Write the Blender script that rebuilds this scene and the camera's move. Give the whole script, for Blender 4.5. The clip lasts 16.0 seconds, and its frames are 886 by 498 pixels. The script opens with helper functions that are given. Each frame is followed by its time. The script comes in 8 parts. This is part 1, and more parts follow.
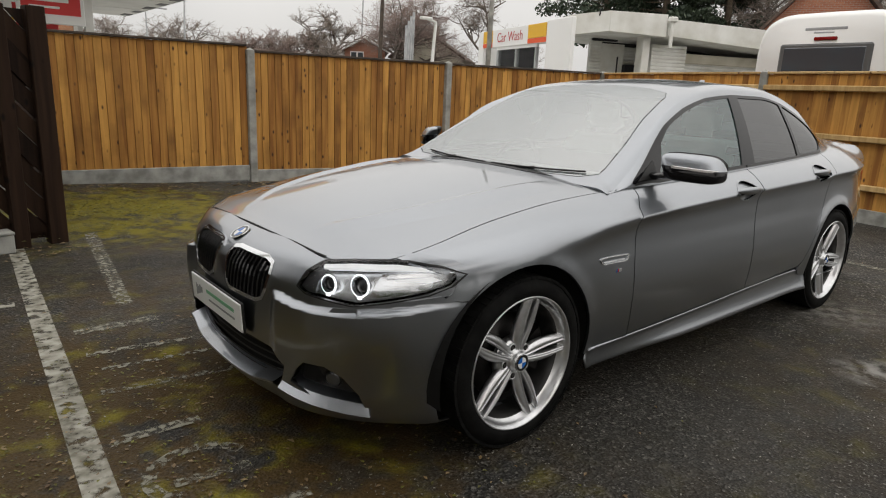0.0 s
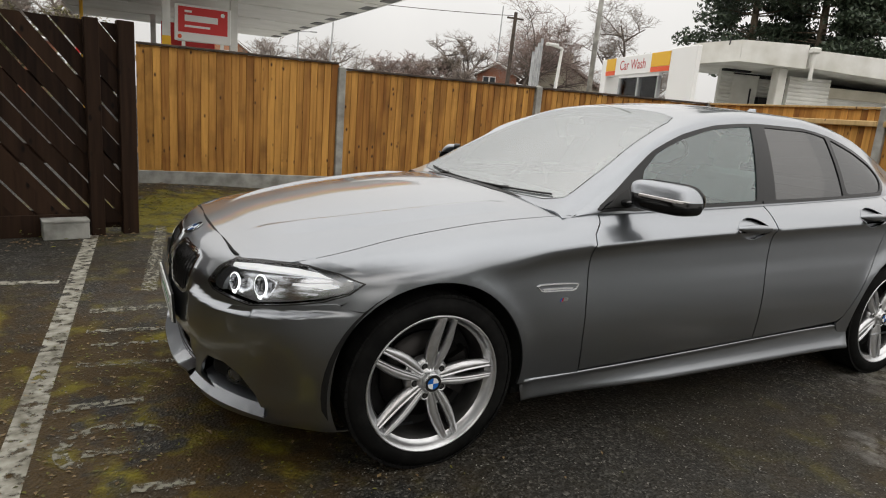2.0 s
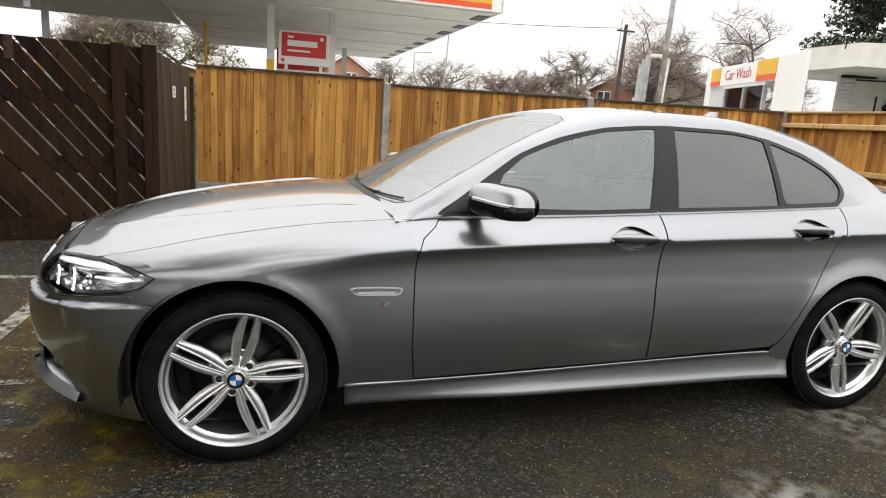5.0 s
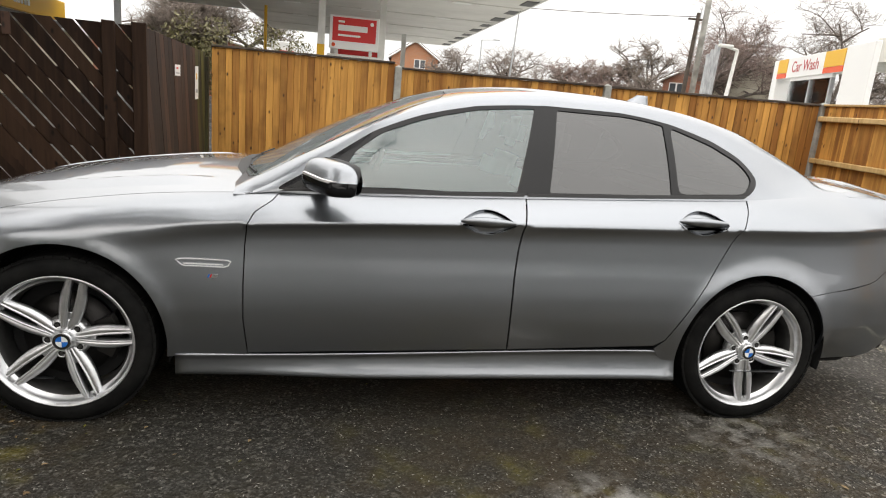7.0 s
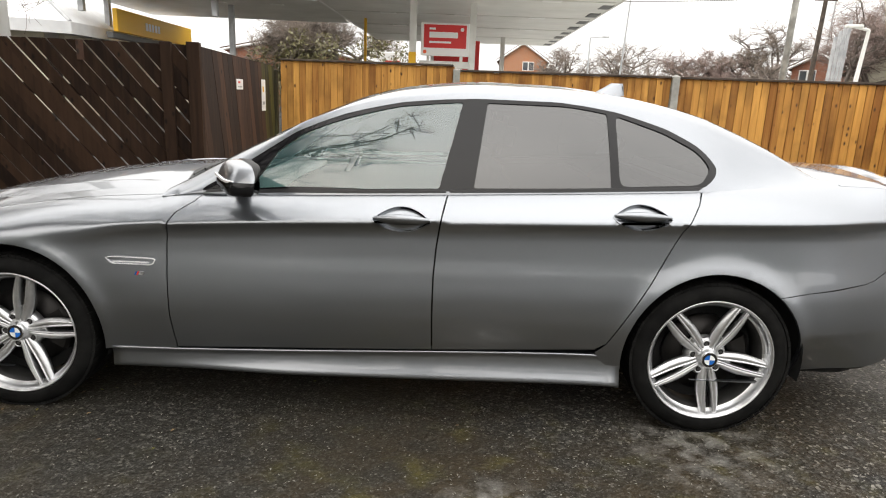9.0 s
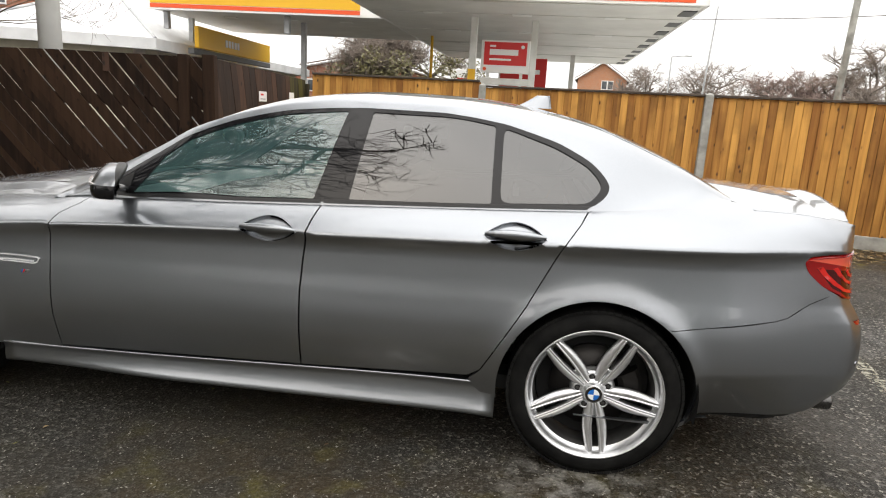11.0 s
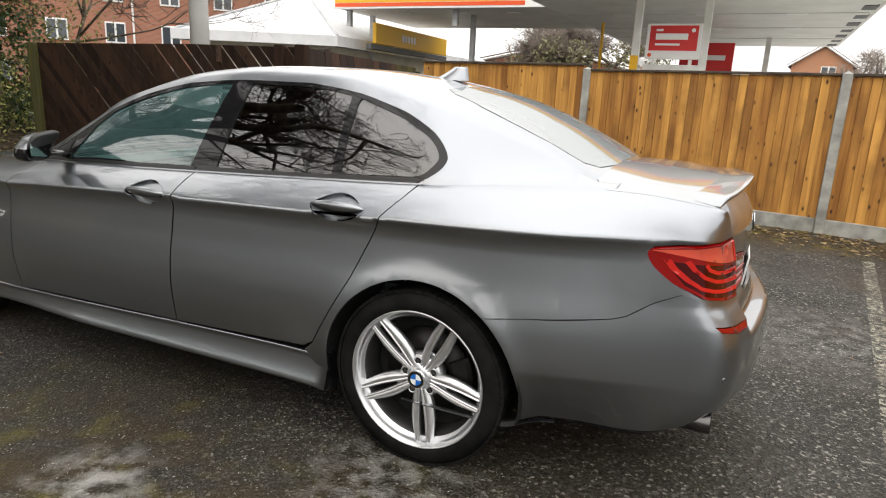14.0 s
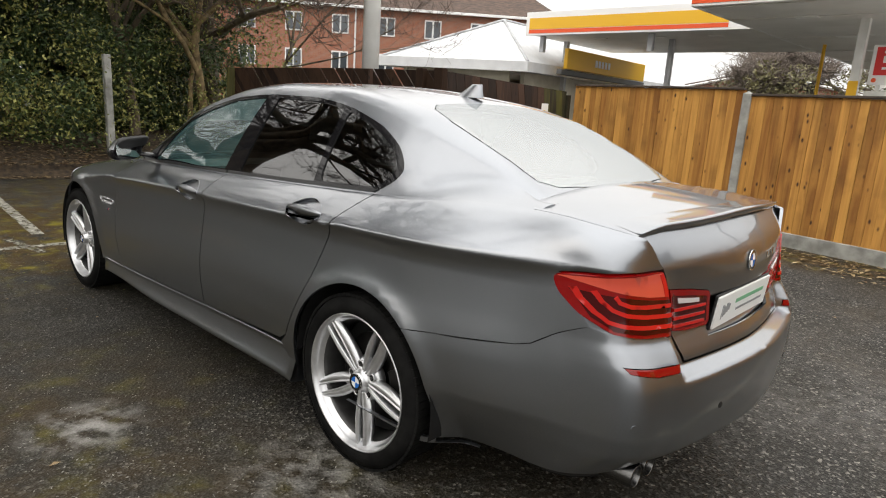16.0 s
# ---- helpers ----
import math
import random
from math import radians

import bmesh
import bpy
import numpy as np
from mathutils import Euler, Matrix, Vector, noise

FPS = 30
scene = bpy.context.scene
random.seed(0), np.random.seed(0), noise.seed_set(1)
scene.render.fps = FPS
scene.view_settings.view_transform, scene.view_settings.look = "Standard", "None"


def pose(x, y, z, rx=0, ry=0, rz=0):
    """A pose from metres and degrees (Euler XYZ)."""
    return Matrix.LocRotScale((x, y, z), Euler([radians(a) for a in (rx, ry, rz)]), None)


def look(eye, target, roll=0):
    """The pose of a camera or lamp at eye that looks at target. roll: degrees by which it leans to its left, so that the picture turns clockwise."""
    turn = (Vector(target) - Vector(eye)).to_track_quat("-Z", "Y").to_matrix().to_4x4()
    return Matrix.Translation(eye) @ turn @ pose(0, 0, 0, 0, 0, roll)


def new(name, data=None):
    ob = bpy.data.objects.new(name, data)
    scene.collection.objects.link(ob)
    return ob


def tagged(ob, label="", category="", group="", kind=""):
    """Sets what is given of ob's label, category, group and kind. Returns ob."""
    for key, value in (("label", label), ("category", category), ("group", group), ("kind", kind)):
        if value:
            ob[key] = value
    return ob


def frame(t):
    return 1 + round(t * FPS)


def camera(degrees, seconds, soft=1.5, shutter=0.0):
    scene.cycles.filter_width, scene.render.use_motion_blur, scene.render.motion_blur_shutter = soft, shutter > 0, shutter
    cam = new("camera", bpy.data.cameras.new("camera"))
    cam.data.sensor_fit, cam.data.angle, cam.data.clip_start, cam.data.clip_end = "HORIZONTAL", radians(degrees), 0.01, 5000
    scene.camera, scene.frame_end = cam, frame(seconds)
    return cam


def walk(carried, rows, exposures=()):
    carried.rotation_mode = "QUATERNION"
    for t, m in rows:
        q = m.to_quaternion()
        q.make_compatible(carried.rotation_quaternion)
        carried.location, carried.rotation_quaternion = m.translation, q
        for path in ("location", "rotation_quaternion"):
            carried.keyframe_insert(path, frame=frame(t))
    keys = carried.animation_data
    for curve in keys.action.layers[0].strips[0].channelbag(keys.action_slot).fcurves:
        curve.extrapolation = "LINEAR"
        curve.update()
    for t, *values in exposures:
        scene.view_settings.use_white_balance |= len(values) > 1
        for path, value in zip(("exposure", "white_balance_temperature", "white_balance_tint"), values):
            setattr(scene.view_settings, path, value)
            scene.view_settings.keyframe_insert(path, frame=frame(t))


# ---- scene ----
cam = camera(70.0, 16.0, soft=1.1)
PATH = [
    (0, (-1.642, -2.508, 1.331), (-0.435, -0.988, 0.848), 2.4),
    (0.5, (-1.461, -2.562, 1.338), (-0.308, -1.004, 0.845), 4.6),
    (1, (-1.297, -2.675, 1.338), (-0.216, -1.054, 0.886), 4.7),
    (1.5, (-1.158, -2.819, 1.344), (-0.234, -1.102, 0.901), 5.0),
    (2, (-0.977, -2.881, 1.327), (-0.096, -1.138, 0.894), 4.7),
    (2.5, (-0.793, -2.898, 1.339), (0.022, -1.117, 0.934), 4.1),
    (3, (-0.561, -2.968, 1.336), (0.11, -1.124, 0.95), 4.3),
    (5.5, (0.344, -3.297, 1.369), (0.838, -1.404, 0.951), 4.7),
    (6, (0.594, -3.281, 1.393), (1.067, -1.409, 0.871), 6.6),
    (6.5, (0.789, -3.315, 1.353), (1.26, -1.427, 0.894), 4.5),
    (7, (1.047, -3.404, 1.366), (1.363, -1.483, 0.908), 5.1),
    (7.5, (1.249, -3.411, 1.359), (1.513, -1.477, 0.922), 4.1),
    (8, (1.462, -3.38, 1.368), (1.695, -1.451, 0.895), 4.1),
    (8.5, (1.645, -3.382, 1.363), (1.762, -1.441, 0.897), 3.6),
    (9, (1.871, -3.415, 1.383), (1.821, -1.471, 0.914), 2.3),
    (9.5, (2.069, -3.384, 1.374), (2.035, -1.437, 0.918), 3.0),
    (10, (2.269, -3.327, 1.388), (2.19, -1.373, 0.965), 2.4),
    (12.5, (3.36, -3.064, 1.379), (2.784, -1.209, 0.903), 4.2),
    (13, (3.575, -2.969, 1.363), (2.959, -1.134, 0.86), 2.6),
    (13.5, (3.75, -2.844, 1.36), (3.057, -1.044, 0.829), 0.5),
    (14, (3.962, -2.758, 1.362), (3.112, -1.012, 0.883), 2.7),
    (14.5, (4.171, -2.688, 1.38), (3.182, -1.013, 0.915), 3.9),
    (15, (4.34, -2.51, 1.359), (3.289, -0.874, 0.894), 3.9),
    (15.5, (4.497, -2.374, 1.372), (3.339, -0.795, 0.965), 3.7),
    (16, (4.712, -2.258, 1.371), (3.356, -0.855, 0.933), 3.7),
]

walk(cam, [(t, look(eye, target, roll)) for t, eye, target, roll in PATH],
     exposures=((0, 0.03, 6850, 10), (1.5, 0.11, 6850, 10), (3, 0.24, 6850, 10), (6, 0.72, 6850, 10), (7.5, 0.72, 6850, 10), (9, 0.88, 6850, 10), (12.5, 0.86, 6850, 10), (14.5, 0.78, 6850, 10), (16, 0.61, 6850, 10)))

# ---- world and light: a flat overcast sky ----
world = bpy.data.worlds.new("sky")
scene.world = world
world.use_nodes = True
wn, wl = world.node_tree.nodes, world.node_tree.links
bg = wn["Background"]
sky_tex = wn.new("ShaderNodeTexSky")
sky_tex.sky_type = "NISHITA"
sky_tex.sun_disc = False
sky_tex.sun_elevation, sky_tex.sun_rotation = radians(38), radians(200)
sky_tex.air_density, sky_tex.dust_density, sky_tex.ozone_density = 1.0, 6.0, 1.0
cloud = wn.new("ShaderNodeTexNoise")
cloud.inputs["Scale"].default_value, cloud.inputs["Detail"].default_value = 2.2, 5
cl_ramp = wn.new("ShaderNodeValToRGB")
cl_ramp.color_ramp.elements[0].color, cl_ramp.color_ramp.elements[0].position = (7.5, 7.6, 7.75, 1), 0.30
cl_ramp.color_ramp.elements[1].color, cl_ramp.color_ramp.elements[1].position = (9.1, 9.15, 9.25, 1), 0.70
wl.new(cloud.outputs["Fac"], cl_ramp.inputs[0])
dome = wn.new("ShaderNodeTexCoord")
dome_z = wn.new("ShaderNodeSeparateXYZ")
wl.new(dome.outputs["Generated"], dome_z.inputs[0])
dome_up = wn.new("ShaderNodeMapRange")
dome_up.inputs["To Min"].default_value, dome_up.inputs["To Max"].default_value = 0.80, 2.05
wl.new(dome_z.outputs["Z"], dome_up.inputs["Value"])
dome_mul = wn.new("ShaderNodeVectorMath")
dome_mul.operation = "SCALE"
wl.new(cl_ramp.outputs[0], dome_mul.inputs[0])
wl.new(dome_up.outputs[0], dome_mul.inputs["Scale"])
cover = wn.new("ShaderNodeMixRGB")
cover.inputs[0].default_value = 0.93
wl.new(sky_tex.outputs[0], cover.inputs[1])
wl.new(dome_mul.outputs[0], cover.inputs[2])
wl.new(cover.outputs[0], bg.inputs["Color"])
bg.inputs["Strength"].default_value = 0.10

sun = new("sun", bpy.data.lights.new("sun", "SUN"))
sun.data.energy, sun.data.angle, sun.data.color = 0.5, radians(150), (1.0, 0.97, 0.93)
sun.matrix_world = look((0, 0, 20), (7, 19, 0))
sun.location = (0, 0, 20)


# ---- materials ----
def material(name, colour, rough=0.5, metal=0.0, coat=0.0, coat_rough=0.03, ior=1.45, spec=0.5):
    m = bpy.data.materials.new(name)
    m.use_nodes = True
    b = m.node_tree.nodes["Principled BSDF"]
    b.inputs["Base Color"].default_value = (*colour, 1)
    b.inputs["Roughness"].default_value = rough
    b.inputs["Metallic"].default_value = metal
    b.inputs["Coat Weight"].default_value = coat
    b.inputs["Coat Roughness"].default_value = coat_rough
    b.inputs["IOR"].default_value = ior
    b.inputs["Specular IOR Level"].default_value = spec
    return m


def node(m, kind, **inputs):
    n = m.node_tree.nodes.new(kind)
    for key, value in inputs.items():
        n.inputs[key.replace("_", " ")].default_value = value
    return n


def wire(m, a, out, b, into):
    m.node_tree.links.new(a.outputs[out], b.inputs[into])


def shader(m):
    return m.node_tree.nodes["Principled BSDF"]


def coords(m, out="Object", scale=(1, 1, 1)):
    tc = m.node_tree.nodes.new("ShaderNodeTexCoord")
    mp = m.node_tree.nodes.new("ShaderNodeMapping")
    mp.inputs["Scale"].default_value = scale
    wire(m, tc, out, mp, "Vector")
    return mp


def mottled(m, dark, light, scale=5.0, detail=6.0, low=0.35, high=0.65, out="Object", stretch=(1, 1, 1), bump=0.0, bump_scale=60.0):
    """Colour that varies between two tones by noise, and a fine relief."""
    mp = coords(m, out, stretch)
    n = node(m, "ShaderNodeTexNoise", Scale=scale, Detail=detail)
    wire(m, mp, 0, n, "Vector")
    r = m.node_tree.nodes.new("ShaderNodeValToRGB")
    r.color_ramp.elements[0].position, r.color_ramp.elements[0].color = low, (*dark, 1)
    r.color_ramp.elements[1].position, r.color_ramp.elements[1].color = high, (*light, 1)
    wire(m, n, "Fac", r, 0)
    wire(m, r, 0, shader(m), "Base Color")
    if bump:
        n2 = node(m, "ShaderNodeTexNoise", Scale=bump_scale, Detail=4.0)
        wire(m, mp, 0, n2, "Vector")
        bp = node(m, "ShaderNodeBump", Strength=bump, Distance=0.01)
        wire(m, n2, "Fac", bp, "Height")
        wire(m, bp, 0, shader(m), "Normal")
    return r


paint = material("grey metallic paint", (0.27, 0.277, 0.292), 0.335, 1.0, 1.0, 0.006)
shader(paint).inputs["Coat IOR"].default_value = 1.7
fl = node(paint, "ShaderNodeTexNoise", Scale=900.0, Detail=1.0)
wire(paint, coords(paint), 0, fl, "Vector")
fr = paint.node_tree.nodes.new("ShaderNodeValToRGB")
fr.color_ramp.elements[0].position, fr.color_ramp.elements[0].color = 0.3, (0.222, 0.236, 0.258, 1)
fr.color_ramp.elements[1].position, fr.color_ramp.elements[1].color = 0.7, (0.300, 0.319, 0.346, 1)
wire(paint, fl, "Fac", fr, 0)
wire(paint, fr, 0, shader(paint), "Base Color")
gloss_black = material("gloss black trim", (0.012, 0.012, 0.013), 0.12, 0.0, 0.6)
satin_black = material("satin black trim", (0.018, 0.018, 0.019), 0.3, 0, 0, 0.03, 1.45, 0.4)
trim_black = material("black window trim", (0.008, 0.008, 0.009), 0.03, ior=1.5, spec=0.32)
black_plastic = material("black plastic", (0.014, 0.014, 0.014), 0.55)
# near-black that carries the shade of gaps, housings and recesses as colour
shade_black = material("shade black of cavities", (0.004, 0.004, 0.004), 0.9)
chrome = material("chrome", (0.82, 0.83, 0.84), 0.08, 1.0)
alloy = material("silver alloy", (0.62, 0.625, 0.635), 0.28, 0.8, 0.5, 0.08)
mottled(alloy, (0.57, 0.578, 0.59), (0.65, 0.658, 0.67), 30)
bright_trim = material("bright trim", (0.80, 0.81, 0.82), 0.16, 0.35, 1.0, 0.05)
rubber = material("tyre rubber", (0.006, 0.006, 0.006), 0.70, spec=0.05)
mottled(rubber, (0.006, 0.006, 0.006), (0.012, 0.012, 0.0115), 14, bump=0.15, bump_scale=90)
# darkened for brake dust and for the shade behind the spokes
steel = material("brake steel with dust and shade", (0.035, 0.033, 0.032), 0.45, 0.9)
white_plastic = material("white plastic", (0.75, 0.76, 0.76), 0.35)
blue_enamel = material("blue enamel", (0.01, 0.12, 0.45), 0.2, 0, 0.5)
red_enamel = material("red enamel", (0.55, 0.02, 0.02), 0.25, 0, 0.5)
red_lens = material("red lamp lens", (0.22, 0.003, 0.003), 0.07, 0, 0.5)
red_deep = material("dark red lamp", (0.05, 0.001, 0.001), 0.10, 0, 0.35)
red_bright = material("bright red lamp bar", (0.50, 0.014, 0.010), 0.12, 0, 0.4)
white_lens = material("white lamp lens", (0.75, 0.72, 0.72), 0.1, 0.2, 1.0)
reflector = material("lamp reflector", (0.70, 0.71, 0.73), 0.14, 1.0)
plate_white = material("plate face", (0.78, 0.80, 0.79), 0.35)
leather = material("grey green leather", (0.58, 0.70, 0.68), 0.5)
mottled(leather, (0.54, 0.66, 0.64), (0.62, 0.74, 0.72), 9)
cloth_dark = material("dark cabin trim", (0.03, 0.032, 0.033), 0.7)


def glass(name, tint, rough=0.0, clear=0.6, film_share=0.0, film_tint=(0.78, 0.80, 0.80)):
    """Pane glass: part clear, part mirror, tinted."""
    m = bpy.data.materials.new(name)
    m.use_nodes = True
    t = m.node_tree
    t.nodes.clear()
    out = t.nodes.new("ShaderNodeOutputMaterial")
    mix = t.nodes.new("ShaderNodeMixShader")
    tr = t.nodes.new("ShaderNodeBsdfTransparent")
    tr.inputs[0].default_value = (*tint, 1)
    gl = t.nodes.new("ShaderNodeBsdfGlossy")
    gl.inputs["Roughness"].default_value = rough
    fr = t.nodes.new("ShaderNodeFresnel")
    fr.inputs[0].default_value = clear
    t.links.new(fr.outputs[0], mix.inputs[0])
    t.links.new(tr.outputs[0], mix.inputs[1])
    t.links.new(gl.outputs[0], mix.inputs[2])
    t.links.new(mix.outputs[0], out.inputs[0])
    # diffuse film that adds reflected sky and cabin light as colour
    if film_share:
        film = t.nodes.new("ShaderNodeBsdfDiffuse")
        film.inputs[0].default_value = (*film_tint, 1)
        veil = t.nodes.new("ShaderNodeMixShader")
        spots = t.nodes.new("ShaderNodeTexNoise")
        spots.inputs["Scale"].default_value, spots.inputs["Detail"].default_value = 2.5, 6
        span = t.nodes.new("ShaderNodeMapRange")
        span.inputs["To Min"].default_value, span.inputs["To Max"].default_value = film_share * 0.92, film_share * 1.08
        place = t.nodes.new("ShaderNodeTexCoord")
        t.links.new(place.outputs["Object"], spots.inputs["Vector"])
        t.links.new(spots.outputs["Fac"], span.inputs["Value"])
        t.links.new(span.outputs[0], veil.inputs[0])
        t.links.new(tr.outputs[0], veil.inputs[1])
        t.links.new(film.outputs[0], veil.inputs[2])
        t.links.new(veil.outputs[0], mix.inputs[1])
    return m


# film colours: teal cabin light at the sides, reflected sky on the screens
clear_glass = glass("greenish window glass", (0.62, 0.84, 0.82), 0.0, 2.35, 0.068, (0.36, 0.78, 0.79))
screen_glass = glass("windscreen glass with pale sky film", (0.55, 0.60, 0.60), 0.010, 4.2, 0.30, (0.70, 0.78, 0.80))
dark_glass = glass("privacy glass", (0.05, 0.055, 0.055), 0.0, 2.2)
lamp_glass = glass("headlamp cover", (0.93, 0.94, 0.95), 0.0, 1.5)
house_glass = material("house window glass", (0.05, 0.06, 0.07), 0.08, 0.0, 0.8)


# ---- car body surfaces: x runs from the front axle to the back, z up from the ground ----
def keys(*pairs):
    """A smooth curve through (place, value) pairs that never overshoots them."""
    px = np.array([p[0] for p in pairs], float)
    py = np.array([p[1] for p in pairs], float)
    h = np.diff(px)
    d = np.diff(py) / h
    m = np.zeros(len(px))
    for i in range(1, len(px) - 1):
        if d[i - 1] * d[i] > 0:
            w1, w2 = 2 * h[i] + h[i - 1], h[i] + 2 * h[i - 1]
            m[i] = (w1 + w2) / (w1 / d[i - 1] + w2 / d[i])
    m[0], m[-1] = d[0], d[-1]

    def curve(x):
        x = np.asarray(x, float)
        i = np.clip(np.searchsorted(px, x) - 1, 0, len(h) - 1)
        t = np.clip((x - px[i]) / h[i], 0, 1)
        a, b = py[i], py[i + 1]
        return (a * (2 * t**3 - 3 * t**2 + 1) + h[i] * m[i] * (t**3 - 2 * t**2 + t)
                + b * (3 * t**2 - 2 * t**3) + h[i] * m[i + 1] * (t**3 - t**2))
    return curve


def ramp(a, b, x):
    t = np.clip((np.asarray(x, float) - a) / (b - a), 0, 1)
    return t * t * (3 - 2 * t)


XF, PF, QF = 0.10, 2.6, 2.46      # plan curve of the nose
XR, PR, QR = 2.90, 2.4, 3.9       # plan curve of the tail
WID = keys((-0.9, 0.918), (0, 0.922), (0.9, 0.93), (1.8, 0.933), (2.6, 0.932), (3.1, 0.928), (3.6, 0.905), (4.1, 0.89))
CREASE = keys((-0.85, 0.64), (-0.4, 0.705), (0, 0.738), (0.3, 0.785), (0.5, 0.822), (0.9, 0.852), (1.5, 0.88), (2.76, 0.92), (3.56, 0.94), (4.1, 0.945))
EDGEZ = keys((-0.8, 0.69), (-0.66, 0.750), (-0.58, 0.758), (-0.475, 0.772), (-0.3, 0.806), (-0.15, 0.838), (0, 0.864), (0.3, 0.905), (0.55, 0.926), (0.76, 0.942),
             (1.49, 0.972), (2.33, 1.01), (2.89, 1.036), (3.3, 1.065), (3.6, 1.072), (3.83, 1.045), (3.95, 1.03))
EDGEY = keys((-0.8, 0.25), (-0.66, 0.525), (-0.58, 0.62), (-0.475, 0.72), (-0.3, 0.735), (0, 0.722), (0.3, 0.726), (0.55, 0.74), (0.76, 0.785), (1.2, 0.80),
             (2.0, 0.805), (2.89, 0.778), (3.3, 0.705), (3.6, 0.63), (3.83, 0.553), (3.95, 0.52))
TOP = keys((-0.84, 0.60), (-0.83, 0.66), (-0.80, 0.705), (-0.765, 0.74), (-0.70, 0.77), (-0.62, 0.792), (-0.5, 0.832), (-0.25, 0.892), (0, 0.936),
           (0.4, 0.978), (0.65, 0.985), (1.2, 1.0), (2.5, 1.05), (3.2, 1.115), (3.45, 1.122), (3.7, 1.105), (3.95, 1.085))
NOSE = keys((0.12, -0.76), (0.2, -0.825), (0.3, -0.85), (0.45, -0.852), (0.6, -0.842), (0.66, -0.83), (0.705, -0.80), (0.74, -0.765), (0.77, -0.70),
            (0.79, -0.62), (0.818, -0.5), (0.868, -0.25), (0.9, -0.06), (0.95, 0.05))
TAIL = keys((0.15, 3.86), (0.22, 3.905), (0.32, 3.985), (0.40, 4.038), (0.45, 4.043), (0.6, 4.03), (0.7, 4.01), (0.8, 3.988), (0.9, 3.966), (0.95, 3.956), (1.0, 3.934), (1.05, 3.903), (1.12, 3.86))
BULGE = keys((0.15, 0.0), (0.32, 0.012), (0.45, 0.022), (0.6, 0.03), (0.66, 0.026), (0.70, 0.012), (0.745, -0.005), (0.8, -0.006), (0.9, 0.0), (1.1, 0.0))
INSET = keys((0.60, 0.06), (0.64, 0.056), (0.70, 0.044), (0.75, 0.031), (0.85, 0.013), (0.93, 0.003), (1.0, 0.0), (1.1, 0.0))
TUCK = keys((0.1, 0.07), (0.18, 0.045), (0.25, 0.034), (0.32, 0.0225), (0.4, 0.0105), (0.5, 0.0015), (0.58, 0.0), (0.66, 0.002), (0.74, 0.006), (0.95, 0.008))
UNDER = keys((-0.02, -0.006), (0, -0.006), (0.012, 0.004), (0.035, 0.014), (0.065, 0.018), (0.13, 0.0155), (0.24, 0.008), (0.34, 0.002), (0.45, 0.0), (0.6, 0.0))
FOLD = keys((-0.7, 0.25), (-0.566, 0.31), (-0.336, 0.416), (-0.08, 0.488), (0.41, 0.53), (0.7, 0.54))
SILL = 0.20


def wide(x, z):
    """Half the width before nose and tail round it off."""
    w = WID(x) - TUCK(z) - UNDER(CREASE(x) - z) * ramp(0.1, 0.7, x) * (1 + 0.35 * ramp(2.5, 3.2, x))
    w = w - 0.42 * np.clip(0.455 - z, 0, 1) * ramp(3.28, 3.42, x)
    lip = np.hypot(x, z - 0.335)
    lip2 = np.hypot(x - 2.968, z - 0.335)
    return w + 0.010 * np.exp(-((lip - 0.39) / 0.05) ** 2) + 0.010 * np.exp(-((lip2 - 0.38) / 0.05) ** 2)


def half(x, z):
    """Half the width of the lower body."""
    x, z = np.asarray(x, float), np.asarray(z, float)
    f = np.clip((XF - x) / (XF - NOSE(z)), 0, 1)
    r = np.clip((x - XR) / (TAIL(z) - XR), 0, 1)
    return wide(x, z) * (1 - f**QF) ** (1 / PF) * (1 - r**QR) ** (1 / PR)


def body(x, v):
    """The shell by stations: v 0 to 1 side up to the crease, 1 to 2 shoulder, 2 to 3 bonnet or boot."""
    x, v = np.asarray(x, float), np.asarray(v, float)
    zc, zb, zt = CREASE(x), EDGEZ(x), TOP(x)
    z = SILL + (zc - SILL) * np.clip(v, 0, 1)
    y = half(x, z)
    y1 = half(x, zc)
    yb = np.minimum(EDGEY(x), y1 - 0.01)
    t = np.clip(v - 1, 0, 1)
    sharp = ramp(0.1, 0.8, x)
    cy = (1 - sharp) * (y1 - 0.005) + sharp * (0.62 * y1 + 0.38 * yb)
    cz = (1 - sharp) * (zb - 0.026) + sharp * (0.40 * zc + 0.60 * zb)
    ys = (1 - t) ** 2 * y1 + 2 * t * (1 - t) * cy + t * t * yb
    zs = (1 - t) ** 2 * zc + 2 * t * (1 - t) * cz + t * t * zb
    u = np.clip(v - 2, 0, 1)
    yt = yb * (1 - u)
    zz = zt - (zt - zb) * (1 - u) ** 2.2
    fold = FOLD(x)
    off = yt - fold
    ridge = np.where(off > 0, np.clip(1 - off / 0.11, 0, 1), np.clip(1 + off / 0.035, 0, 1))
    zz = zz + 0.012 * ridge * ramp(-0.62, -0.35, x) * ramp(0.55, 0.35, x)
    y = np.where(v <= 1, y, np.where(v <= 2, ys, yt))
    z = np.where(v <= 1, z, np.where(v <= 2, zs, zz))
    return np.stack([x, y, z], -1)


def side_v(x, z):
    """The v of a height on the side, below the crease or on the shoulder."""
    x, z = np.asarray(x, float), np.asarray(z, float)
    zc = CREASE(x)
    return np.where(z <= zc, (z - SILL) / (zc - SILL), 1 + (z - zc) / (EDGEZ(x) - zc))


def top_v(x, y):
    return 3 - np.asarray(y, float) / np.minimum(EDGEY(x), half(x, CREASE(x)) - 0.01)


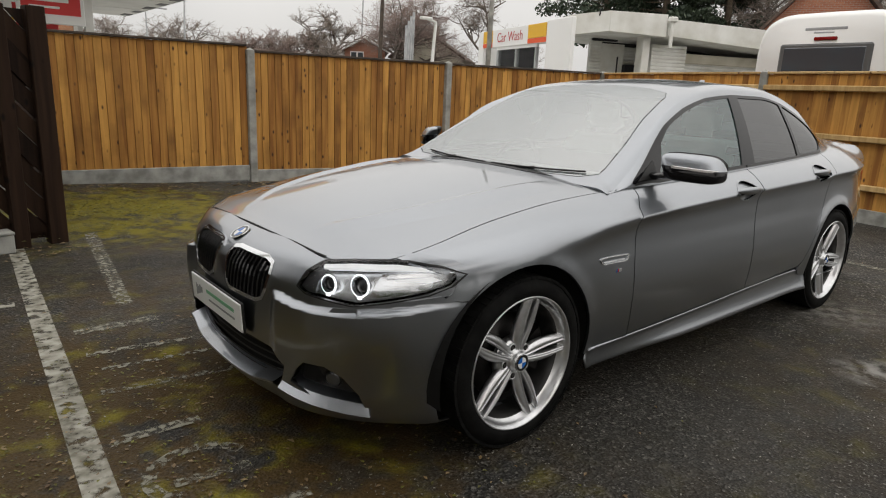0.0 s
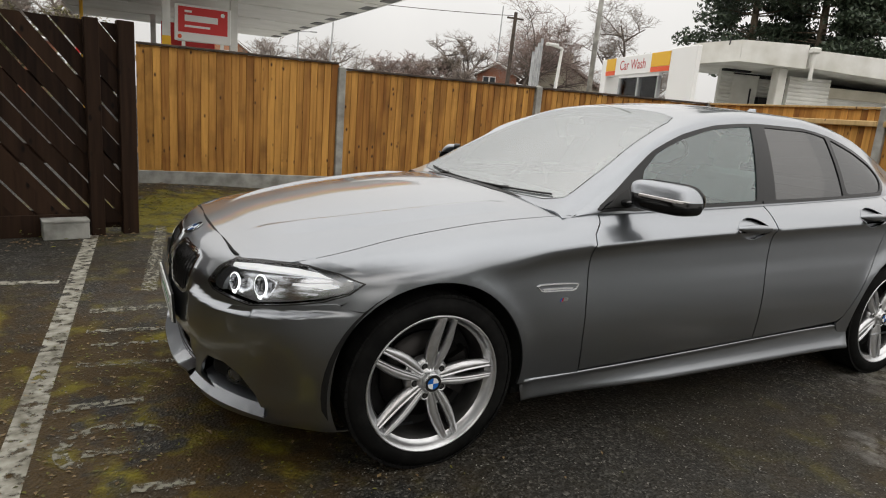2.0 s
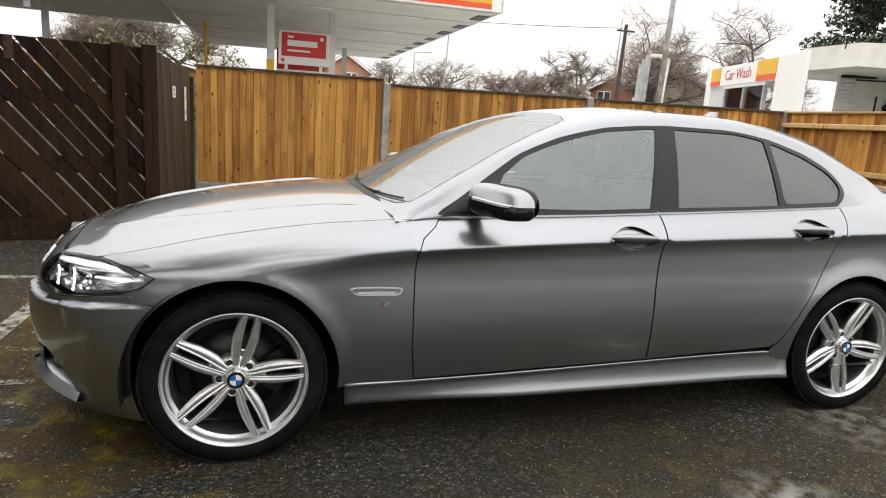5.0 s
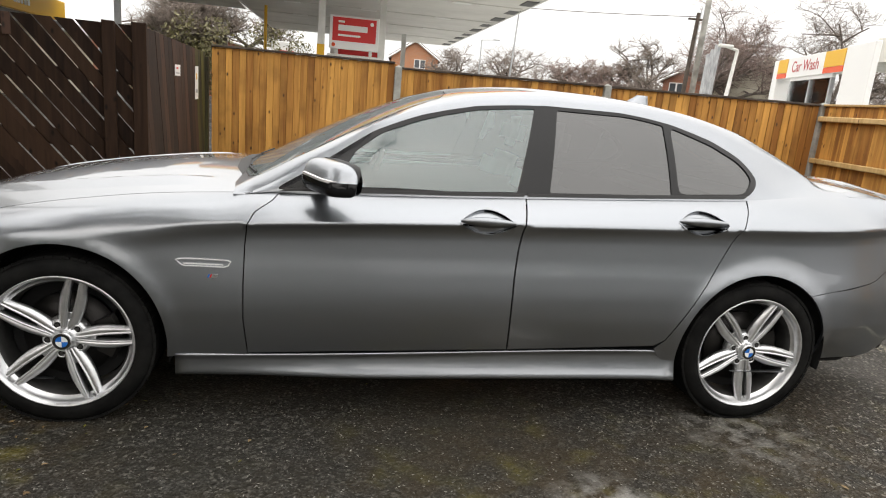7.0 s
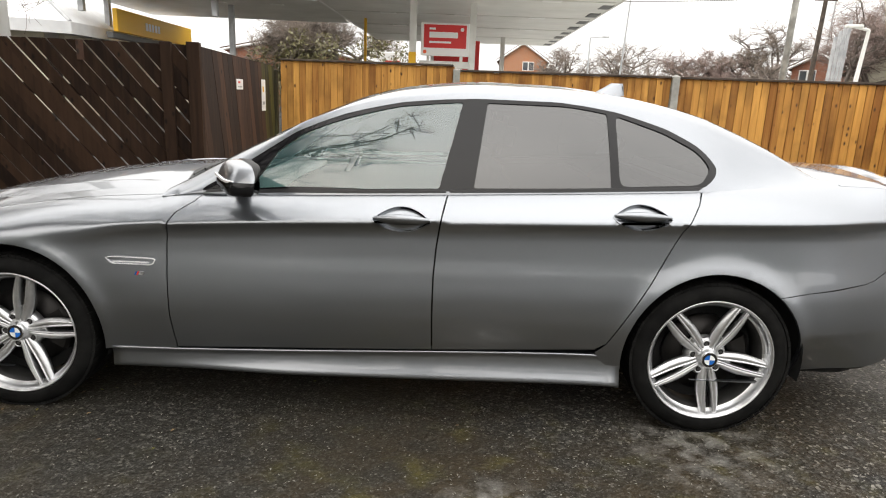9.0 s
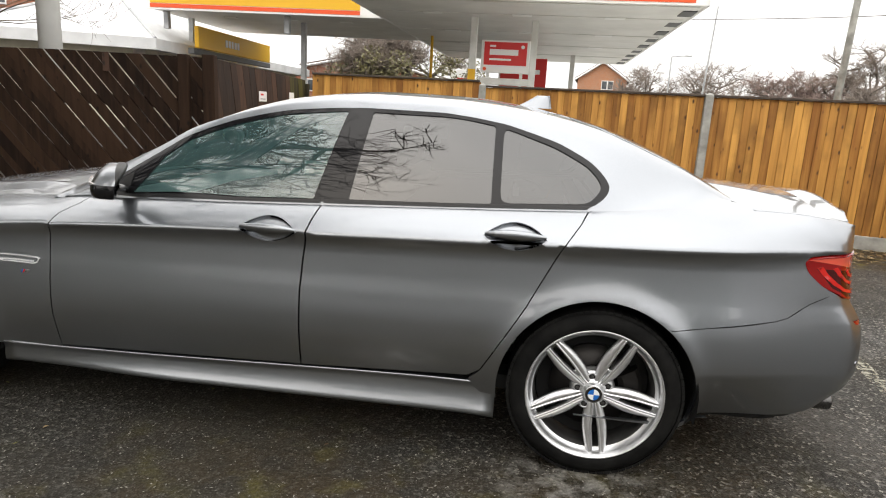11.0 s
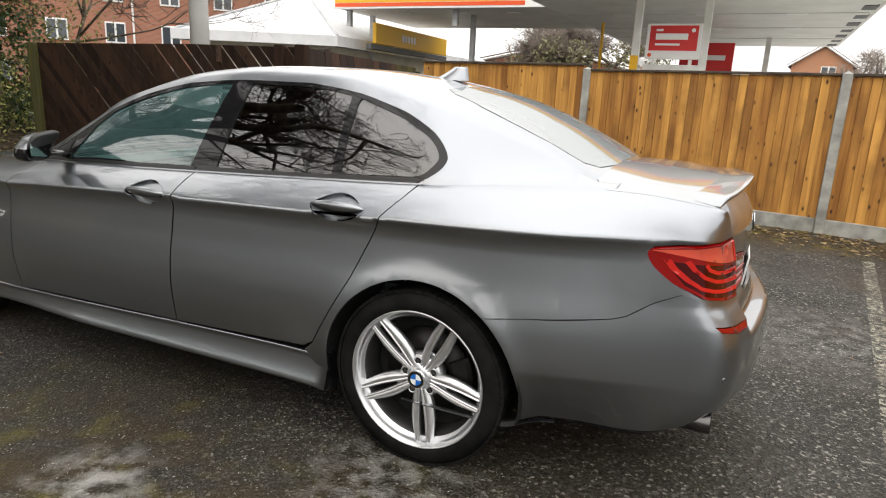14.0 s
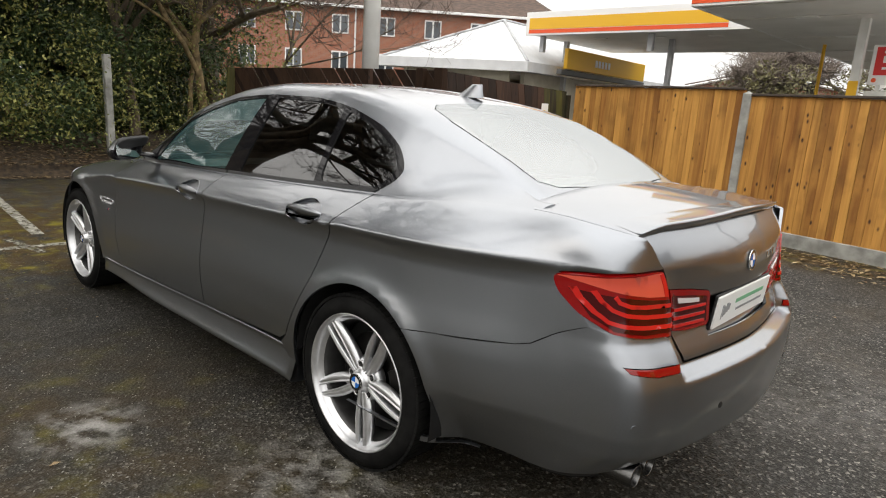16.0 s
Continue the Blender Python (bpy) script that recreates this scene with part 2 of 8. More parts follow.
def front(s, z):
    """The nose: s 0 at the middle to 1 at the side."""
    s, z = np.asarray(s, float), np.asarray(z, float)
    a = np.clip(s, 0, 1) * np.pi / 2
    x = XF - (XF - NOSE(z)) * np.cos(a) ** (2 / QF)
    y = wide(x, z) * np.sin(a) ** (2 / PF)
    step = 1.6 * np.clip((0.603 + 0.022 * np.clip(np.abs(y - 0.64) / 0.20, 0, 1) ** 2 - z) / 0.013, 0, 1) * ramp(0.38, 0.45, y) * ramp(0.89, 0.78, y) * (0.25 + 0.75 * ramp(0.30, 0.56, z))
    return np.stack([x - 0.020 * step * np.cos(a), y + 0.018 * step * np.sin(a), z + 0 * s], -1)


def back(s, z):
    """The tail: s 0 at the middle to 1 at the side."""
    s, z = np.asarray(s, float), np.asarray(z, float)
    a = np.clip(s, 0, 1) * np.pi / 2
    x = XR + (TAIL(z) - XR) * np.cos(a) ** (2 / QR)
    y = wide(x, z) * np.sin(a) ** (2 / PR)
    x = x + BULGE(z) * ramp(0.82, 0.60, y) - INSET(z) * ramp(0.612, 0.640, z) * ramp(0.455, 0.405, y)
    return np.stack([x, y, z + 0 * s], -1)


def s_of(surface, power, y, z):
    """The s at which a nose or tail surface has the half width y."""
    s = np.asarray(y, float) / 0.92
    for _ in range(8):
        x = surface(s, z)[..., 0]
        s = np.arcsin(np.clip(np.asarray(y, float) / wide(x, z), 0, 1) ** (power / 2)) * 2 / np.pi
    return s


def front_s(y, z):
    return s_of(front, PF, y, z)


def back_s(y, z):
    return s_of(back, PR, y, z)


ROOF = keys((0.55, 0.955), (0.62, 0.985), (0.9, 1.135), (1.2, 1.285), (1.45, 1.385), (1.65, 1.432), (2.0, 1.462), (2.3, 1.458), (2.6, 1.43), (2.9, 1.37),
            (3.2, 1.262), (3.4, 1.165), (3.52, 1.10))
RAILZ = keys((0.6, 0.90), (0.72, 0.955), (0.9, 1.06), (1.06, 1.165), (1.2, 1.255), (1.4, 1.325), (1.65, 1.375), (1.95, 1.40), (2.3, 1.40), (2.55, 1.37), (2.8, 1.315),
             (3.0, 1.255), (3.2, 1.188), (3.4, 1.116), (3.52, 1.052))
RAILY = keys((0.6, 0.775), (0.9, 0.72), (1.2, 0.645), (1.5, 0.61), (2.0, 0.59), (2.5, 0.595), (2.9, 0.60), (3.2, 0.575), (3.52, 0.55))


def cabin(x, v):
    """The cabin by stations: v 0 to 1 side, 1 to 2 rail, 2 to 3 screen and roof."""
    x, v = np.asarray(x, float), np.asarray(v, float)
    yb, zb = EDGEY(x), EDGEZ(x) - 0.004
    yr, zr, zt = RAILY(x), np.maximum(RAILZ(x), EDGEZ(x) - 0.003), ROOF(x)
    t = np.clip(v, 0, 1)
    bow = 0.016 * 4 * t * (1 - t)
    soft = ramp(2.85, 3.25, x)
    zc = CREASE(x)
    y1 = half(x, zc)
    qy = yb + 0.45 * (yb - y1) * soft + (1 - soft) * 0.5 * (yr - yb)
    qz = zb + 0.29 * (zb - zc) * soft + (1 - soft) * 0.5 * (zr - zb)
    ys = (1 - t) ** 2 * yb + 2 * t * (1 - t) * qy + t * t * yr + bow * (1 - soft)
    zs = (1 - t) ** 2 * zb + 2 * t * (1 - t) * qz + t * t * zr
    yt = yr - 0.10
    edge = np.maximum(zt - 0.022 - 0.012 * ramp(1.5, 0.9, x), zr + 0.002)
    t = np.clip(v - 1, 0, 1)
    cy, cz = yr - 0.028, np.minimum(zr + 0.036, edge - 0.004)
    yf = (1 - t) ** 2 * yr + 2 * t * (1 - t) * cy + t * t * yt
    zf = (1 - t) ** 2 * zr + 2 * t * (1 - t) * cz + t * t * edge
    u = np.clip(v - 2, 0, 1)
    ym = yt * (1 - u)
    zm = zt - (zt - edge) * (1 - u) ** 2
    y = np.where(v <= 1, ys, np.where(v <= 2, yf, ym))
    z = np.where(v <= 1, zs, np.where(v <= 2, zf, zm))
    return np.stack([x, y, z], -1)


def glass_v(x, z):
    x = np.asarray(x, float)
    zb = EDGEZ(x) - 0.004
    return (np.asarray(z, float) - zb) / (np.maximum(RAILZ(x), EDGEZ(x) - 0.003) - zb)


def screen_v(x, y):
    return 3 - np.asarray(y, float) / (RAILY(x) - 0.10)


# ---- mesh helpers ----
def mesh_of(name, verts, faces, mat, smooth=True, normals=None):
    me = bpy.data.meshes.new(name)
    me.from_pydata([tuple(map(float, v)) for v in verts], [], faces)
    me.polygons.foreach_set("use_smooth", [smooth] * len(me.polygons))
    if normals is not None:
        me.normals_split_custom_set_from_vertices([tuple(map(float, n)) for n in normals])
    if mat:
        me.materials.append(mat)
    return me


def bm_mesh(name, bm, mat, smooth=False):
    me = bpy.data.meshes.new(name)
    bm.to_mesh(me)
    bm.free()
    me.polygons.foreach_set("use_smooth", [smooth] * len(me.polygons))
    if mat:
        me.materials.append(mat)
    return me


def put(name, me, parent=None, label="", m=None):
    ob = new(name, me)
    if parent:
        ob.parent = parent
    if m is not None:
        ob.matrix_basis = m
    if label:
        tagged(ob, label)
    return ob


def part(name, bm, mat, parent, label="", smooth=False, m=None):
    return put(name, bm_mesh(name, bm, mat, smooth), parent, label, m)


def thing(name, label, category, group="", kind="", m=None):
    ob = new(name)
    ob.empty_display_size = 0.1
    if m is not None:
        ob.matrix_basis = m
    return tagged(ob, label, category, group, kind)


def box(bm, x0, x1, y0, y1, z0, z1, bevel=0.0, m=None):
    g = bmesh.ops.create_cube(bm, size=1.0)
    vs = g["verts"]
    bmesh.ops.scale(bm, vec=(x1 - x0, y1 - y0, z1 - z0), verts=vs)
    bmesh.ops.translate(bm, vec=((x0 + x1) / 2, (y0 + y1) / 2, (z0 + z1) / 2), verts=vs)
    if bevel:
        es = list({e for v in vs for e in v.link_edges})
        r = bmesh.ops.bevel(bm, geom=es, offset=bevel, segments=1, affect="EDGES")
        vs = list({v for v in r["verts"]} | {v for v in vs if v.is_valid})
    if m is not None:
        bmesh.ops.transform(bm, matrix=m, verts=vs)
    return vs


def box_bm(x0, x1, y0, y1, z0, z1, bevel=0.0, m=None):
    bm = bmesh.new()
    box(bm, x0, x1, y0, y1, z0, z1, bevel, m)
    return bm


def cushion(x0, x1, y0, y1, z0, z1, r):
    bm = bmesh.new()
    box(bm, x0, x1, y0, y1, z0, z1)
    bmesh.ops.bevel(bm, geom=bm.edges[:], offset=r, segments=4, affect="EDGES")
    return bm


def tube(bm, a, b, r0, r1=None, n=12, caps=True):
    """A tapered rod from a to b."""
    a, b = Vector(a), Vector(b)
    r1 = r0 if r1 is None else r1
    q = (b - a).to_track_quat("Z", "Y").to_matrix().to_4x4()
    g = bmesh.ops.create_cone(bm, cap_ends=caps, segments=n, radius1=r0, radius2=r1, depth=(b - a).length)
    bmesh.ops.transform(bm, matrix=Matrix.Translation((a + b) / 2) @ q, verts=g["verts"])
    return g["verts"]


def lathe(profile, n=64, axis="y"):
    """Verts and faces of a profile of (radius, along) turned round the y axis."""
    verts, faces = [], []
    k = len(profile)
    for i in range(n):
        a = 2 * math.pi * i / n
        for r, h in profile:
            verts.append((r * math.cos(a), h, r * math.sin(a)))
    for i in range(n):
        for j in range(k - 1):
            p, q = i * k + j, ((i + 1) % n) * k + j
            faces.append((p, p + 1, q + 1, q))
    return verts, faces


def strip(path, width_dir, profile):
    """Sweep a closed 2D profile (out, up) along a list of (point, out axis, up axis)."""
    verts, faces = [], []
    k = len(profile)
    for p, o, u in path:
        for a, b in profile:
            verts.append(tuple(Vector(p) + Vector(o) * a + Vector(u) * b))
    for i in range(len(path) - 1):
        for j in range(k):
            a, b = i * k + j, i * k + (j + 1) % k
            faces.append((a, b, b + k, a + k))
    faces.append(tuple(range(k))[::-1])
    faces.append(tuple(range((len(path) - 1) * k, len(path) * k)))
    return verts, faces


def text_mesh(body_text, size, mat, name="lettering", depth=0.002, align="CENTER"):
    cu = bpy.data.curves.new(name, "FONT")
    cu.body, cu.size, cu.extrude, cu.align_x, cu.align_y = body_text, size, depth, align, "CENTER"
    ob = bpy.data.objects.new(name, cu)
    scene.collection.objects.link(ob)
    me = bpy.data.meshes.new_from_object(ob.evaluated_get(bpy.context.evaluated_depsgraph_get()))
    bpy.data.objects.remove(ob)
    bpy.data.curves.remove(cu)
    me.name = name
    me.materials.clear()
    me.materials.append(mat)
    return me


class Skin:
    """A car surface and the metric of its chart."""

    def __init__(self, fn, a_scale, b_knots):
        self.fn, self.sa, self.kb = fn, a_scale, np.array(b_knots, float)

    def chart(self, p):
        p = np.asarray(p, float)
        return np.stack([p[:, 0] * self.sa, np.interp(p[:, 1], self.kb[:, 0], self.kb[:, 1])], -1)

    def unchart(self, q):
        return q[:, 0] / self.sa, np.interp(q[:, 1], self.kb[:, 1], self.kb[:, 0])

    def at(self, q):
        a, b = self.unchart(q)
        return self.fn(a, b)

    def normal(self, q, e=0.004):
        da = self.at(q + (e, 0)) - self.at(q - (e, 0))
        db = self.at(q + (0, e)) - self.at(q - (0, e))
        n = np.cross(da, db)
        ln = np.linalg.norm(n, axis=1, keepdims=True)
        n = n / np.maximum(ln, 1e-9)
        p = self.at(q)
        c = np.stack([np.clip(p[:, 0], 0.0, 3.3), 0 * p[:, 1], 0 * p[:, 2] + 0.45], -1)
        flip = np.sum(n * (p - c), axis=1) < 0
        n[flip] *= -1
        return n


SKIN = {"body": Skin(body, 1.0, ((0, 0), (1, 0.66), (2, 0.86), (3, 1.6), (4, 2.34))),
        "cabin": Skin(cabin, 1.0, ((0, 0), (1, 0.45), (2, 0.58), (3, 1.1), (4, 1.62))),
        "front": Skin(front, 1.3, ((0, 0), (1.2, 1.2))),
        "back": Skin(back, 1.45, ((0, 0), (1.2, 1.2)))}


def inside(poly, q):
    """Which of the points q lie in the polygon."""
    x, y = q[:, 0], q[:, 1]
    r = np.zeros(len(q), bool)
    for (x0, y0), (x1, y1) in zip(poly, np.roll(poly, -1, 0)):
        c = (y0 > y) != (y1 > y)
        with np.errstate(divide="ignore", invalid="ignore"):
            r ^= c & (x < (x1 - x0) * (y - y0) / (y1 - y0) + x0)
    return r


def from_edge(poly, q):
    d = np.full(len(q), 9.0)
    for a, b in zip(poly, np.roll(poly, -1, 0)):
        ab = b - a
        t = np.clip(((q - a) @ ab) / max(ab @ ab, 1e-12), 0, 1)
        d = np.minimum(d, np.linalg.norm(q - a - t[:, None] * ab, axis=1))
    return d


def fine(poly, step):
    out = []
    for a, b in zip(poly, np.roll(poly, -1, 0)):
        k = max(1, int(np.ceil(np.linalg.norm(b - a) / step)))
        out += [a + (b - a) * i / k for i in range(k)]
    return np.array(out)


def shrink(poly, by):
    """Move the outline inwards, to leave the shut line."""
    area = 0.5 * np.sum(poly[:, 0] * np.roll(poly[:, 1], -1) - np.roll(poly[:, 0], -1) * poly[:, 1])
    d1 = poly - np.roll(poly, 1, 0)
    d2 = np.roll(poly, -1, 0) - poly
    d1 /= np.maximum(np.linalg.norm(d1, axis=1, keepdims=True), 1e-9)
    d2 /= np.maximum(np.linalg.norm(d2, axis=1, keepdims=True), 1e-9)
    t = d1 + d2
    t /= np.maximum(np.linalg.norm(t, axis=1, keepdims=True), 1e-9)
    n = np.stack([-t[:, 1], t[:, 0]], -1) * (1 if area > 0 else -1)
    return poly + n * by


def sheet(skin, poly, holes=(), grid=0.03, gap=0.0, lift=0.0, rim=0.012, keep=None):
    """Verts, faces and normals of a panel cut out of a car surface (near half, y positive)."""
    sk = SKIN[skin]
    outer = fine(sk.chart(poly), grid * 0.7)
    if gap:
        axis = 0 if skin in ("front", "back") else 1
        line = 0.0 if axis == 0 else float(sk.chart([(0, 3.0)])[0, 1])
        middle = np.abs(outer[:, axis] - line) < 1e-6
        outer = shrink(outer, gap)
        outer[middle, axis] = line
    loops = [outer] + [fine(sk.chart(h), grid * 0.7) for h in holes]
    lo, hi = outer.min(0), outer.max(0)
    gx, gy = np.meshgrid(np.arange(lo[0], hi[0], grid), np.arange(lo[1], hi[1], grid), indexing="ij")
    pts = np.stack([gx.ravel(), gy.ravel()], -1)
    ok = inside(outer, pts) & (from_edge(outer, pts) > grid * 0.45)
    for h in loops[1:]:
        ok &= ~inside(h, pts) & (from_edge(h, pts) > grid * 0.45)
    pts = pts[ok]
    verts, edges = [], []
    for lp in loops:
        k = len(verts)
        verts += [Vector(p) for p in lp]
        edges += [(k + i, k + (i + 1) % len(lp)) for i in range(len(lp))]
    verts += [Vector(p) for p in pts]
    from mathutils.geometry import delaunay_2d_cdt
    v2, _, f2, *_ = delaunay_2d_cdt(verts, edges, [], 0, 1e-6)
    q = np.array([tuple(v) for v in v2])
    f = np.array([t for t in f2 if len(t) == 3])
    c = q[f].mean(1)
    ok = inside(outer, c)
    for h in loops[1:]:
        ok &= ~inside(h, c)
    f = f[ok]
    used = np.unique(f)
    remap = -np.ones(len(q), int)
    remap[used] = np.arange(len(used))
    q, f = q[used], remap[f]
    nrm = sk.normal(q)
    p = sk.at(q) + nrm * lift
    # faces turn outwards
    fn = np.cross(p[f[:, 1]] - p[f[:, 0]], p[f[:, 2]] - p[f[:, 0]])
    bad = np.sum(fn * nrm[f[:, 0]], axis=1) < 0
    f[bad] = f[bad][:, ::-1]
    p, nrm, f = list(p), list(nrm), [tuple(map(int, t)) for t in f]
    if rim:
        count = {}
        for t in f:
            for a, b in ((t[0], t[1]), (t[1], t[2]), (t[2], t[0])):
                count[(a, b)] = 1
        rims = [(a, b) for (a, b) in count if (b, a) not in count]
        for a, b in rims:
            if abs(p[a][1]) < 2e-3 and abs(p[b][1]) < 2e-3:
                continue
            d = p[b] - p[a]
            side = np.cross(d, nrm[a])
            side /= max(np.linalg.norm(side), 1e-9)
            k = len(p)
            p += [p[a], p[b], p[b] - nrm[b] * rim, p[a] - nrm[a] * rim]
            nrm += [side] * 4
            f.append((k, k + 3, k + 2, k + 1))
    return np.array(p), f, np.array(nrm)


def flipped(p, f, n):
    return p * (1, -1, 1), [tuple(t[::-1]) for t in f], n * (1, -1, 1)


def panel(name, mat, parent, skin, poly, side=0, label="", **kw):
    """A panel as a part. side -1: near side (y negative), 1: far side, 0: both halves in one mesh."""
    p, f, n = sheet(skin, poly, **kw)
    if side == 0:
        mid = np.abs(p[:, 1]) < 2e-3
        n[mid, 1] = 0
        n[mid] /= np.maximum(np.linalg.norm(n[mid], axis=1, keepdims=True), 1e-9)
        p2, f2, n2 = flipped(p, f, n)
        k = len(p)
        p, f, n = np.vstack([p, p2]), f + [tuple(i + k for i in t) for t in f2], np.vstack([n, n2])
    elif side < 0:
        p, f, n = flipped(p, f, n)
    ob = put(name, mesh_of(name, p, f, mat, True, n), parent, label)
    if mat in (clear_glass, screen_glass, dark_glass, lamp_glass):
        ob.visible_shadow = False
    return ob


# ---- setting materials ----
def noise_mask(m, scale, low, high, detail=5.0, vec=None):
    n = node(m, "ShaderNodeTexNoise", Scale=scale, Detail=detail)
    wire(m, vec or coords(m), 0, n, "Vector")
    r = node(m, "ShaderNodeMapRange")
    r.inputs["From Min"].default_value, r.inputs["From Max"].default_value = low, high
    wire(m, n, "Fac", r, "Value")
    return r


def spot_mask(m, centre, radius, vec):
    """1 at a place on the ground, fading to 0 at its radius."""
    d = m.node_tree.nodes.new("ShaderNodeVectorMath")
    d.operation = "DISTANCE"
    wire(m, vec, 0, d, 0)
    d.inputs[1].default_value = centre
    r = node(m, "ShaderNodeMapRange")
    r.inputs["From Min"].default_value, r.inputs["From Max"].default_value = radius, radius * 0.25
    wire(m, d, "Value", r, "Value")
    return r


def calc(m, op, a, b):
    n = m.node_tree.nodes.new("ShaderNodeMath")
    n.operation = op
    for i, q in enumerate((a, b)):
        if isinstance(q, (int, float)):
            n.inputs[i].default_value = q
        else:
            m.node_tree.links.new(q.outputs[0], n.inputs[i])
    return n


def blend(m, fac, a, b):
    """Mix two colours; each is a colour or a node."""
    n = m.node_tree.nodes.new("ShaderNodeMixRGB")
    if isinstance(fac, (int, float)):
        n.inputs[0].default_value = fac
    else:
        m.node_tree.links.new(fac.outputs[0], n.inputs[0])
    for i, q in ((1, a), (2, b)):
        if isinstance(q, tuple):
            n.inputs[i].default_value = (*q, 1)
        else:
            m.node_tree.links.new(q.outputs[0], n.inputs[i])
    return n


tarmac = material("wet tarmac", (0.04, 0.04, 0.04), 0.5)
tv = coords(tarmac)
stones = node(tarmac, "ShaderNodeTexVoronoi", Scale=85.0)
wire(tarmac, tv, 0, stones, "Vector")
sep = tarmac.node_tree.nodes.new("ShaderNodeSeparateColor")
wire(tarmac, stones, "Color", sep, 0)
tone = node(tarmac, "ShaderNodeValToRGB")
tone.color_ramp.elements[0].position, tone.color_ramp.elements[0].color = 0.0, (0.007, 0.0066, 0.0055, 1)
tone.color_ramp.elements[1].position, tone.color_ramp.elements[1].color = 1.0, (0.30, 0.285, 0.25, 1)
for pos, g in ((0.55, 0.018), (0.80, 0.040), (0.93, 0.105)):
    e = tone.color_ramp.elements.new(pos)
    e.color = (g, g * 0.97, g * 0.90, 1)
wire(tarmac, sep, 0, tone, 0)
dirt = noise_mask(tarmac, 0.9, 0.40, 0.66, 6.0, tv)
grit = node(tarmac, "ShaderNodeTexVoronoi", Scale=170.0)
wire(tarmac, tv, 0, grit, "Vector")
gsep = tarmac.node_tree.nodes.new("ShaderNodeSeparateColor")
wire(tarmac, grit, "Color", gsep, 0)
gtone = node(tarmac, "ShaderNodeMapRange")
gtone.inputs["From Min"].default_value, gtone.inputs["From Max"].default_value = 0.78, 1.0
wire(tarmac, gsep, 0, gtone, "Value")
# soft-edged darker discs blended into the tarmac colour
dark_discs = None
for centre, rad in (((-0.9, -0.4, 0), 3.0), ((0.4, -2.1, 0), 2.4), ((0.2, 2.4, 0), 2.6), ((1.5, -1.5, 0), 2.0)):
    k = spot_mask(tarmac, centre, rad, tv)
    dark_discs = k if dark_discs is None else calc(tarmac, "MAXIMUM", dark_discs, k)
tone = blend(tarmac, calc(tarmac, "MULTIPLY", dark_discs, calc(tarmac, "ADD", 0.62, calc(tarmac, "MULTIPLY", noise_mask(tarmac, 1.3, 0.3, 0.6, 4.0, tv), 0.25))), tone, (0.012, 0.011, 0.009))
tone = blend(tarmac, calc(tarmac, "MULTIPLY", gtone, 0.55), tone, (0.16, 0.155, 0.14))
c1 = blend(tarmac, calc(tarmac, "MULTIPLY", dirt, 0.45), tone, (0.026, 0.021, 0.010))
fine_moss = noise_mask(tarmac, 7.0, 0.42, 0.58, 8.0, tv)
wide_moss = noise_mask(tarmac, 1.4, 0.40, 0.58, 3.0, tv)
moss = None
for centre, rad, amt in (((-0.35, 4.5, 0), 2.0, 2.0), ((-1.7, -0.2, 0), 1.6, 1.3), ((-1.2, -0.7, 0), 1.5, 1.2), ((-1.0, 1.2, 0), 1.6, 0.7), ((-0.3, -2.2, 0), 1.4, 0.35), ((2.0, -2.0, 0), 1.6, 0.40), ((3.6, -1.6, 0), 1.3, 0.3), ((-2.8, -0.6, 0), 1.9, 0.9), ((6.3, 4.8, 0), 1.3, 0.9), ((4.6, 5.15, 0), 1.1, 1.1), ((3.0, 5.5, 0), 1.0, 1.0), ((-4.5, 0.3, 0), 2.2, 0.7)):
    k = calc(tarmac, "MULTIPLY", spot_mask(tarmac, centre, rad, tv), amt)
    moss = k if moss is None else calc(tarmac, "ADD", moss, k)
mossy = calc(tarmac, "MULTIPLY", moss, calc(tarmac, "ADD", calc(tarmac, "MULTIPLY", fine_moss, 0.65), calc(tarmac, "MULTIPLY", wide_moss, 0.45)))
mossy.use_clamp = True
green = node(tarmac, "ShaderNodeTexNoise", Scale=5.0, Detail=4.0)
wire(tarmac, tv, 0, green, "Vector")
gr = node(tarmac, "ShaderNodeValToRGB")
gr.color_ramp.elements[0].position, gr.color_ramp.elements[0].color = 0.42, (0.052, 0.030, 0.006, 1)
gr.color_ramp.elements[1].position, gr.color_ramp.elements[1].color = 0.60, (0.165, 0.138, 0.008, 1)
wire(tarmac, calc(tarmac, "ADD", green, calc(tarmac, "SUBTRACT", calc(tarmac, "MULTIPLY", spot_mask(tarmac, (-0.4, 4.2, 0), 1.7, tv), 0.30), 0.09)), 0, gr, 0)
c2 = blend(tarmac, mossy, c1, gr)
chalk = None
for centre, rad, amt in (((2.05, -1.55, 0), 0.27, 0.8), ((2.92, -0.98, 0), 0.40, 0.45), ((3.4, 0.9, 0), 0.8, 0.25), ((4.6, 1.6, 0), 0.9, 0.25)):
    k = calc(tarmac, "MULTIPLY", spot_mask(tarmac, centre, rad, tv), amt)
    chalk = k if chalk is None else calc(tarmac, "ADD", chalk, k)
chalky = calc(tarmac, "MULTIPLY", chalk, noise_mask(tarmac, 11.0, 0.44, 0.62, 8.0, tv))
chalky.use_clamp = True
c3 = blend(tarmac, chalky, c2, (0.30, 0.29, 0.27))
wire(tarmac, c3, 0, shader(tarmac), "Base Color")
shader(tarmac).inputs["Specular IOR Level"].default_value = 0.35
wet = noise_mask(tarmac, 1.1, 0.35, 0.65, 4.0, tv)
rough = node(tarmac, "ShaderNodeMapRange")
rough.inputs["To Min"].default_value, rough.inputs["To Max"].default_value = 0.5, 0.85
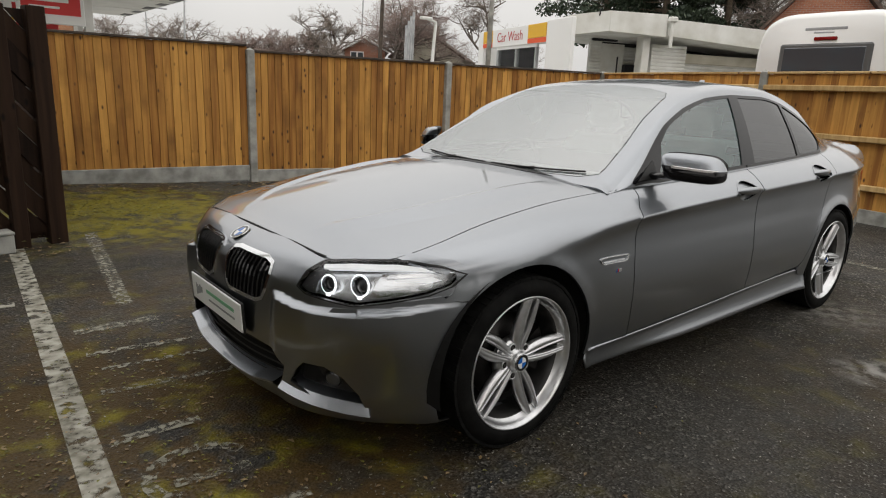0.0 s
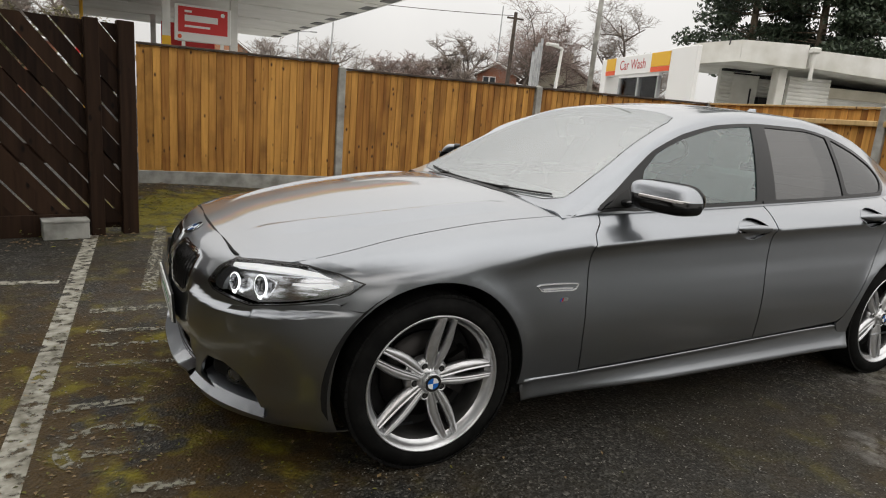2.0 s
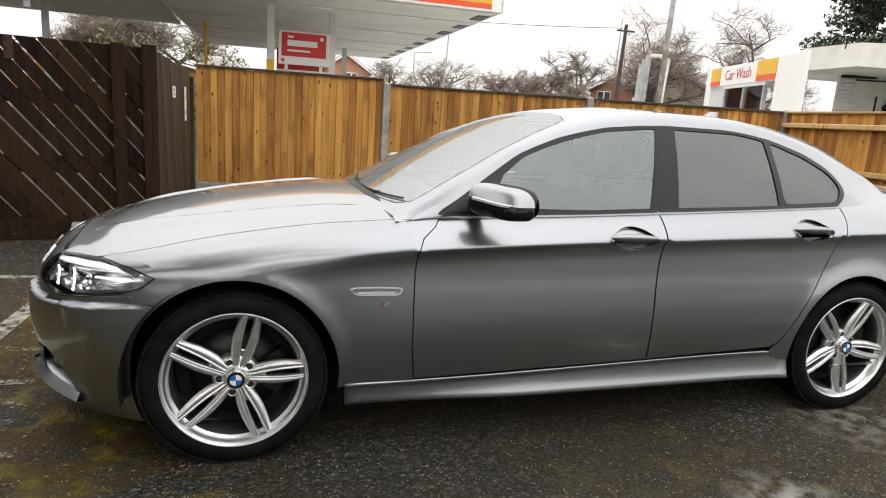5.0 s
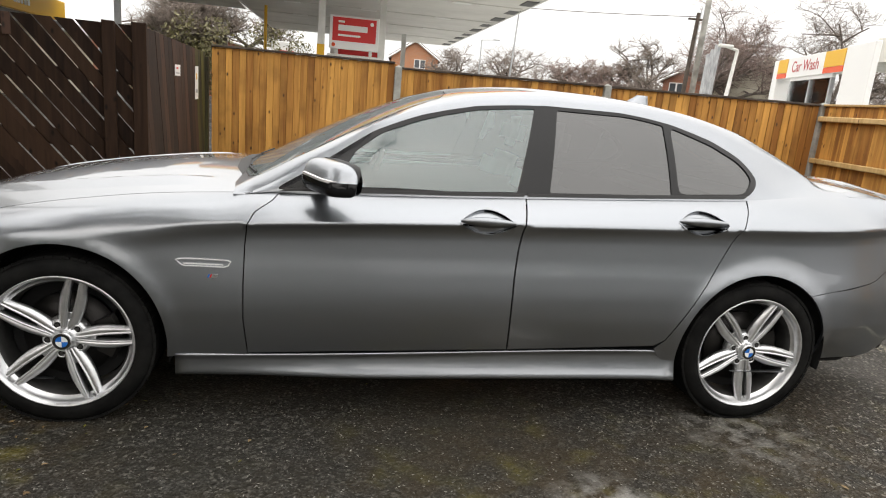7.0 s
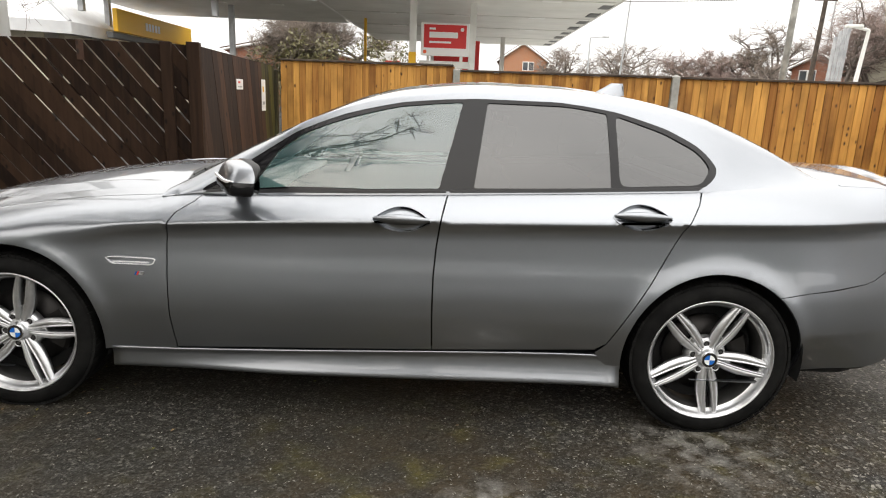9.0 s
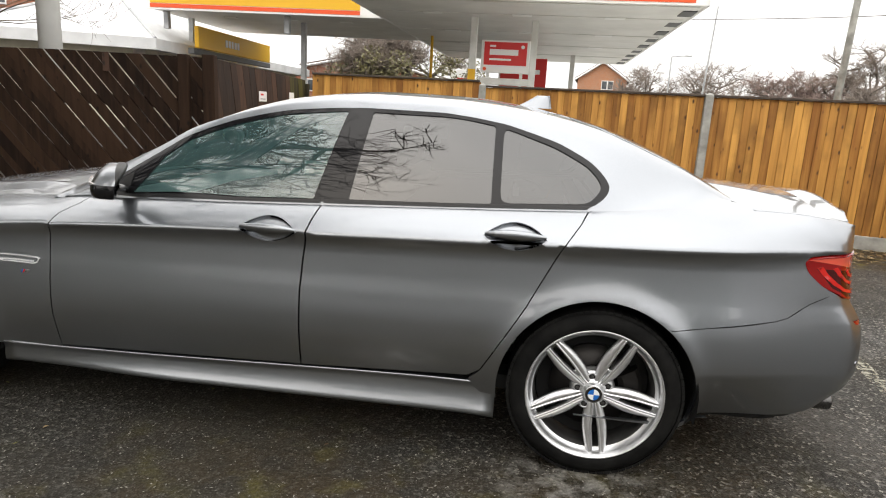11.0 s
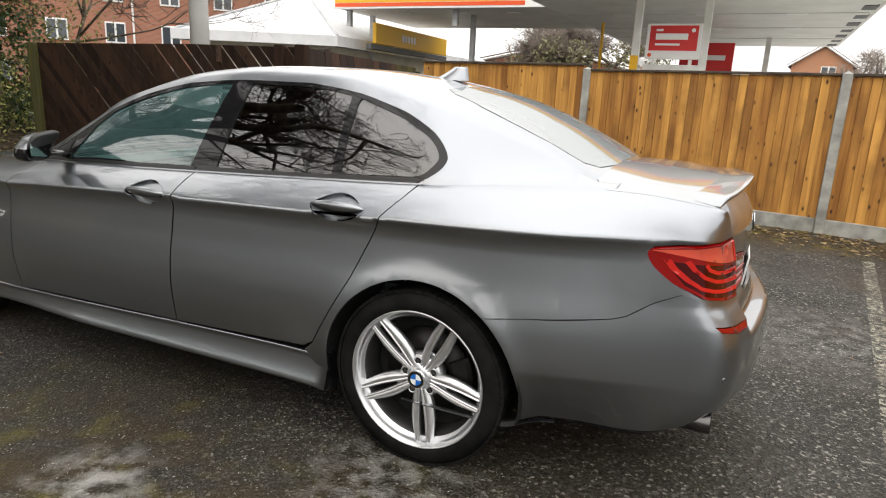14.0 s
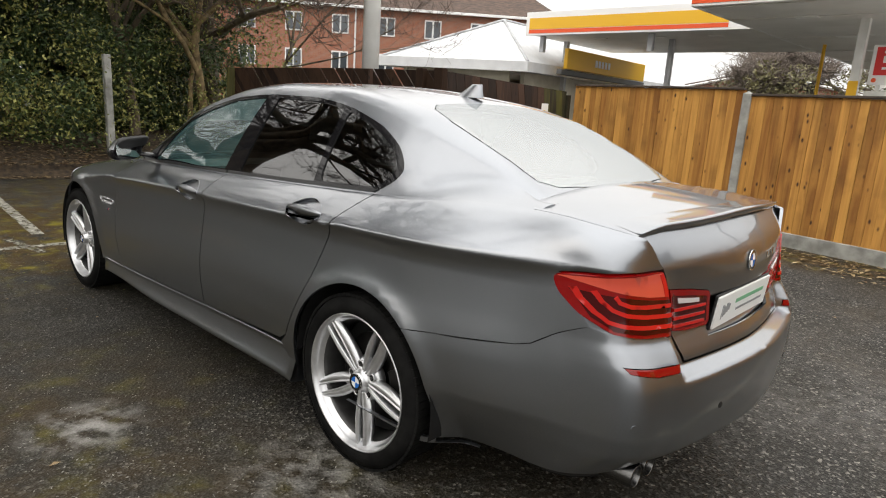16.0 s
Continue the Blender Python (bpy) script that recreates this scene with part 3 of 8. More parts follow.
wire(tarmac, wet, 0, rough, "Value")
wire(tarmac, rough, 0, shader(tarmac), "Roughness")
tb = node(tarmac, "ShaderNodeBump", Strength=0.9, Distance=0.006)
wire(tarmac, stones, "Distance", tb, "Height")
tb2 = node(tarmac, "ShaderNodeBump", Strength=0.5, Distance=0.02)
tn = node(tarmac, "ShaderNodeTexNoise", Scale=16.0, Detail=8.0)
wire(tarmac, tv, 0, tn, "Vector")
wire(tarmac, tn, "Fac", tb2, "Height")
wire(tarmac, tb, 0, tb2, "Normal")
wire(tarmac, tb2, 0, shader(tarmac), "Normal")

road_paint = material("worn white road paint", (0.36, 0.35, 0.31), 0.7)
rp = coords(road_paint)
rpn = noise_mask(road_paint, 18.0, 0.34, 0.50, 10.0, rp)
rpw = noise_mask(road_paint, 3.0, 0.15, 0.40, 3.0, rp)
wire(road_paint, calc(road_paint, "MULTIPLY", rpn, rpw), 0, shader(road_paint), "Alpha")
mottled(road_paint, (0.15, 0.14, 0.105), (0.40, 0.385, 0.33), 14)
ghost_paint = material("ghost of old road paint", (0.235, 0.225, 0.18), 0.8)
gp = coords(ghost_paint)
wire(ghost_paint, calc(ghost_paint, "MULTIPLY", noise_mask(ghost_paint, 30.0, 0.42, 0.60, 10.0, gp), noise_mask(ghost_paint, 2.5, 0.22, 0.52, 3.0, gp)), 0, shader(ghost_paint), "Alpha")


def wood_material(name, dark, light, knot=(0.05, 0.02, 0.008), spread=0.5, stain=0.0, grain=18.0):
    """Sawn wood with its grain along z, a tone of its own for each board, and knots."""
    m = material(name, light, 0.75)
    info = m.node_tree.nodes.new("ShaderNodeObjectInfo")
    off = m.node_tree.nodes.new("ShaderNodeVectorMath")
    off.operation = "MULTIPLY_ADD"
    tc = m.node_tree.nodes.new("ShaderNodeTexCoord")
    wire(m, tc, "Object", off, 0)
    off.inputs[1].default_value = (1, 1, 1)
    sc = m.node_tree.nodes.new("ShaderNodeVectorMath")
    sc.operation = "SCALE"
    sc.inputs[0].default_value = (31, 17, 47)
    wire(m, info, "Random", sc, "Scale")
    wire(m, sc, 0, off, 2)
    mp = m.node_tree.nodes.new("ShaderNodeMapping")
    mp.inputs["Scale"].default_value = (1, 1, 0.06)
    wire(m, off, 0, mp, "Vector")
    n = node(m, "ShaderNodeTexNoise", Scale=grain, Detail=6.0, Distortion=0.6)
    wire(m, mp, 0, n, "Vector")
    mix1 = calc(m, "ADD", calc(m, "MULTIPLY", n, 1.0), calc(m, "MULTIPLY", info, 0.0))
    rnd = m.node_tree.nodes.new("ShaderNodeMath")
    rnd.operation = "MULTIPLY_ADD"
    wire(m, info, "Random", rnd, 0)
    rnd.inputs[1].default_value, rnd.inputs[2].default_value = spread, -0.5 * spread
    tot = calc(m, "ADD", mix1, rnd)
    r = node(m, "ShaderNodeValToRGB")
    r.color_ramp.elements[0].position, r.color_ramp.elements[0].color = 0.20, (*dark, 1)
    r.color_ramp.elements[1].position, r.color_ramp.elements[1].color = 0.80, (*light, 1)
    wire(m, tot, 0, r, 0)
    kmap = m.node_tree.nodes.new("ShaderNodeMapping")
    kmap.inputs["Scale"].default_value = (9.5, 0.0, 4.6)
    wire(m, off, 0, kmap, "Vector")
    kv = node(m, "ShaderNodeTexVoronoi", Scale=1.0)
    wire(m, kmap, 0, kv, "Vector")
    ks = node(m, "ShaderNodeMapRange")
    ks.inputs["From Min"].default_value, ks.inputs["From Max"].default_value = 0.17, 0.06
    wire(m, kv, "Distance", ks, "Value")
    col = blend(m, ks, r, knot)
    if stain:
        st = noise_mask(m, 1.6, 0.50, 0.75, 5.0, off)
        col = blend(m, calc(m, "MULTIPLY", st, stain), col, tuple(0.35 * c for c in dark))
    wire(m, col, 0, shader(m), "Base Color")
    bp = node(m, "ShaderNodeBump", Strength=0.35, Distance=0.004)
    wire(m, n, "Fac", bp, "Height")
    wire(m, bp, 0, shader(m), "Normal")
    return m


fence_wood = wood_material("orange brown fence board", (0.28, 0.113, 0.022), (0.67, 0.345, 0.080), spread=0.50, stain=0.70)
rail_wood = wood_material("pale fence rail", (0.40, 0.25, 0.09), (0.66, 0.46, 0.22), spread=0.3)
dark_wood = wood_material("dark stained slat", (0.012, 0.0068, 0.0047), (0.044, 0.024, 0.0145), (0.008, 0.006, 0.005), 0.5)
shader(dark_wood).inputs["Specular IOR Level"].default_value = 0.15
return_wood = wood_material("red brown stained board", (0.016, 0.008, 0.005), (0.062, 0.030, 0.018), (0.01, 0.007, 0.005), 0.7)
moss_wood = wood_material("mossy dark post", (0.020, 0.016, 0.008), (0.085, 0.080, 0.018), (0.02, 0.02, 0.008), 0.5)
concrete = material("pale concrete", (0.34, 0.34, 0.32), 0.85)
mottled(concrete, (0.22, 0.22, 0.20), (0.42, 0.42, 0.39), 6, bump=0.3, bump_scale=80)
white_steel = material("white painted steel", (0.72, 0.72, 0.70), 0.45)
mottled(white_steel, (0.60, 0.60, 0.57), (0.76, 0.76, 0.74), 1.5)
soffit_white = material("off-white soffit", (0.74, 0.73, 0.70), 0.5)
mottled(soffit_white, (0.68, 0.67, 0.64), (0.78, 0.77, 0.74), 0.8)
yellow = material("yellow sign panel", (0.75, 0.42, 0.02), 0.4)
red = material("red sign panel", (0.62, 0.03, 0.03), 0.4)
orange_red = material("orange red stripe", (0.75, 0.09, 0.02), 0.4)
sign_white = material("white sign panel", (0.80, 0.80, 0.79), 0.4)
roof_white = material("pale grey metal roof", (0.66, 0.67, 0.68), 0.5)
mottled(roof_white, (0.58, 0.59, 0.60), (0.72, 0.73, 0.74), 1.2)
cream = material("cream wall", (0.62, 0.58, 0.47), 0.8)
mottled(cream, (0.54, 0.50, 0.40), (0.66, 0.62, 0.52), 2)
galv = material("galvanised steel", (0.42, 0.43, 0.44), 0.5, 0.4)
mottled(galv, (0.34, 0.35, 0.36), (0.48, 0.49, 0.50), 3)
dark_pole = material("dark timber pole", (0.06, 0.045, 0.035), 0.8)
mottled(dark_pole, (0.04, 0.03, 0.024), (0.085, 0.065, 0.05), 6)
roof_tile = material("brown roof tiles", (0.10, 0.065, 0.05), 0.85)
mottled(roof_tile, (0.065, 0.048, 0.040), (0.13, 0.085, 0.065), 3, stretch=(1, 1, 4))


def brick_material(name, a, b, mortar):
    m = material(name, a, 0.85)
    bt = node(m, "ShaderNodeTexBrick", Scale=1.0)
    bt.inputs["Color1"].default_value, bt.inputs["Color2"].default_value, bt.inputs["Mortar"].default_value = (*a, 1), (*b, 1), (*mortar, 1)
    bt.inputs["Brick Width"].default_value, bt.inputs["Row Height"].default_value, bt.inputs["Mortar Size"].default_value = 0.225, 0.075, 0.008
    geo = m.node_tree.nodes.new("ShaderNodeTexCoord")
    sx = m.node_tree.nodes.new("ShaderNodeSeparateXYZ")
    cx = m.node_tree.nodes.new("ShaderNodeCombineXYZ")
    wire(m, geo, "Object", sx, 0)
    s = calc(m, "ADD", sx, 0.0)
    ssum = m.node_tree.nodes.new("ShaderNodeMath")
    wire(m, sx, "X", ssum, 0)
    wire(m, sx, "Y", ssum, 1)
    wire(m, ssum, 0, cx, "X")
    wire(m, sx, "Z", cx, "Y")
    wire(m, cx, 0, bt, "Vector")
    wire(m, bt, "Color", shader(m), "Base Color")
    return m


brick = brick_material("red brick", (0.30, 0.10, 0.055), (0.38, 0.14, 0.075), (0.30, 0.26, 0.22))
brick_orange = brick_material("orange brick", (0.42, 0.17, 0.08), (0.50, 0.21, 0.10), (0.36, 0.30, 0.24))


# ---- ground ----
def ground_z(x, y):
    return float(0.07 * ramp(3.0, 6.0, y) * ramp(2.0, -0.6, x))


gx = [-400, -150, -70, -40, -25, -16] + list(np.linspace(-10, 12, 89)) + [16, 25, 40, 70, 150, 400]
gy = [-400, -150, -60, -30, -18, -12] + list(np.linspace(-8, 8, 65)) + [12, 18, 30, 60, 150, 400]
verts = [(x, y, ground_z(x, y)) for x in gx for y in gy]
ny = len(gy)
faces = [(i * ny + j, (i + 1) * ny + j, (i + 1) * ny + j + 1, i * ny + j + 1) for i in range(len(gx) - 1) for j in range(ny - 1)]
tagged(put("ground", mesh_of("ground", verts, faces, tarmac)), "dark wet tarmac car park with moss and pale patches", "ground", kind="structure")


def ground_strip(name, pts, width, mat, label):
    bm = bmesh.new()
    rows = []
    for i, (x, y) in enumerate(pts):
        a = Vector(pts[max(0, i - 1)])
        b = Vector(pts[min(len(pts) - 1, i + 1)])
        d = (b - a).normalized()
        n = Vector((-d.y, d.x)) * width / 2
        rows.append([bm.verts.new((x + s * n.x, y + s * n.y, ground_z(x, y) + 0.004)) for s in (-1, 1)])
    for a, b in zip(rows, rows[1:]):
        bm.faces.new((a[0], b[0], b[1], a[1]))
    return tagged(put(name, bm_mesh(name, bm, mat)), label, "road marking", "bay markings", "structure")


def along(a, b, n=12):
    return [(a[0] + (b[0] - a[0]) * i / n, a[1] + (b[1] - a[1]) * i / n) for i in range(n + 1)]


ground_strip("bay_line", along((-1.29, 3.32), (-1.385, -1.2), 24), 0.105, road_paint, "long worn white parking bay line")
ground_strip("bay_line", along((-1.42, 1.83), (-5.5, 2.05)), 0.085, road_paint, "worn white line joining the bay line")
ground_strip("bay_line", along((-0.72, 3.62), (-0.89, 1.50)), 0.095, ghost_paint, "faded short white bay line")
ground_strip("bay_line", along((5.02, 4.2), (4.55, -1.0)), 0.10, ghost_paint, "faded white bay line behind the car")
ground_strip("bay_line", along((-4.6, -0.66), (-1.86, -0.79)), 0.10, road_paint, "worn white line beside the hedge")
ground_strip("bay_line", along((-1.75, -1.05), (-1.12, -0.93), 4), 0.07, ghost_paint, "faded white mark beside the front wheel")
for k, (a, b, w) in enumerate((((-1.21, 1.17), (-0.79, 1.18), 0.10), ((-1.21, 0.82), (-0.62, 0.77), 0.05), ((-1.18, 0.60), (-0.70, 0.58), 0.04), ((-1.23, 0.35), (-0.60, 0.30), 0.05),
                               ((-1.27, -0.10), (-0.95, -0.09), 0.06), ((-1.16, -0.49), (-0.90, -0.51), 0.05), ((-1.0, -0.77), (-0.80, -0.78), 0.05))):
    ground_strip("ghost_letter", along(a, b, 5), w, ghost_paint, "faded remnant of painted ground lettering")
ground_strip("ghost_letter", [(-1.06 + 0.17 * math.cos(radians(a)), -0.46 + 0.16 * math.sin(radians(a))) for a in range(20, 231, 15)], 0.05, ghost_paint, "faded curved remnant of painted lettering")


# pale slab, hidden by the fence, added to bounce light to the soffits
apron = material("pale station concrete", (0.42, 0.42, 0.40), 0.8)
mottled(apron, (0.34, 0.34, 0.32), (0.48, 0.48, 0.45), 0.7, bump=0.1, bump_scale=30)
tagged(put("forecourt", bm_mesh("forecourt", box_bm(-30, 22, 8.0, 60, -0.05, 0.012), apron)), "unseen pale concrete forecourt added under the petrol station canopy", "ground", kind="structure")


# ---- fences ----
FENCE = [(-0.93, 6.21), (1.722, 6.05), (4.688, 5.53), (7.642, 4.876)]
SIDE = [(7.642, 4.876), (7.198, 1.807), (6.754, -1.262)]
TOPZ = 1.735


def post_bm(h=1.79):
    bm = box_bm(-0.05, 0.05, -0.05, 0.05, -0.05, h - 0.03, 0.006)
    vs = [bm.verts.new(q) for q in ((-0.05, -0.05, h - 0.031), (0.05, -0.05, h - 0.031), (0.05, 0.05, h - 0.031), (-0.05, 0.05, h - 0.031), (0, 0, h))]
    for i in range(4):
        bm.faces.new((vs[i], vs[(i + 1) % 4], vs[4]))
    return bm


post_mesh = bm_mesh("fence_post", post_bm(), concrete)
fence_bays = []


def bay(a, b, facing):
    """One bay of close-boarded fence between two posts. facing 1: boards towards the car, -1: rails towards it."""
    d = Vector((b[0] - a[0], b[1] - a[1], 0))
    L = d.length
    m = Matrix.Translation((a[0], a[1], ground_z(*a))) @ Matrix.Rotation(math.atan2(d.y, d.x), 4, "Z")
    z0 = 0.5 * (ground_z(*b) - ground_z(*a))
    f = thing("fence_bay", "orange-brown close-boarded timber fence bay with concrete gravel board" if facing > 0 else "timber fence bay seen from its rail side", "fence", "car park fence", m=m)
    part("gravel_board", box_bm(0.05, L - 0.05, -0.025, 0.025, -0.04, 0.165, 0.006), concrete, f, "pale concrete gravel board")
    part("capping_rail", box_bm(0.05, L - 0.05, -0.035, 0.035, TOPZ, TOPZ + 0.028, 0.004), dark_pole if facing > 0 else rail_wood, f, "weathered capping rail")
    y = 0.045 if facing > 0 else -0.045
    for z in (0.42, 0.98, 1.56):
        bm = bmesh.new()
        vs = [bm.verts.new((x, yy, zz)) for x in (0.04, L - 0.04) for yy, zz in ((y - 0.022, z - 0.035), (y - 0.022, z + 0.035), (y + 0.03 * facing, z + 0.004), )]
        bm.faces.new(vs[:3])
        bm.faces.new(vs[3:])
        for i in range(3):
            bm.faces.new((vs[i], vs[(i + 1) % 3], vs[3 + (i + 1) % 3], vs[3 + i]))
        if facing < 0:
            bm.free()
            bm = box_bm(0.04, L - 0.04, -0.075, -0.012, z - 0.035, z + 0.035, 0.01)
        part("arris_rail", bm, rail_wood, f)
    fence_bays.append((f, L, facing))
    return f


for a, b in zip(FENCE, FENCE[1:]):
    bay(a, b, 1)
for a, b in zip(SIDE, SIDE[1:]):
    bay(a, b, -1)
for x, y in FENCE[1:] + SIDE[1:]:
    p = thing("concrete_post", "pale grey concrete fence post with pointed top", "fence post", "fence posts", m=Matrix.Translation((x, y, ground_z(x, y))))
    put("shaft", post_mesh, p)

# dark slatted fence
DK0, DK1, DK2 = Vector((-4.75, 2.66, 0)), Vector((-0.97, 3.42, 0)), Vector((-0.95, 6.12, 0))


def clip_poly(poly, keep):
    out = []
    for p, q in zip(poly, poly[1:] + poly[:1]):
        a, b = keep(p), keep(q)
        if a >= 0:
            out.append(p)
        if (a >= 0) != (b >= 0):
            t = a / (a - b)
            out.append((p[0] + (q[0] - p[0]) * t, p[1] + (q[1] - p[1]) * t))
    return out


def slat_bm(poly, y0, y1):
    bm = bmesh.new()
    fr = [bm.verts.new((x, y0, z)) for x, z in poly]
    bk = [bm.verts.new((x, y1, z)) for x, z in poly]
    bm.faces.new(fr)
    bm.faces.new(bk[::-1])
    for i in range(len(poly)):
        j = (i + 1) % len(poly)
        bm.faces.new((fr[j], fr[i], bk[i], bk[j]))
    bmesh.ops.recalc_face_normals(bm, faces=bm.faces)
    return bm


dk = DK1 - DK0
dkL = dk.length
dark_fence = thing("slatted_fence", "dark brown fence of diagonal slats with light between them", "fence", m=Matrix.Translation(DK0) @ Matrix.Rotation(math.atan2(dk.y, dk.x), 4, "Z"))
random.seed(5)
pitch, slope = 0.172, 1.22
u = -1.2
while u < dkL + 1.75 / slope:
    gap = 0.011 + 0.014 * random.random()
    w = pitch - gap
    poly = [(u + pitch * 0 - 0.0, 1.80), (u + w, 1.80), (u + w + 1.75 / slope, 0.05), (u + 1.75 / slope, 0.05)]
    for keep in (lambda p: p[0], lambda p: dkL - 0.06 - p[0], lambda p: 1.755 + 0.075 * p[0] / dkL - p[1], lambda p: p[1] - 0.10):
        poly = clip_poly(poly, keep) if len(poly) > 2 else []
    if len(poly) > 2:
        part("slat", slat_bm(poly, -0.014 + 0.004 * random.random(), 0.008), dark_wood, dark_fence)
    u += pitch * (1 if random.random() > 0.3 else 0.55)
for z0, z1 in ((0.05, 0.22), (0.62, 0.78), (1.24, 1.36)):
    part("rail", box_bm(0.0, dkL - 0.05, 0.010, 0.05, z0, z1, 0.004), dark_wood, dark_fence)
part("base_board", box_bm(0.0, dkL - 0.4, -0.03, -0.016, 0.0, 0.19, 0.004), dark_wood, dark_fence)
part("post", box_bm(dkL - 0.345, dkL - 0.235, -0.09, 0.0, 0.0, 1.82, 0.006), dark_wood, dark_fence)
part("post", box_bm(dkL - 0.09, dkL + 0.04, -0.07, 0.05, 0.0, 1.83, 0.006), dark_wood, dark_fence)
part("post", box_bm(-0.12, 0.0, -0.07, 0.06, 0.0, 1.76, 0.006), moss_wood, dark_fence, "moss-covered end post")
part("post_stub", box_bm(dkL - 1.16, dkL - 1.09, -0.03, -0.016, 1.60, 1.80, 0.003), return_wood, dark_fence, "short red-brown timber piece")
rt = DK2 - DK1
rtL = rt.length
ret = thing("slatted_fence", "dark brown boarded return fence with two small white signs on it", "fence", m=Matrix.Translation(DK1) @ Matrix.Rotation(math.atan2(rt.y, rt.x), 4, "Z"))
u = -0.25
while u < rtL:
    w = 0.135 + 0.02 * random.random()
    lean = 0.42 - 0.10 * u / rtL
    poly = [(u, 1.86), (u + w, 1.86), (u + w + lean, 0.05), (u + lean, 0.05)]
    for keep in (lambda p: p[0] - 0.05, lambda p: rtL - 0.05 - p[0], lambda p: 1.80 - 0.09 * p[0] / rtL - p[1], lambda p: p[1] - 0.08):
        poly = clip_poly(poly, keep) if len(poly) > 2 else []
    if len(poly) > 2:
        part("slat", slat_bm(poly, -0.012 + 0.006 * random.random(), 0.010), return_wood if u < rtL * 0.72 else moss_wood, ret)
    u += w + 0.006 + (0.02 if random.random() < 0.15 else 0)
for z in (0.4, 1.0, 1.6):
    part("rail", box_bm(0.0, rtL, 0.012, 0.05, z - 0.04, z + 0.04, 0.004), dark_wood, ret)
part("post", box_bm(rtL - 0.06, rtL + 0.02, -0.05, 0.05, 0, 1.66, 0.005), moss_wood, ret)
for y, z, w, h, lab in ((1.20, 1.43, 0.22, 0.125, "small white notice"), (2.12, 1.30, 0.16, 0.42, "tall narrow white notice")):
    s = thing("fence_sign", lab + " with coloured marks fixed to a dark fence", "sign", m=Matrix.Translation(DK1) @ Matrix.Rotation(math.atan2(rt.y, rt.x), 4, "Z"))
    part("board", box_bm(y - w / 2, y + w / 2, -0.020, -0.014, z - h / 2, z + h / 2, 0.002), sign_white, s)
    part("mark", box_bm(y - w * 0.28, y + w * 0.05, -0.022, -0.0195, z + h * 0.1, z + h * 0.28), red if h < 0.2 else yellow, s)
    part("mark", box_bm(y - w * 0.3, y + w * 0.3, -0.022, -0.0195, z - h * 0.3, z - h * 0.2), galv, s)
blk = thing("concrete_block", "grey concrete block at the foot of a dark fence", "block", m=Matrix.Translation((-1.48, 3.20, ground_z(-1.48, 3.2))) @ Matrix.Rotation(radians(11), 4, "Z"))
part("body", box_bm(-0.17, 0.17, -0.08, 0.08, 0.0, 0.145, 0.008), concrete, blk)
part("lid", box_bm(-0.175, 0.175, -0.085, 0.085, 0.145, 0.165, 0.004), concrete, blk)


# ---- the car ----
car = thing("saloon_car", "dark grey metallic four-door saloon with silver five-spoke wheels on wet tarmac", "car",
            m=Matrix.Translation((1.466, -0.002, 0)) @ Matrix.Rotation(radians(1.51), 4, "Z") @ Matrix.Translation((-1.5, 0, 0)))
FR, RR = 0.392, 0.382           # wheel arch radii
AX = 2.968                      # wheelbase


def arch(cx, r, a0, a1, n=18):
    return [(cx + r * math.cos(radians(a0 + (a1 - a0) * i / n)), 0.335 + r * math.sin(radians(a0 + (a1 - a0) * i / n))) for i in range(n + 1)]


def sv(points):
    """Side points (x, z) as chart points of the body."""
    return [(x, float(side_v(x, z))) for x, z in points]


def fv(points):
    return [(float(front_s(y, z)), z) for y, z in points]


def bv(points):
    return [(float(back_s(y, z)), z) for y, z in points]


def gv(points):
    return [(x, float(glass_v(x, z))) for x, z in points]


def curve(a, b, n, fn):
    return [fn(a + (b - a) * i / n) for i in range(n + 1)]


LOW = 0.285
DOOR_F = [(0.70, 0.30), (0.682, 0.45), (0.68, 0.60), (0.682, 0.75), (0.69, 0.83), (0.715, 0.875), (0.775, 0.915), (0.84, 0.944)]
DOOR_M = [(1.785, 0.335), (1.78, 0.50), (1.78, 0.66), (1.788, 0.78), (1.80, 0.87), (1.825, 0.985)]
DOOR_R = [(2.47, 0.365), (2.52, 0.395), (2.58, 0.50), (2.68, 0.67), (2.76, 0.83), (2.80, 0.91), (2.86, 0.985), (2.895, 1.036)]
HOODX = [(-0.690, 0.0), (-0.689, 0.12), (-0.684, 0.24), (-0.670, 0.37), (-0.655, 0.47), (-0.640, 0.53)]


def belt_run(a, b, n=12):
    return curve(a, b, n, lambda x: (x, 1.999))


def fender_poly():
    low = [(0.44, LOW)] + [(0.70, LOW + 0.004)]
    p = sv(low) + sv(DOOR_F[:-1]) + [(0.80, 1.999)] + belt_run(0.72, -0.47, 26)
    lamp = [(-0.44, 1.70), (-0.394, 1.36), (-0.345, 1.10)]
    p += lamp + sv([(-0.318, 0.735), (-0.310, 0.70), (-0.330, 0.662), (-0.36, 0.638), (-0.30, 0.629), (-0.252, 0.629)])
    return p + sv([q for q in arch(0, FR, 131, -8, 26)])


def front_door_poly():
    return sv(DOOR_F[:-1]) + [(0.80, 1.999)] + belt_run(0.84, 1.828, 20) + sv(DOOR_M[::-1][1:])


def rear_door_poly():
    return sv(DOOR_M[:-1]) + belt_run(1.828, 2.89, 20) + sv(DOOR_R[::-1][1:])


SEAM = [(3.2136, 0.6276), (3.35, 0.645), (3.62, 0.674), (3.665, 0.688), (3.715, 0.728), (3.778, 0.776)]


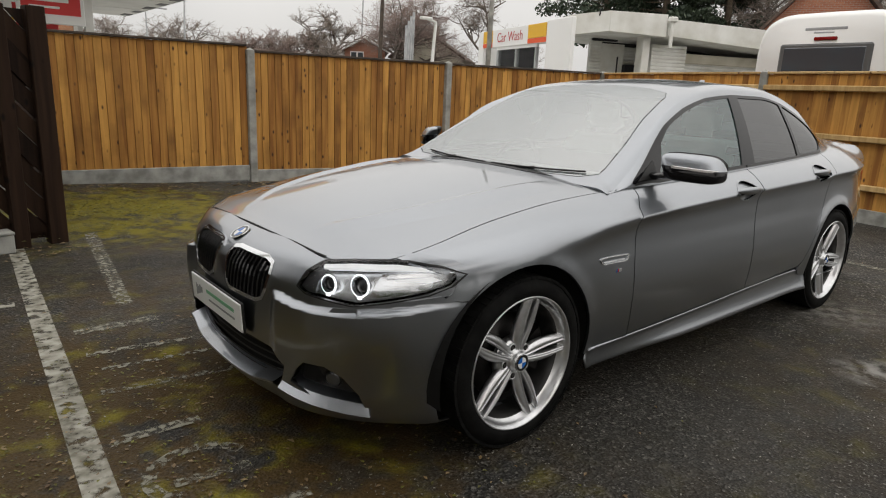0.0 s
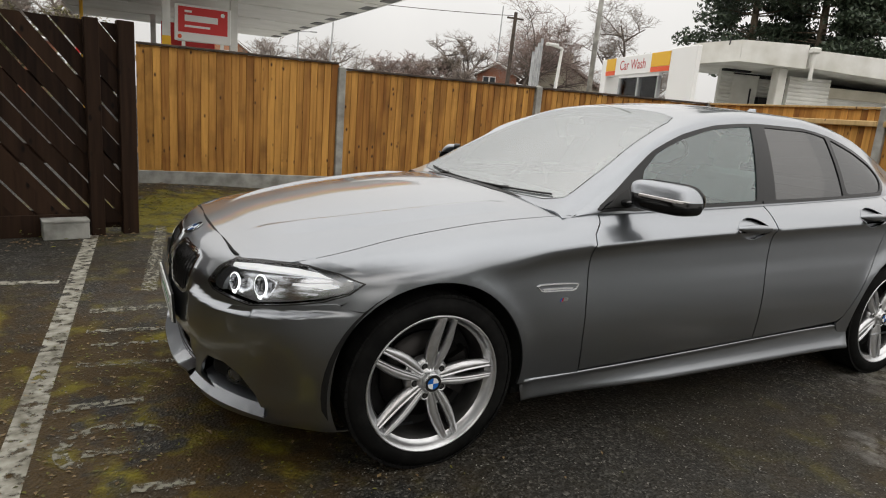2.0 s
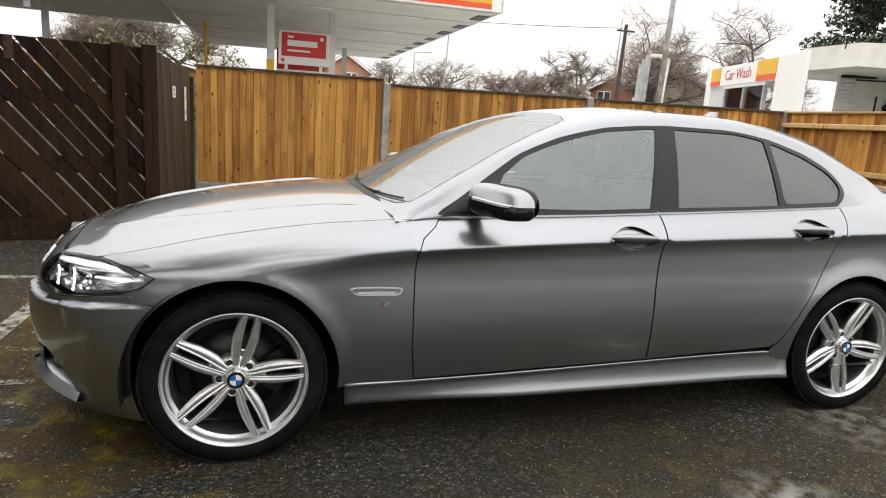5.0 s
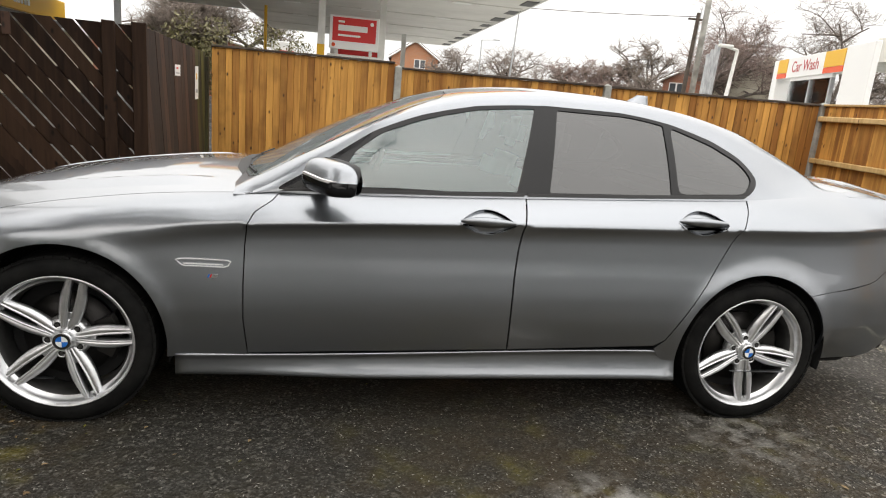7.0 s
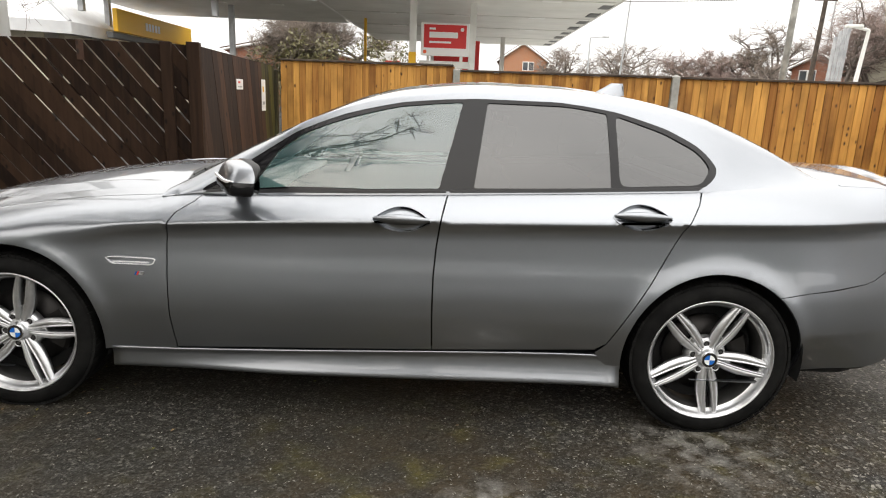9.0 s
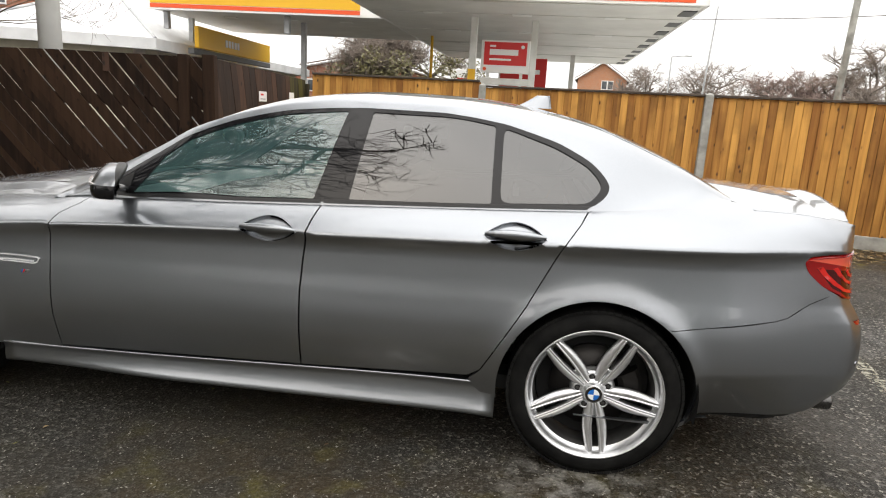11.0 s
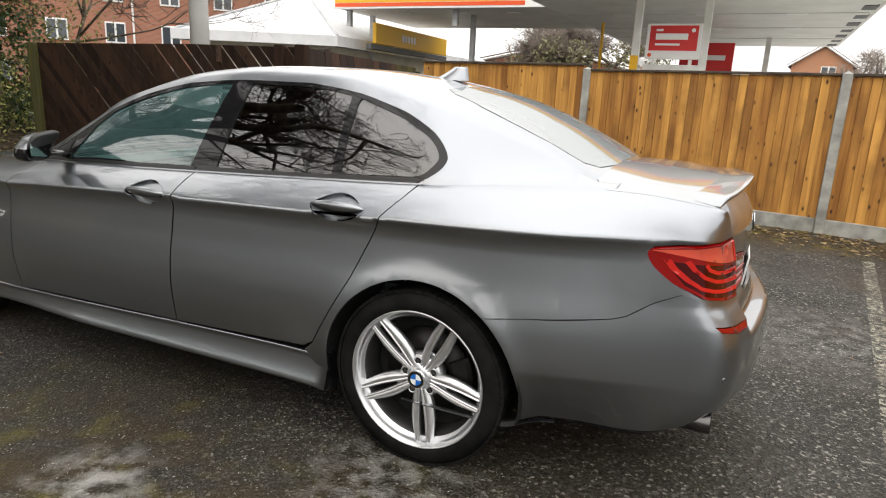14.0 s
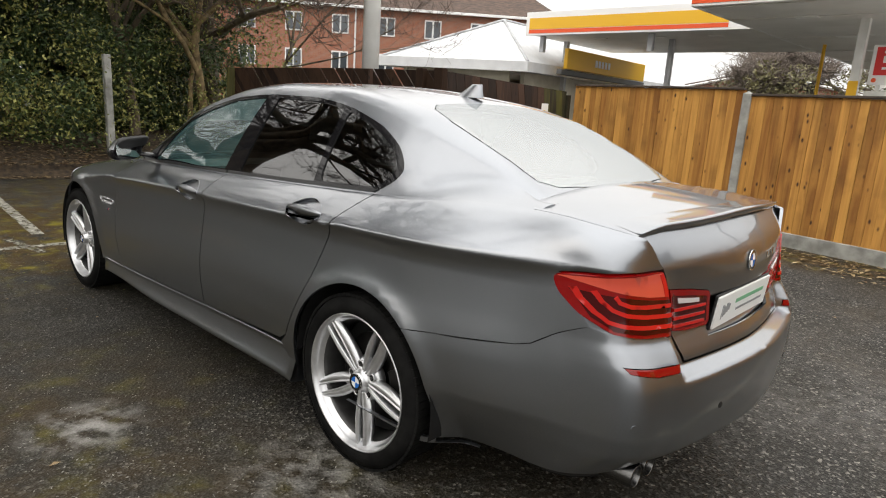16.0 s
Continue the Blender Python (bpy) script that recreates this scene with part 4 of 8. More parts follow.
def quarter_poly():
    p = sv(arch(AX, RR, 50, 188, 26)) + sv([(2.54, LOW), (2.50, LOW + 0.03), (2.475, 0.355)]) + sv(DOOR_R[1:-1]) + [(2.893, 2.0)]
    p += curve(2.93, 3.83, 18, lambda x: (x, 2.0))
    p += [(3.858, 1.97), (3.872, 1.72), (3.881, 1.5), (3.889, 1.25), (3.896, 1.03), (3.83, 1.0)] + sv([(3.755, 0.934), (3.705, 0.922), (3.694, 0.905), (3.714, 0.860), (3.762, 0.805)])
    return p + sv(SEAM[::-1][:-1])


def handle_cup(x0, z0, n=24):
    run = [(x0 - 0.118 + 0.236 * i / n, math.sin(math.pi * i / n) ** 0.85) for i in range(n + 1)]
    return [(x, z0 + 0.046 * b) for x, b in run] + [(x, z0 - 0.046 * b) for x, b in run[::-1][1:-1]]


HANDLES = ((1.645, 0.888), (2.617, 0.932))
hull = []
for side in (-1, 1):
    panel("front_wing", paint, car, "body", fender_poly(), side, gap=0.0015)
    fd = panel("front_door", paint, car, "body", front_door_poly(), side, holes=[sv(handle_cup(*HANDLES[0]))], gap=0.0034)
    rd = panel("rear_door", paint, car, "body", rear_door_poly(), side, holes=[sv(handle_cup(*HANDLES[1]))], gap=0.0034)
    panel("rear_quarter", paint, car, "body", quarter_poly(), side, gap=0.0012)
    hull.append((side, fd, rd))

bonnet = panel("bonnet", paint, car, "body",
               [(x, float(top_v(x, y))) for x, y in HOODX] + curve(-0.63, 0.76, 34, lambda x: (x, 2.0))
               + [(0.735, 2.12), (0.69, 2.3), (0.632, 2.55), (0.597, 2.8), (0.587, 3.0)], 0, gap=0.002, grid=0.014)
boot_lid = panel("boot_lid", paint, car, "body",
                 [(3.40, 3.0), (3.42, 2.6), (3.46, 2.25), (3.52, 2.0)] + curve(3.56, 3.83, 8, lambda x: (x, 2.0)) + [(3.885, 2.3), (3.915, 2.65), (3.925, 3.0)], 0, gap=0.0005)

# nose: bumper cover with openings for grilles, lamps, intake and fog lamps
LAMP = [(0.872, 0.724), (0.862, 0.684), (0.832, 0.655), (0.765, 0.632), (0.69, 0.616), (0.63, 0.626), (0.545, 0.640), (0.505, 0.660), (0.512, 0.712),
        (0.547, 0.752), (0.626, 0.762), (0.70, 0.768), (0.76, 0.769), (0.83, 0.754)]
KIDNEY = [(0.045, 0.690), (0.060, 0.708), (0.10, 0.716), (0.30, 0.715), (0.345, 0.703), (0.362, 0.67), (0.35, 0.61), (0.335, 0.58), (0.30, 0.566), (0.11, 0.566), (0.07, 0.585)]
INTAKE = [(0.0, 0.415), (0.26, 0.415), (0.40, 0.405), (0.47, 0.36), (0.45, 0.30), (0.36, 0.262), (0.20, 0.25), (0.0, 0.247)]
FOG = [(0.49, 0.305), (0.52, 0.36), (0.555, 0.398), (0.62, 0.395), (0.665, 0.36), (0.70, 0.29), (0.705, 0.232), (0.58, 0.262)]


def hood_front(y):
    return float(np.interp(y, [0, 0.12, 0.26, 0.40, 0.47, 0.53], [0.772, 0.7725, 0.773, 0.766, 0.760, 0.754]))


cover_poly = ([(0.0, 0.205)] + fv([(y, 0.205 - 0.05 * (y / 0.8) ** 3) for y in (0.2, 0.4, 0.6, 0.72, 0.80)])
              + [(0.93, 0.165)] + [(float(2 / np.pi * np.arccos(np.clip(((XF - x) / (XF - NOSE(z))), 0, 1) ** (QF / 2))), z) for x, z in [(x * (1 - 0.055 * float(ramp(0.60, 0.34, z))), z) for x, z in arch(0, FR, 206, 131.5, 14)]]
              + fv([(0.885, 0.626), (0.868, 0.634), (0.85, 0.652)]) + fv(LAMP[3:10])
              + fv([(y, hood_front(y)) for y in (0.53, 0.47, 0.40, 0.26, 0.12)]) + [(0.0, hood_front(0))])
bumper = panel("front_bumper", paint, car, "front", cover_poly, 0, holes=[fv(KIDNEY), fv(INTAKE[1:-1]) + [(-0.02, 0.247), (-0.02, 0.415)], fv(FOG)], gap=0.0, grid=0.0065)

# tail: bumper, boot face and lamps
TLAMP = [(0.752, 0.916), (0.738, 0.858), (0.708, 0.802), (0.648, 0.762), (0.55, 0.748), (0.412, 0.742), (0.432, 0.82), (0.452, 0.895), (0.468, 0.945), (0.60, 0.94), (0.70, 0.93)]
ILAMP = [(0.446, 0.885), (0.428, 0.82), (0.408, 0.745), (0.36, 0.735), (0.275, 0.733), (0.262, 0.75), (0.272, 0.84), (0.282, 0.853), (0.36, 0.872)]
side_top = [(0.90, 0.652), (0.86, 0.675), (0.81, 0.695), (0.775, 0.735), (0.74, 0.772), (0.712, 0.788)]


def bs_x(x, z):
    return float(2 / np.pi * np.arccos(np.clip((x - XR) / (TAIL(z) - XR), 0, 1) ** (QR / 2)))


rear_poly = ([(0.0, 0.375)] + bv([(0.25, 0.375), (0.40, 0.370), (0.52, 0.345), (0.60, 0.295), (0.70, 0.258), (0.80, 0.236)]) + [(bs_x(3.45, 0.215), 0.215)]
             + [(bs_x(x, z), z) for x, z in arch(AX, RR, -17, 50, 14)] + [(bs_x(x, z), z) for x, z in SEAM[1:]]
             + bv(TLAMP[3:6] + [(0.40, 0.69), (0.385, 0.645)]) + [(0.0, 0.643)])
rear_bumper = panel("rear_bumper", paint, car, "back", rear_poly, 0, holes=[bv([(0.425, 0.645), (0.43, 0.672), (0.54, 0.674), (0.645, 0.678), (0.63, 0.66), (0.54, 0.646)])], gap=0.0012, grid=0.012)
panel("boot_face", paint, boot_lid, "back", [(0.0, 0.647)] + bv([(0.20, 0.647), (0.38, 0.649), (0.395, 0.69)] + [(0.41, 0.742), (0.43, 0.82), (0.45, 0.895), (0.468, 0.948), (0.50, 0.99), (0.545, 1.047)] + [(0.40, 1.070), (0.22, 1.082)]) + [(0.0, 1.085)], 0,
      holes=[bv(ILAMP), [(-0.02, 0.70), (float(back_s(0.27, 0.70)), 0.70), (float(back_s(0.29, 0.83)), 0.83), (-0.02, 0.835)]], gap=0.002, grid=0.018)

for side in (-1, 1):
    panel("boot_gutter", paint, car, "body", [(3.43, 1.9), (3.62, 1.93), (3.62, 2.12), (3.50, 2.25), (3.43, 2.3)], side, lift=-0.005, rim=0)
    panel("rear_corner", paint, car, "back", bv([(0.470, 0.950), (0.503, 0.992), (0.548, 1.046), (0.575, 1.035), (0.605, 0.985), (0.62, 0.950), (0.55, 0.942)]), side, lift=-0.010, rim=0.01, gap=0.0)

def eased(poly, turns=2, most=0.03):
    """An outline with its corners rounded."""
    for _ in range(turns):
        out = []
        for p, q in zip(poly, poly[1:] + poly[:1]):
            d = math.hypot(q[0] - p[0], q[1] - p[1])
            k = min(0.25, most / max(d, 1e-6))
            out += [(p[0] + (q[0] - p[0]) * k, p[1] + (q[1] - p[1]) * k), (q[0] - (q[0] - p[0]) * k, q[1] - (q[1] - p[1]) * k)]
        poly = out
    return poly


# cabin shell: roof, pillars and screens
WIN = eased([(0.775, 0.956), (0.90, 1.03), (1.03, 1.118), (1.18, 1.218), (1.38, 1.297), (1.62, 1.353), (1.93, 1.378), (2.30, 1.376), (2.54, 1.345), (2.76, 1.282),
       (2.90, 1.212), (2.965, 1.15), (2.965, 1.115), (2.94, 1.08), (2.895, 1.046), (2.33, 1.02), (1.49, 0.982), (1.0, 0.962)], 2, 0.025)
SCREEN = [(0.597, 3.0), (0.603, 2.7), (0.62, 2.4), (0.655, 2.12), (0.705, 1.95), (0.75, 1.905), (1.0, 1.90), (1.25, 1.92), (1.40, 1.97), (1.475, 2.06), (1.515, 2.3), (1.535, 2.6), (1.54, 3.0)]
RSCREEN = [(2.80, 3.0), (2.80, 2.6), (2.815, 2.2), (2.87, 2.07), (3.0, 1.95), (3.113, 1.87), (3.229, 1.81), (3.36, 1.79), (3.415, 1.83), (3.46, 2.1), (3.488, 2.5), (3.495, 3.0)]
shell_poly = [(0.575, 3.0), (0.58, 2.6), (0.585, 2.4), (0.60, 2.15), (0.62, 1.6), (0.62, 0.6), (0.62, 0.0)] + curve(0.66, 3.54, 40, lambda x: (x, 0.0)) + [(3.55, 1.0), (3.55, 2.0), (3.53, 2.5), (3.53, 3.0)]
roof = panel("cabin_shell", paint, car, "cabin", shell_poly, 0,
             holes=[gv(WIN), SCREEN[1:-1] + [(1.54, 3.03), (0.60, 3.03)], RSCREEN[1:-1] + [(3.495, 3.03), (2.80, 3.03)]], grid=0.03)
windscreen = panel("windscreen", screen_glass, car, "cabin", SCREEN, 0, gap=0.004, lift=0.001, rim=0)
rear_screen = panel("rear_screen", screen_glass, car, "cabin", RSCREEN, 0, gap=0.004, lift=0.001, rim=0)

GLASS_F = eased([(0.99, 0.975), (1.10, 1.13), (1.20, 1.205), (1.39, 1.278), (1.62, 1.335), (1.88, 1.360), (1.79, 1.008), (1.49, 0.994)], 1, 0.006)
GLASS_R = eased([(1.935, 1.014), (1.985, 1.362), (2.30, 1.360), (2.50, 1.335), (2.51, 1.037), (2.33, 1.029)], 1, 0.006)
GLASS_Q = eased([(2.545, 1.042), (2.535, 1.328), (2.58, 1.316), (2.75, 1.262), (2.885, 1.195), (2.938, 1.14), (2.925, 1.105), (2.885, 1.060)], 2, 0.02)
for side, fd, rd in hull:
    panel("window_surround", trim_black, car, "cabin", gv(WIN), side, holes=[gv(GLASS_F), gv(GLASS_R), gv(GLASS_Q)], lift=0.0015, rim=0.01, label="black window surround")
    panel("front_window", clear_glass, fd, "cabin", gv(GLASS_F), side, rim=0, lift=-0.003, label="clear greenish side window")
    panel("rear_window", dark_glass, rd, "cabin", gv(GLASS_R), side, rim=0, lift=-0.003, label="dark tinted side window")
    panel("quarter_window", dark_glass, rd, "cabin", gv(GLASS_Q), side, rim=0, lift=-0.003, label="dark tinted quarter window")


# inner hull behind the shut lines and below the sills
def inner_hull():
    bm = bmesh.new()
    for lo, hi in ((-0.72, -0.41), (0.42, 2.56), (3.37, 3.86)):
        st = np.linspace(lo, hi, 10)
        rows = []
        for x in st:
            ring = []
            for v in (0.0, 0.25, 0.5, 0.75, 1.0, 1.5, 2.0):
                p = body(x, v)
                ring.append((x, max(p[1] - 0.065, 0.02), min(p[2] - (0.03 if v > 1 else 0), 0.58 if hi < 0 else 9)))
            ring = [bm.verts.new((x, 0, 0.2))] + [bm.verts.new(q) for q in ring] + [bm.verts.new((x, 0, 0.58 if hi < 0 else float(TOP(x)) - 0.05))]
            rows.append(ring)
        for r0, r1 in zip(rows, rows[1:]):
            for j in range(len(r0) - 1):
                bm.faces.new((r0[j], r0[j + 1], r1[j + 1], r1[j]))
        for r in (rows[0], rows[-1]):
            bm.faces.new(r)
    g = bmesh.ops.duplicate(bm, geom=bm.verts[:] + bm.edges[:] + bm.faces[:])
    bmesh.ops.scale(bm, vec=(1, -1, 1), verts=[v for v in g["geom"] if isinstance(v, bmesh.types.BMVert)])
    box(bm, -0.42, 0.43, -0.60, 0.60, 0.22, 0.80)
    box(bm, 2.55, 3.38, -0.60, 0.60, 0.25, 0.90)
    return bm


part("underbody", inner_hull(), shade_black, car, "underbody and wheel housings, near-black for their shade")


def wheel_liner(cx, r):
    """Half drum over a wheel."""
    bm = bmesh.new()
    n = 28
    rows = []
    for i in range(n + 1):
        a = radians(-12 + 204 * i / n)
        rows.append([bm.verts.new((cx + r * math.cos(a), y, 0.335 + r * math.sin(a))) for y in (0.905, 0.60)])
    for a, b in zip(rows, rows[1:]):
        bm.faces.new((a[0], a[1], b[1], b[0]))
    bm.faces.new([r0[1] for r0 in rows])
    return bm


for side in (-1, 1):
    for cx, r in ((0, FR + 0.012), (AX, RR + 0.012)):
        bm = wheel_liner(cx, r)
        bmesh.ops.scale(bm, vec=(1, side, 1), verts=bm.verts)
        part("wheel_arch_liner", bm, shade_black, car)


# side skirts
def skirt(side):
    path = []
    for x in np.linspace(0.42, 2.585, 40):
        w = float(half(x, 0.30))
        path.append(((x, side * w, 0.0), (0, side, 0), (0, 0, 1)))
    z1 = 0.292
    prof = [(-0.05, z1 + 0.006), (-0.006, z1 + 0.003), (-0.001, z1 - 0.002), (-0.005, z1 - 0.010), (-0.009, z1 - 0.030), (0.013, 0.222), (0.020, 0.207), (0.017, 0.198), (-0.025, 0.190), (-0.08, 0.190)]
    verts, faces = [], []
    k = len(prof)
    for p, o, u in path:
        lift = 0.03 * ramp(0.5, 2.55, p[0]) * 1.6
        flare = 0.012 * ramp(0.9, 0.42, p[0]) + 0.01 * ramp(2.3, 2.585, p[0])
        for i, (a, b) in enumerate(prof):
            g = float(ramp(0.45, 1.25, p[0]))
            if i > 4:
                a, b = a * g - 0.006 * (1 - g), b + 0.012 * (1 - g)
            verts.append((p[0], p[1] + side * (a + flare * (0.5 if i < 8 else 0)), b + (float(lift) if i < 5 else 0.2 * float(lift))))
    for i in range(len(path) - 1):
        for j in range(k - 1):
            q = (i * k + j, i * k + j + 1, (i + 1) * k + j + 1, (i + 1) * k + j)
            faces.append(q if side > 0 else q[::-1])
    for e in (0, len(path) - 1):
        faces.append(tuple(range(e * k, e * k + k)))
    return verts, faces


for side in (-1, 1):
    v, f = skirt(side)
    put("side_skirt", mesh_of("side_skirt", v, f, paint), car)


# ---- wheels ----
def torus_bm(r, t, n=40, k=8):
    bm = bmesh.new()
    rows = []
    for i in range(n):
        a = 2 * math.pi * i / n
        rows.append([bm.verts.new(((r + t * math.cos(2 * math.pi * j / k)) * math.cos(a), (r + t * math.cos(2 * math.pi * j / k)) * math.sin(a), t * math.sin(2 * math.pi * j / k))) for j in range(k)])
    for i in range(n):
        for j in range(k):
            a, b = rows[i], rows[(i + 1) % n]
            bm.faces.new((a[j], b[j], b[(j + 1) % k], a[(j + 1) % k]))
    return bm


def loft_between(bm, rings):
    for r0, r1 in zip(rings, rings[1:]):
        k = len(r0)
        for j in range(k):
            bm.faces.new((r0[j], r0[(j + 1) % k], r1[(j + 1) % k], r1[j]))


def spoke_bm():
    """One of the five spokes: a pair of ridged blades with a slot between them."""
    bm = bmesh.new()
    for s in (-1, 1):
        rings = []
        for i in range(19):
            t = i / 18
            r = 0.038 + (0.257 - 0.038) * t
            slot = 0.0015 + 0.0100 * math.sin(math.pi * 0.5 * min(1.0, max(0.0, t - 0.12) * 1.7)) + 0.001 * t
            wide = 0.0245 + 0.0175 * math.sin(math.pi * t ** 0.9) + 0.0125 * t
            out = -0.016 + 0.012 * math.sin(math.pi * 0.5 * t) + 0.007 * t * t
            th = 0.040 - 0.012 * t
            prof = [(slot, -th), (slot, -0.005), (slot + 0.003, 0.0), (slot + 0.0065, -0.0005), (slot + 0.0085, -0.0045), (slot + 0.0115, -0.0045), (slot + 0.0135, -0.0008),
                    (slot + 0.0135 + (wide - slot - 0.0135) * 0.55, -0.0060), (wide - 0.002, -0.0145), (wide, -0.018), (wide - 0.002, -th)]
            rings.append([bm.verts.new((s * u, -(out + b), r)) for u, b in prof])
        loft_between(bm, rings)
        for r in (rings[0], rings[-1]):
            bm.faces.new(r)
    rings = []
    for i in range(9):
        t = i / 8
        r = 0.050 + 0.060 * t
        w = 0.026
        out = -0.040 + 0.010 * t
        rings.append([bm.verts.new((a, -(out + b), r)) for a, b in ((-w, -0.012), (-w, 0.0), (w, 0.0), (w, -0.012))])
    loft_between(bm, rings)
    for r in (rings[0], rings[-1]):
        bm.faces.new(r)
    bmesh.ops.recalc_face_normals(bm, faces=bm.faces)
    return bm


# alloy grey lowered for brake dust and the shade inside the rim
barrel_grey = material("dusty, shade-darkened alloy", (0.42, 0.42, 0.42), 0.4, 0.7)
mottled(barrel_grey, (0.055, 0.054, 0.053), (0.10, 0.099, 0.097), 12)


def build_wheel(turn):
    """A wheel with its outer face towards -y, its axle at the origin."""
    w = new("wheel")
    prof = [(0.264, 0.10), (0.300, 0.105), (0.325, 0.096), (0.337, 0.075), (0.3395, 0.05), (0.3395, -0.05), (0.337, -0.075), (0.326, -0.098), (0.306, -0.110), (0.284, -0.113),
            (0.270, -0.108), (0.262, -0.100), (0.252, -0.085)]
    v, f = lathe([(r, h) for r, h in prof], 96)
    put("tyre", mesh_of("tyre", v, f, rubber), w, "black low-profile tyre")
    bm = bmesh.new()
    for i in range(72):
        a = 2 * math.pi * i / 72
        for y0, y1, sl in ((-0.098, -0.035, 0.05), (0.035, 0.098, -0.05)):
            m = Matrix.Rotation(-a, 4, "Y")
            box(bm, -0.0134, 0.0134, y0, y1, 0.330, 0.3412 if abs(y0 + y1) < 0.2 else 0.34, 0.0, m)
    tagged(part("tread", bm, rubber, w), kind="stuff")
    rim_prof = [(0.2665, -0.098), (0.2675, -0.106), (0.265, -0.110), (0.261, -0.108), (0.258, -0.103), (0.254, -0.099), (0.251, -0.088), (0.246, -0.074), (0.236, -0.066)]
    v, f = lathe(rim_prof, 96)
    f = [t[::-1] for t in f]
    rim = put("rim", mesh_of("rim", v, f, alloy), w, "silver five double-spoke alloy rim")
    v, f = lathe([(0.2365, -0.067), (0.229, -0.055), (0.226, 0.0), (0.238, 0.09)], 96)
    put("rim_barrel", mesh_of("rim_barrel", v, [t[::-1] for t in f], barrel_grey), rim, "inner barrel with shade and dust in its dark grey")
    sp = bm_mesh("spoke", spoke_bm(), alloy, True)
    for i in range(5):
        put("spoke", sp, rim, m=Matrix.Translation((0, -0.088, 0)) @ Matrix.Rotation(radians(turn + 72 * i), 4, "Y"))
    hubp = [(0.0, -0.094), (0.030, -0.094), (0.0355, -0.092), (0.038, -0.084), (0.042, -0.073), (0.052, -0.066), (0.066, -0.061), (0.079, -0.055), (0.088, -0.044), (0.090, -0.02), (0.05, -0.01)]
    v, f = lathe(hubp, 40)
    f = [t[::-1] for t in f]
    put("hub", mesh_of("hub", v, f, alloy), rim)
    # bolt holes are solid black plugs, their inner shade given as colour
    bolt_bm = bmesh.new()
    tube(bolt_bm, (0, -0.0655, 0), (0, -0.040, 0), 0.0125, n=20)
    hole = bm_mesh("bolt_hole", bolt_bm, shade_black)
    nut_bm = bmesh.new()
    tube(nut_bm, (0, -0.0668, 0), (0, -0.050, 0), 0.0075, n=6)
    pocket = bm_mesh("bolt_pocket", torus_bm(0.0150, 0.0036, 28), alloy, True)
    nut = bm_mesh("wheel_bolt", nut_bm, barrel_grey)
    for i in range(5):
        a = radians(turn + 36 + 72 * i)
        m = Matrix.Translation((0.0615 * math.sin(a), 0, 0.0615 * math.cos(a)))
        put("bolt_hole", hole, rim, m=m)
        put("wheel_bolt", nut, rim, m=m)
        put("bolt_pocket", pocket, rim, m=m @ Matrix.Translation((0, -0.064, 0)) @ Matrix.Rotation(radians(90), 4, "X"))
    roundel(w, 0.0335, Matrix.Translation((0, -0.0955, 0)) @ Matrix.Rotation(radians(90), 4, "X"))
    # brake
    v, f = lathe([(0.06, 0.0), (0.172, 0.0), (0.172, 0.02), (0.06, 0.02), (0.06, 0.0)], 48)
    put("brake_disc", mesh_of("brake_disc", v, f, steel), w, "grey steel brake disc")
    # black disc in place of the shade behind the brake
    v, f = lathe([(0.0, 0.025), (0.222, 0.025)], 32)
    put("inner_face", mesh_of("inner_face", v, f, shade_black), w)
    bm = bmesh.new()
    rings = []
    for i in range(11):
        a = radians(-30 + 60 * i / 10)
        rings.append([bm.verts.new((r * math.cos(a), y, r * math.sin(a))) for r, y in ((0.105, 0.05), (0.105, -0.02), (0.125, -0.030), (0.180, -0.030), (0.194, -0.018), (0.194, 0.05))])
    loft_between(bm, rings)
    for r in (rings[0], rings[-1]):
        bm.faces.new(r)
    part("brake_caliper", bm, steel, w, "dark grey brake caliper")
    return w


def roundel(parent, r, m):
    """A round blue and white quartered badge with a black ring, facing local +z."""
    ring = bmesh.new()
    tube(ring, (0, 0, -0.003), (0, 0, 0.0012), r, r * 0.97, 32)
    b = part("badge", ring, gloss_black, parent, "round blue and white badge with a dark ring", m=m)
    rm = bmesh.new()
    for i in range(40):
        a0, a1 = 2 * math.pi * i / 40, 2 * math.pi * (i + 1) / 40
        vs = [rm.verts.new((q * math.cos(a), q * math.sin(a), z)) for a in (a0, a1) for q, z in ((r * 0.93, 0.0016), (r, 0.0018), (r * 1.01, 0.0))]
        rm.faces.new((vs[0], vs[1], vs[4], vs[3]))
        rm.faces.new((vs[1], vs[2], vs[5], vs[4]))
    part("badge_ring", rm, chrome, b)
    for q in range(4):
        qm = bmesh.new()
        pts = [qm.verts.new((0, 0, 0.0016))]
        for i in range(9):
            a = radians(90 * q + 90 * i / 8)
            pts.append(qm.verts.new((0.66 * r * math.cos(a), 0.66 * r * math.sin(a), 0.0016)))
        qm.faces.new(pts)
        part("badge_quarter", qm, blue_enamel if q % 2 else white_plastic, b)
    return b


WHEEL_Y = 0.812
for cx, side, turn in ((0, -1, 13), (AX, -1, 28), (0, 1, 50), (AX, 1, 33)):
    w = build_wheel(turn)
    w.parent = car
    w.matrix_basis = Matrix.Translation((cx, side * WHEEL_Y, 0.337)) @ (Matrix.Identity(4) if side < 0 else Matrix.Rotation(math.pi, 4, "Z"))


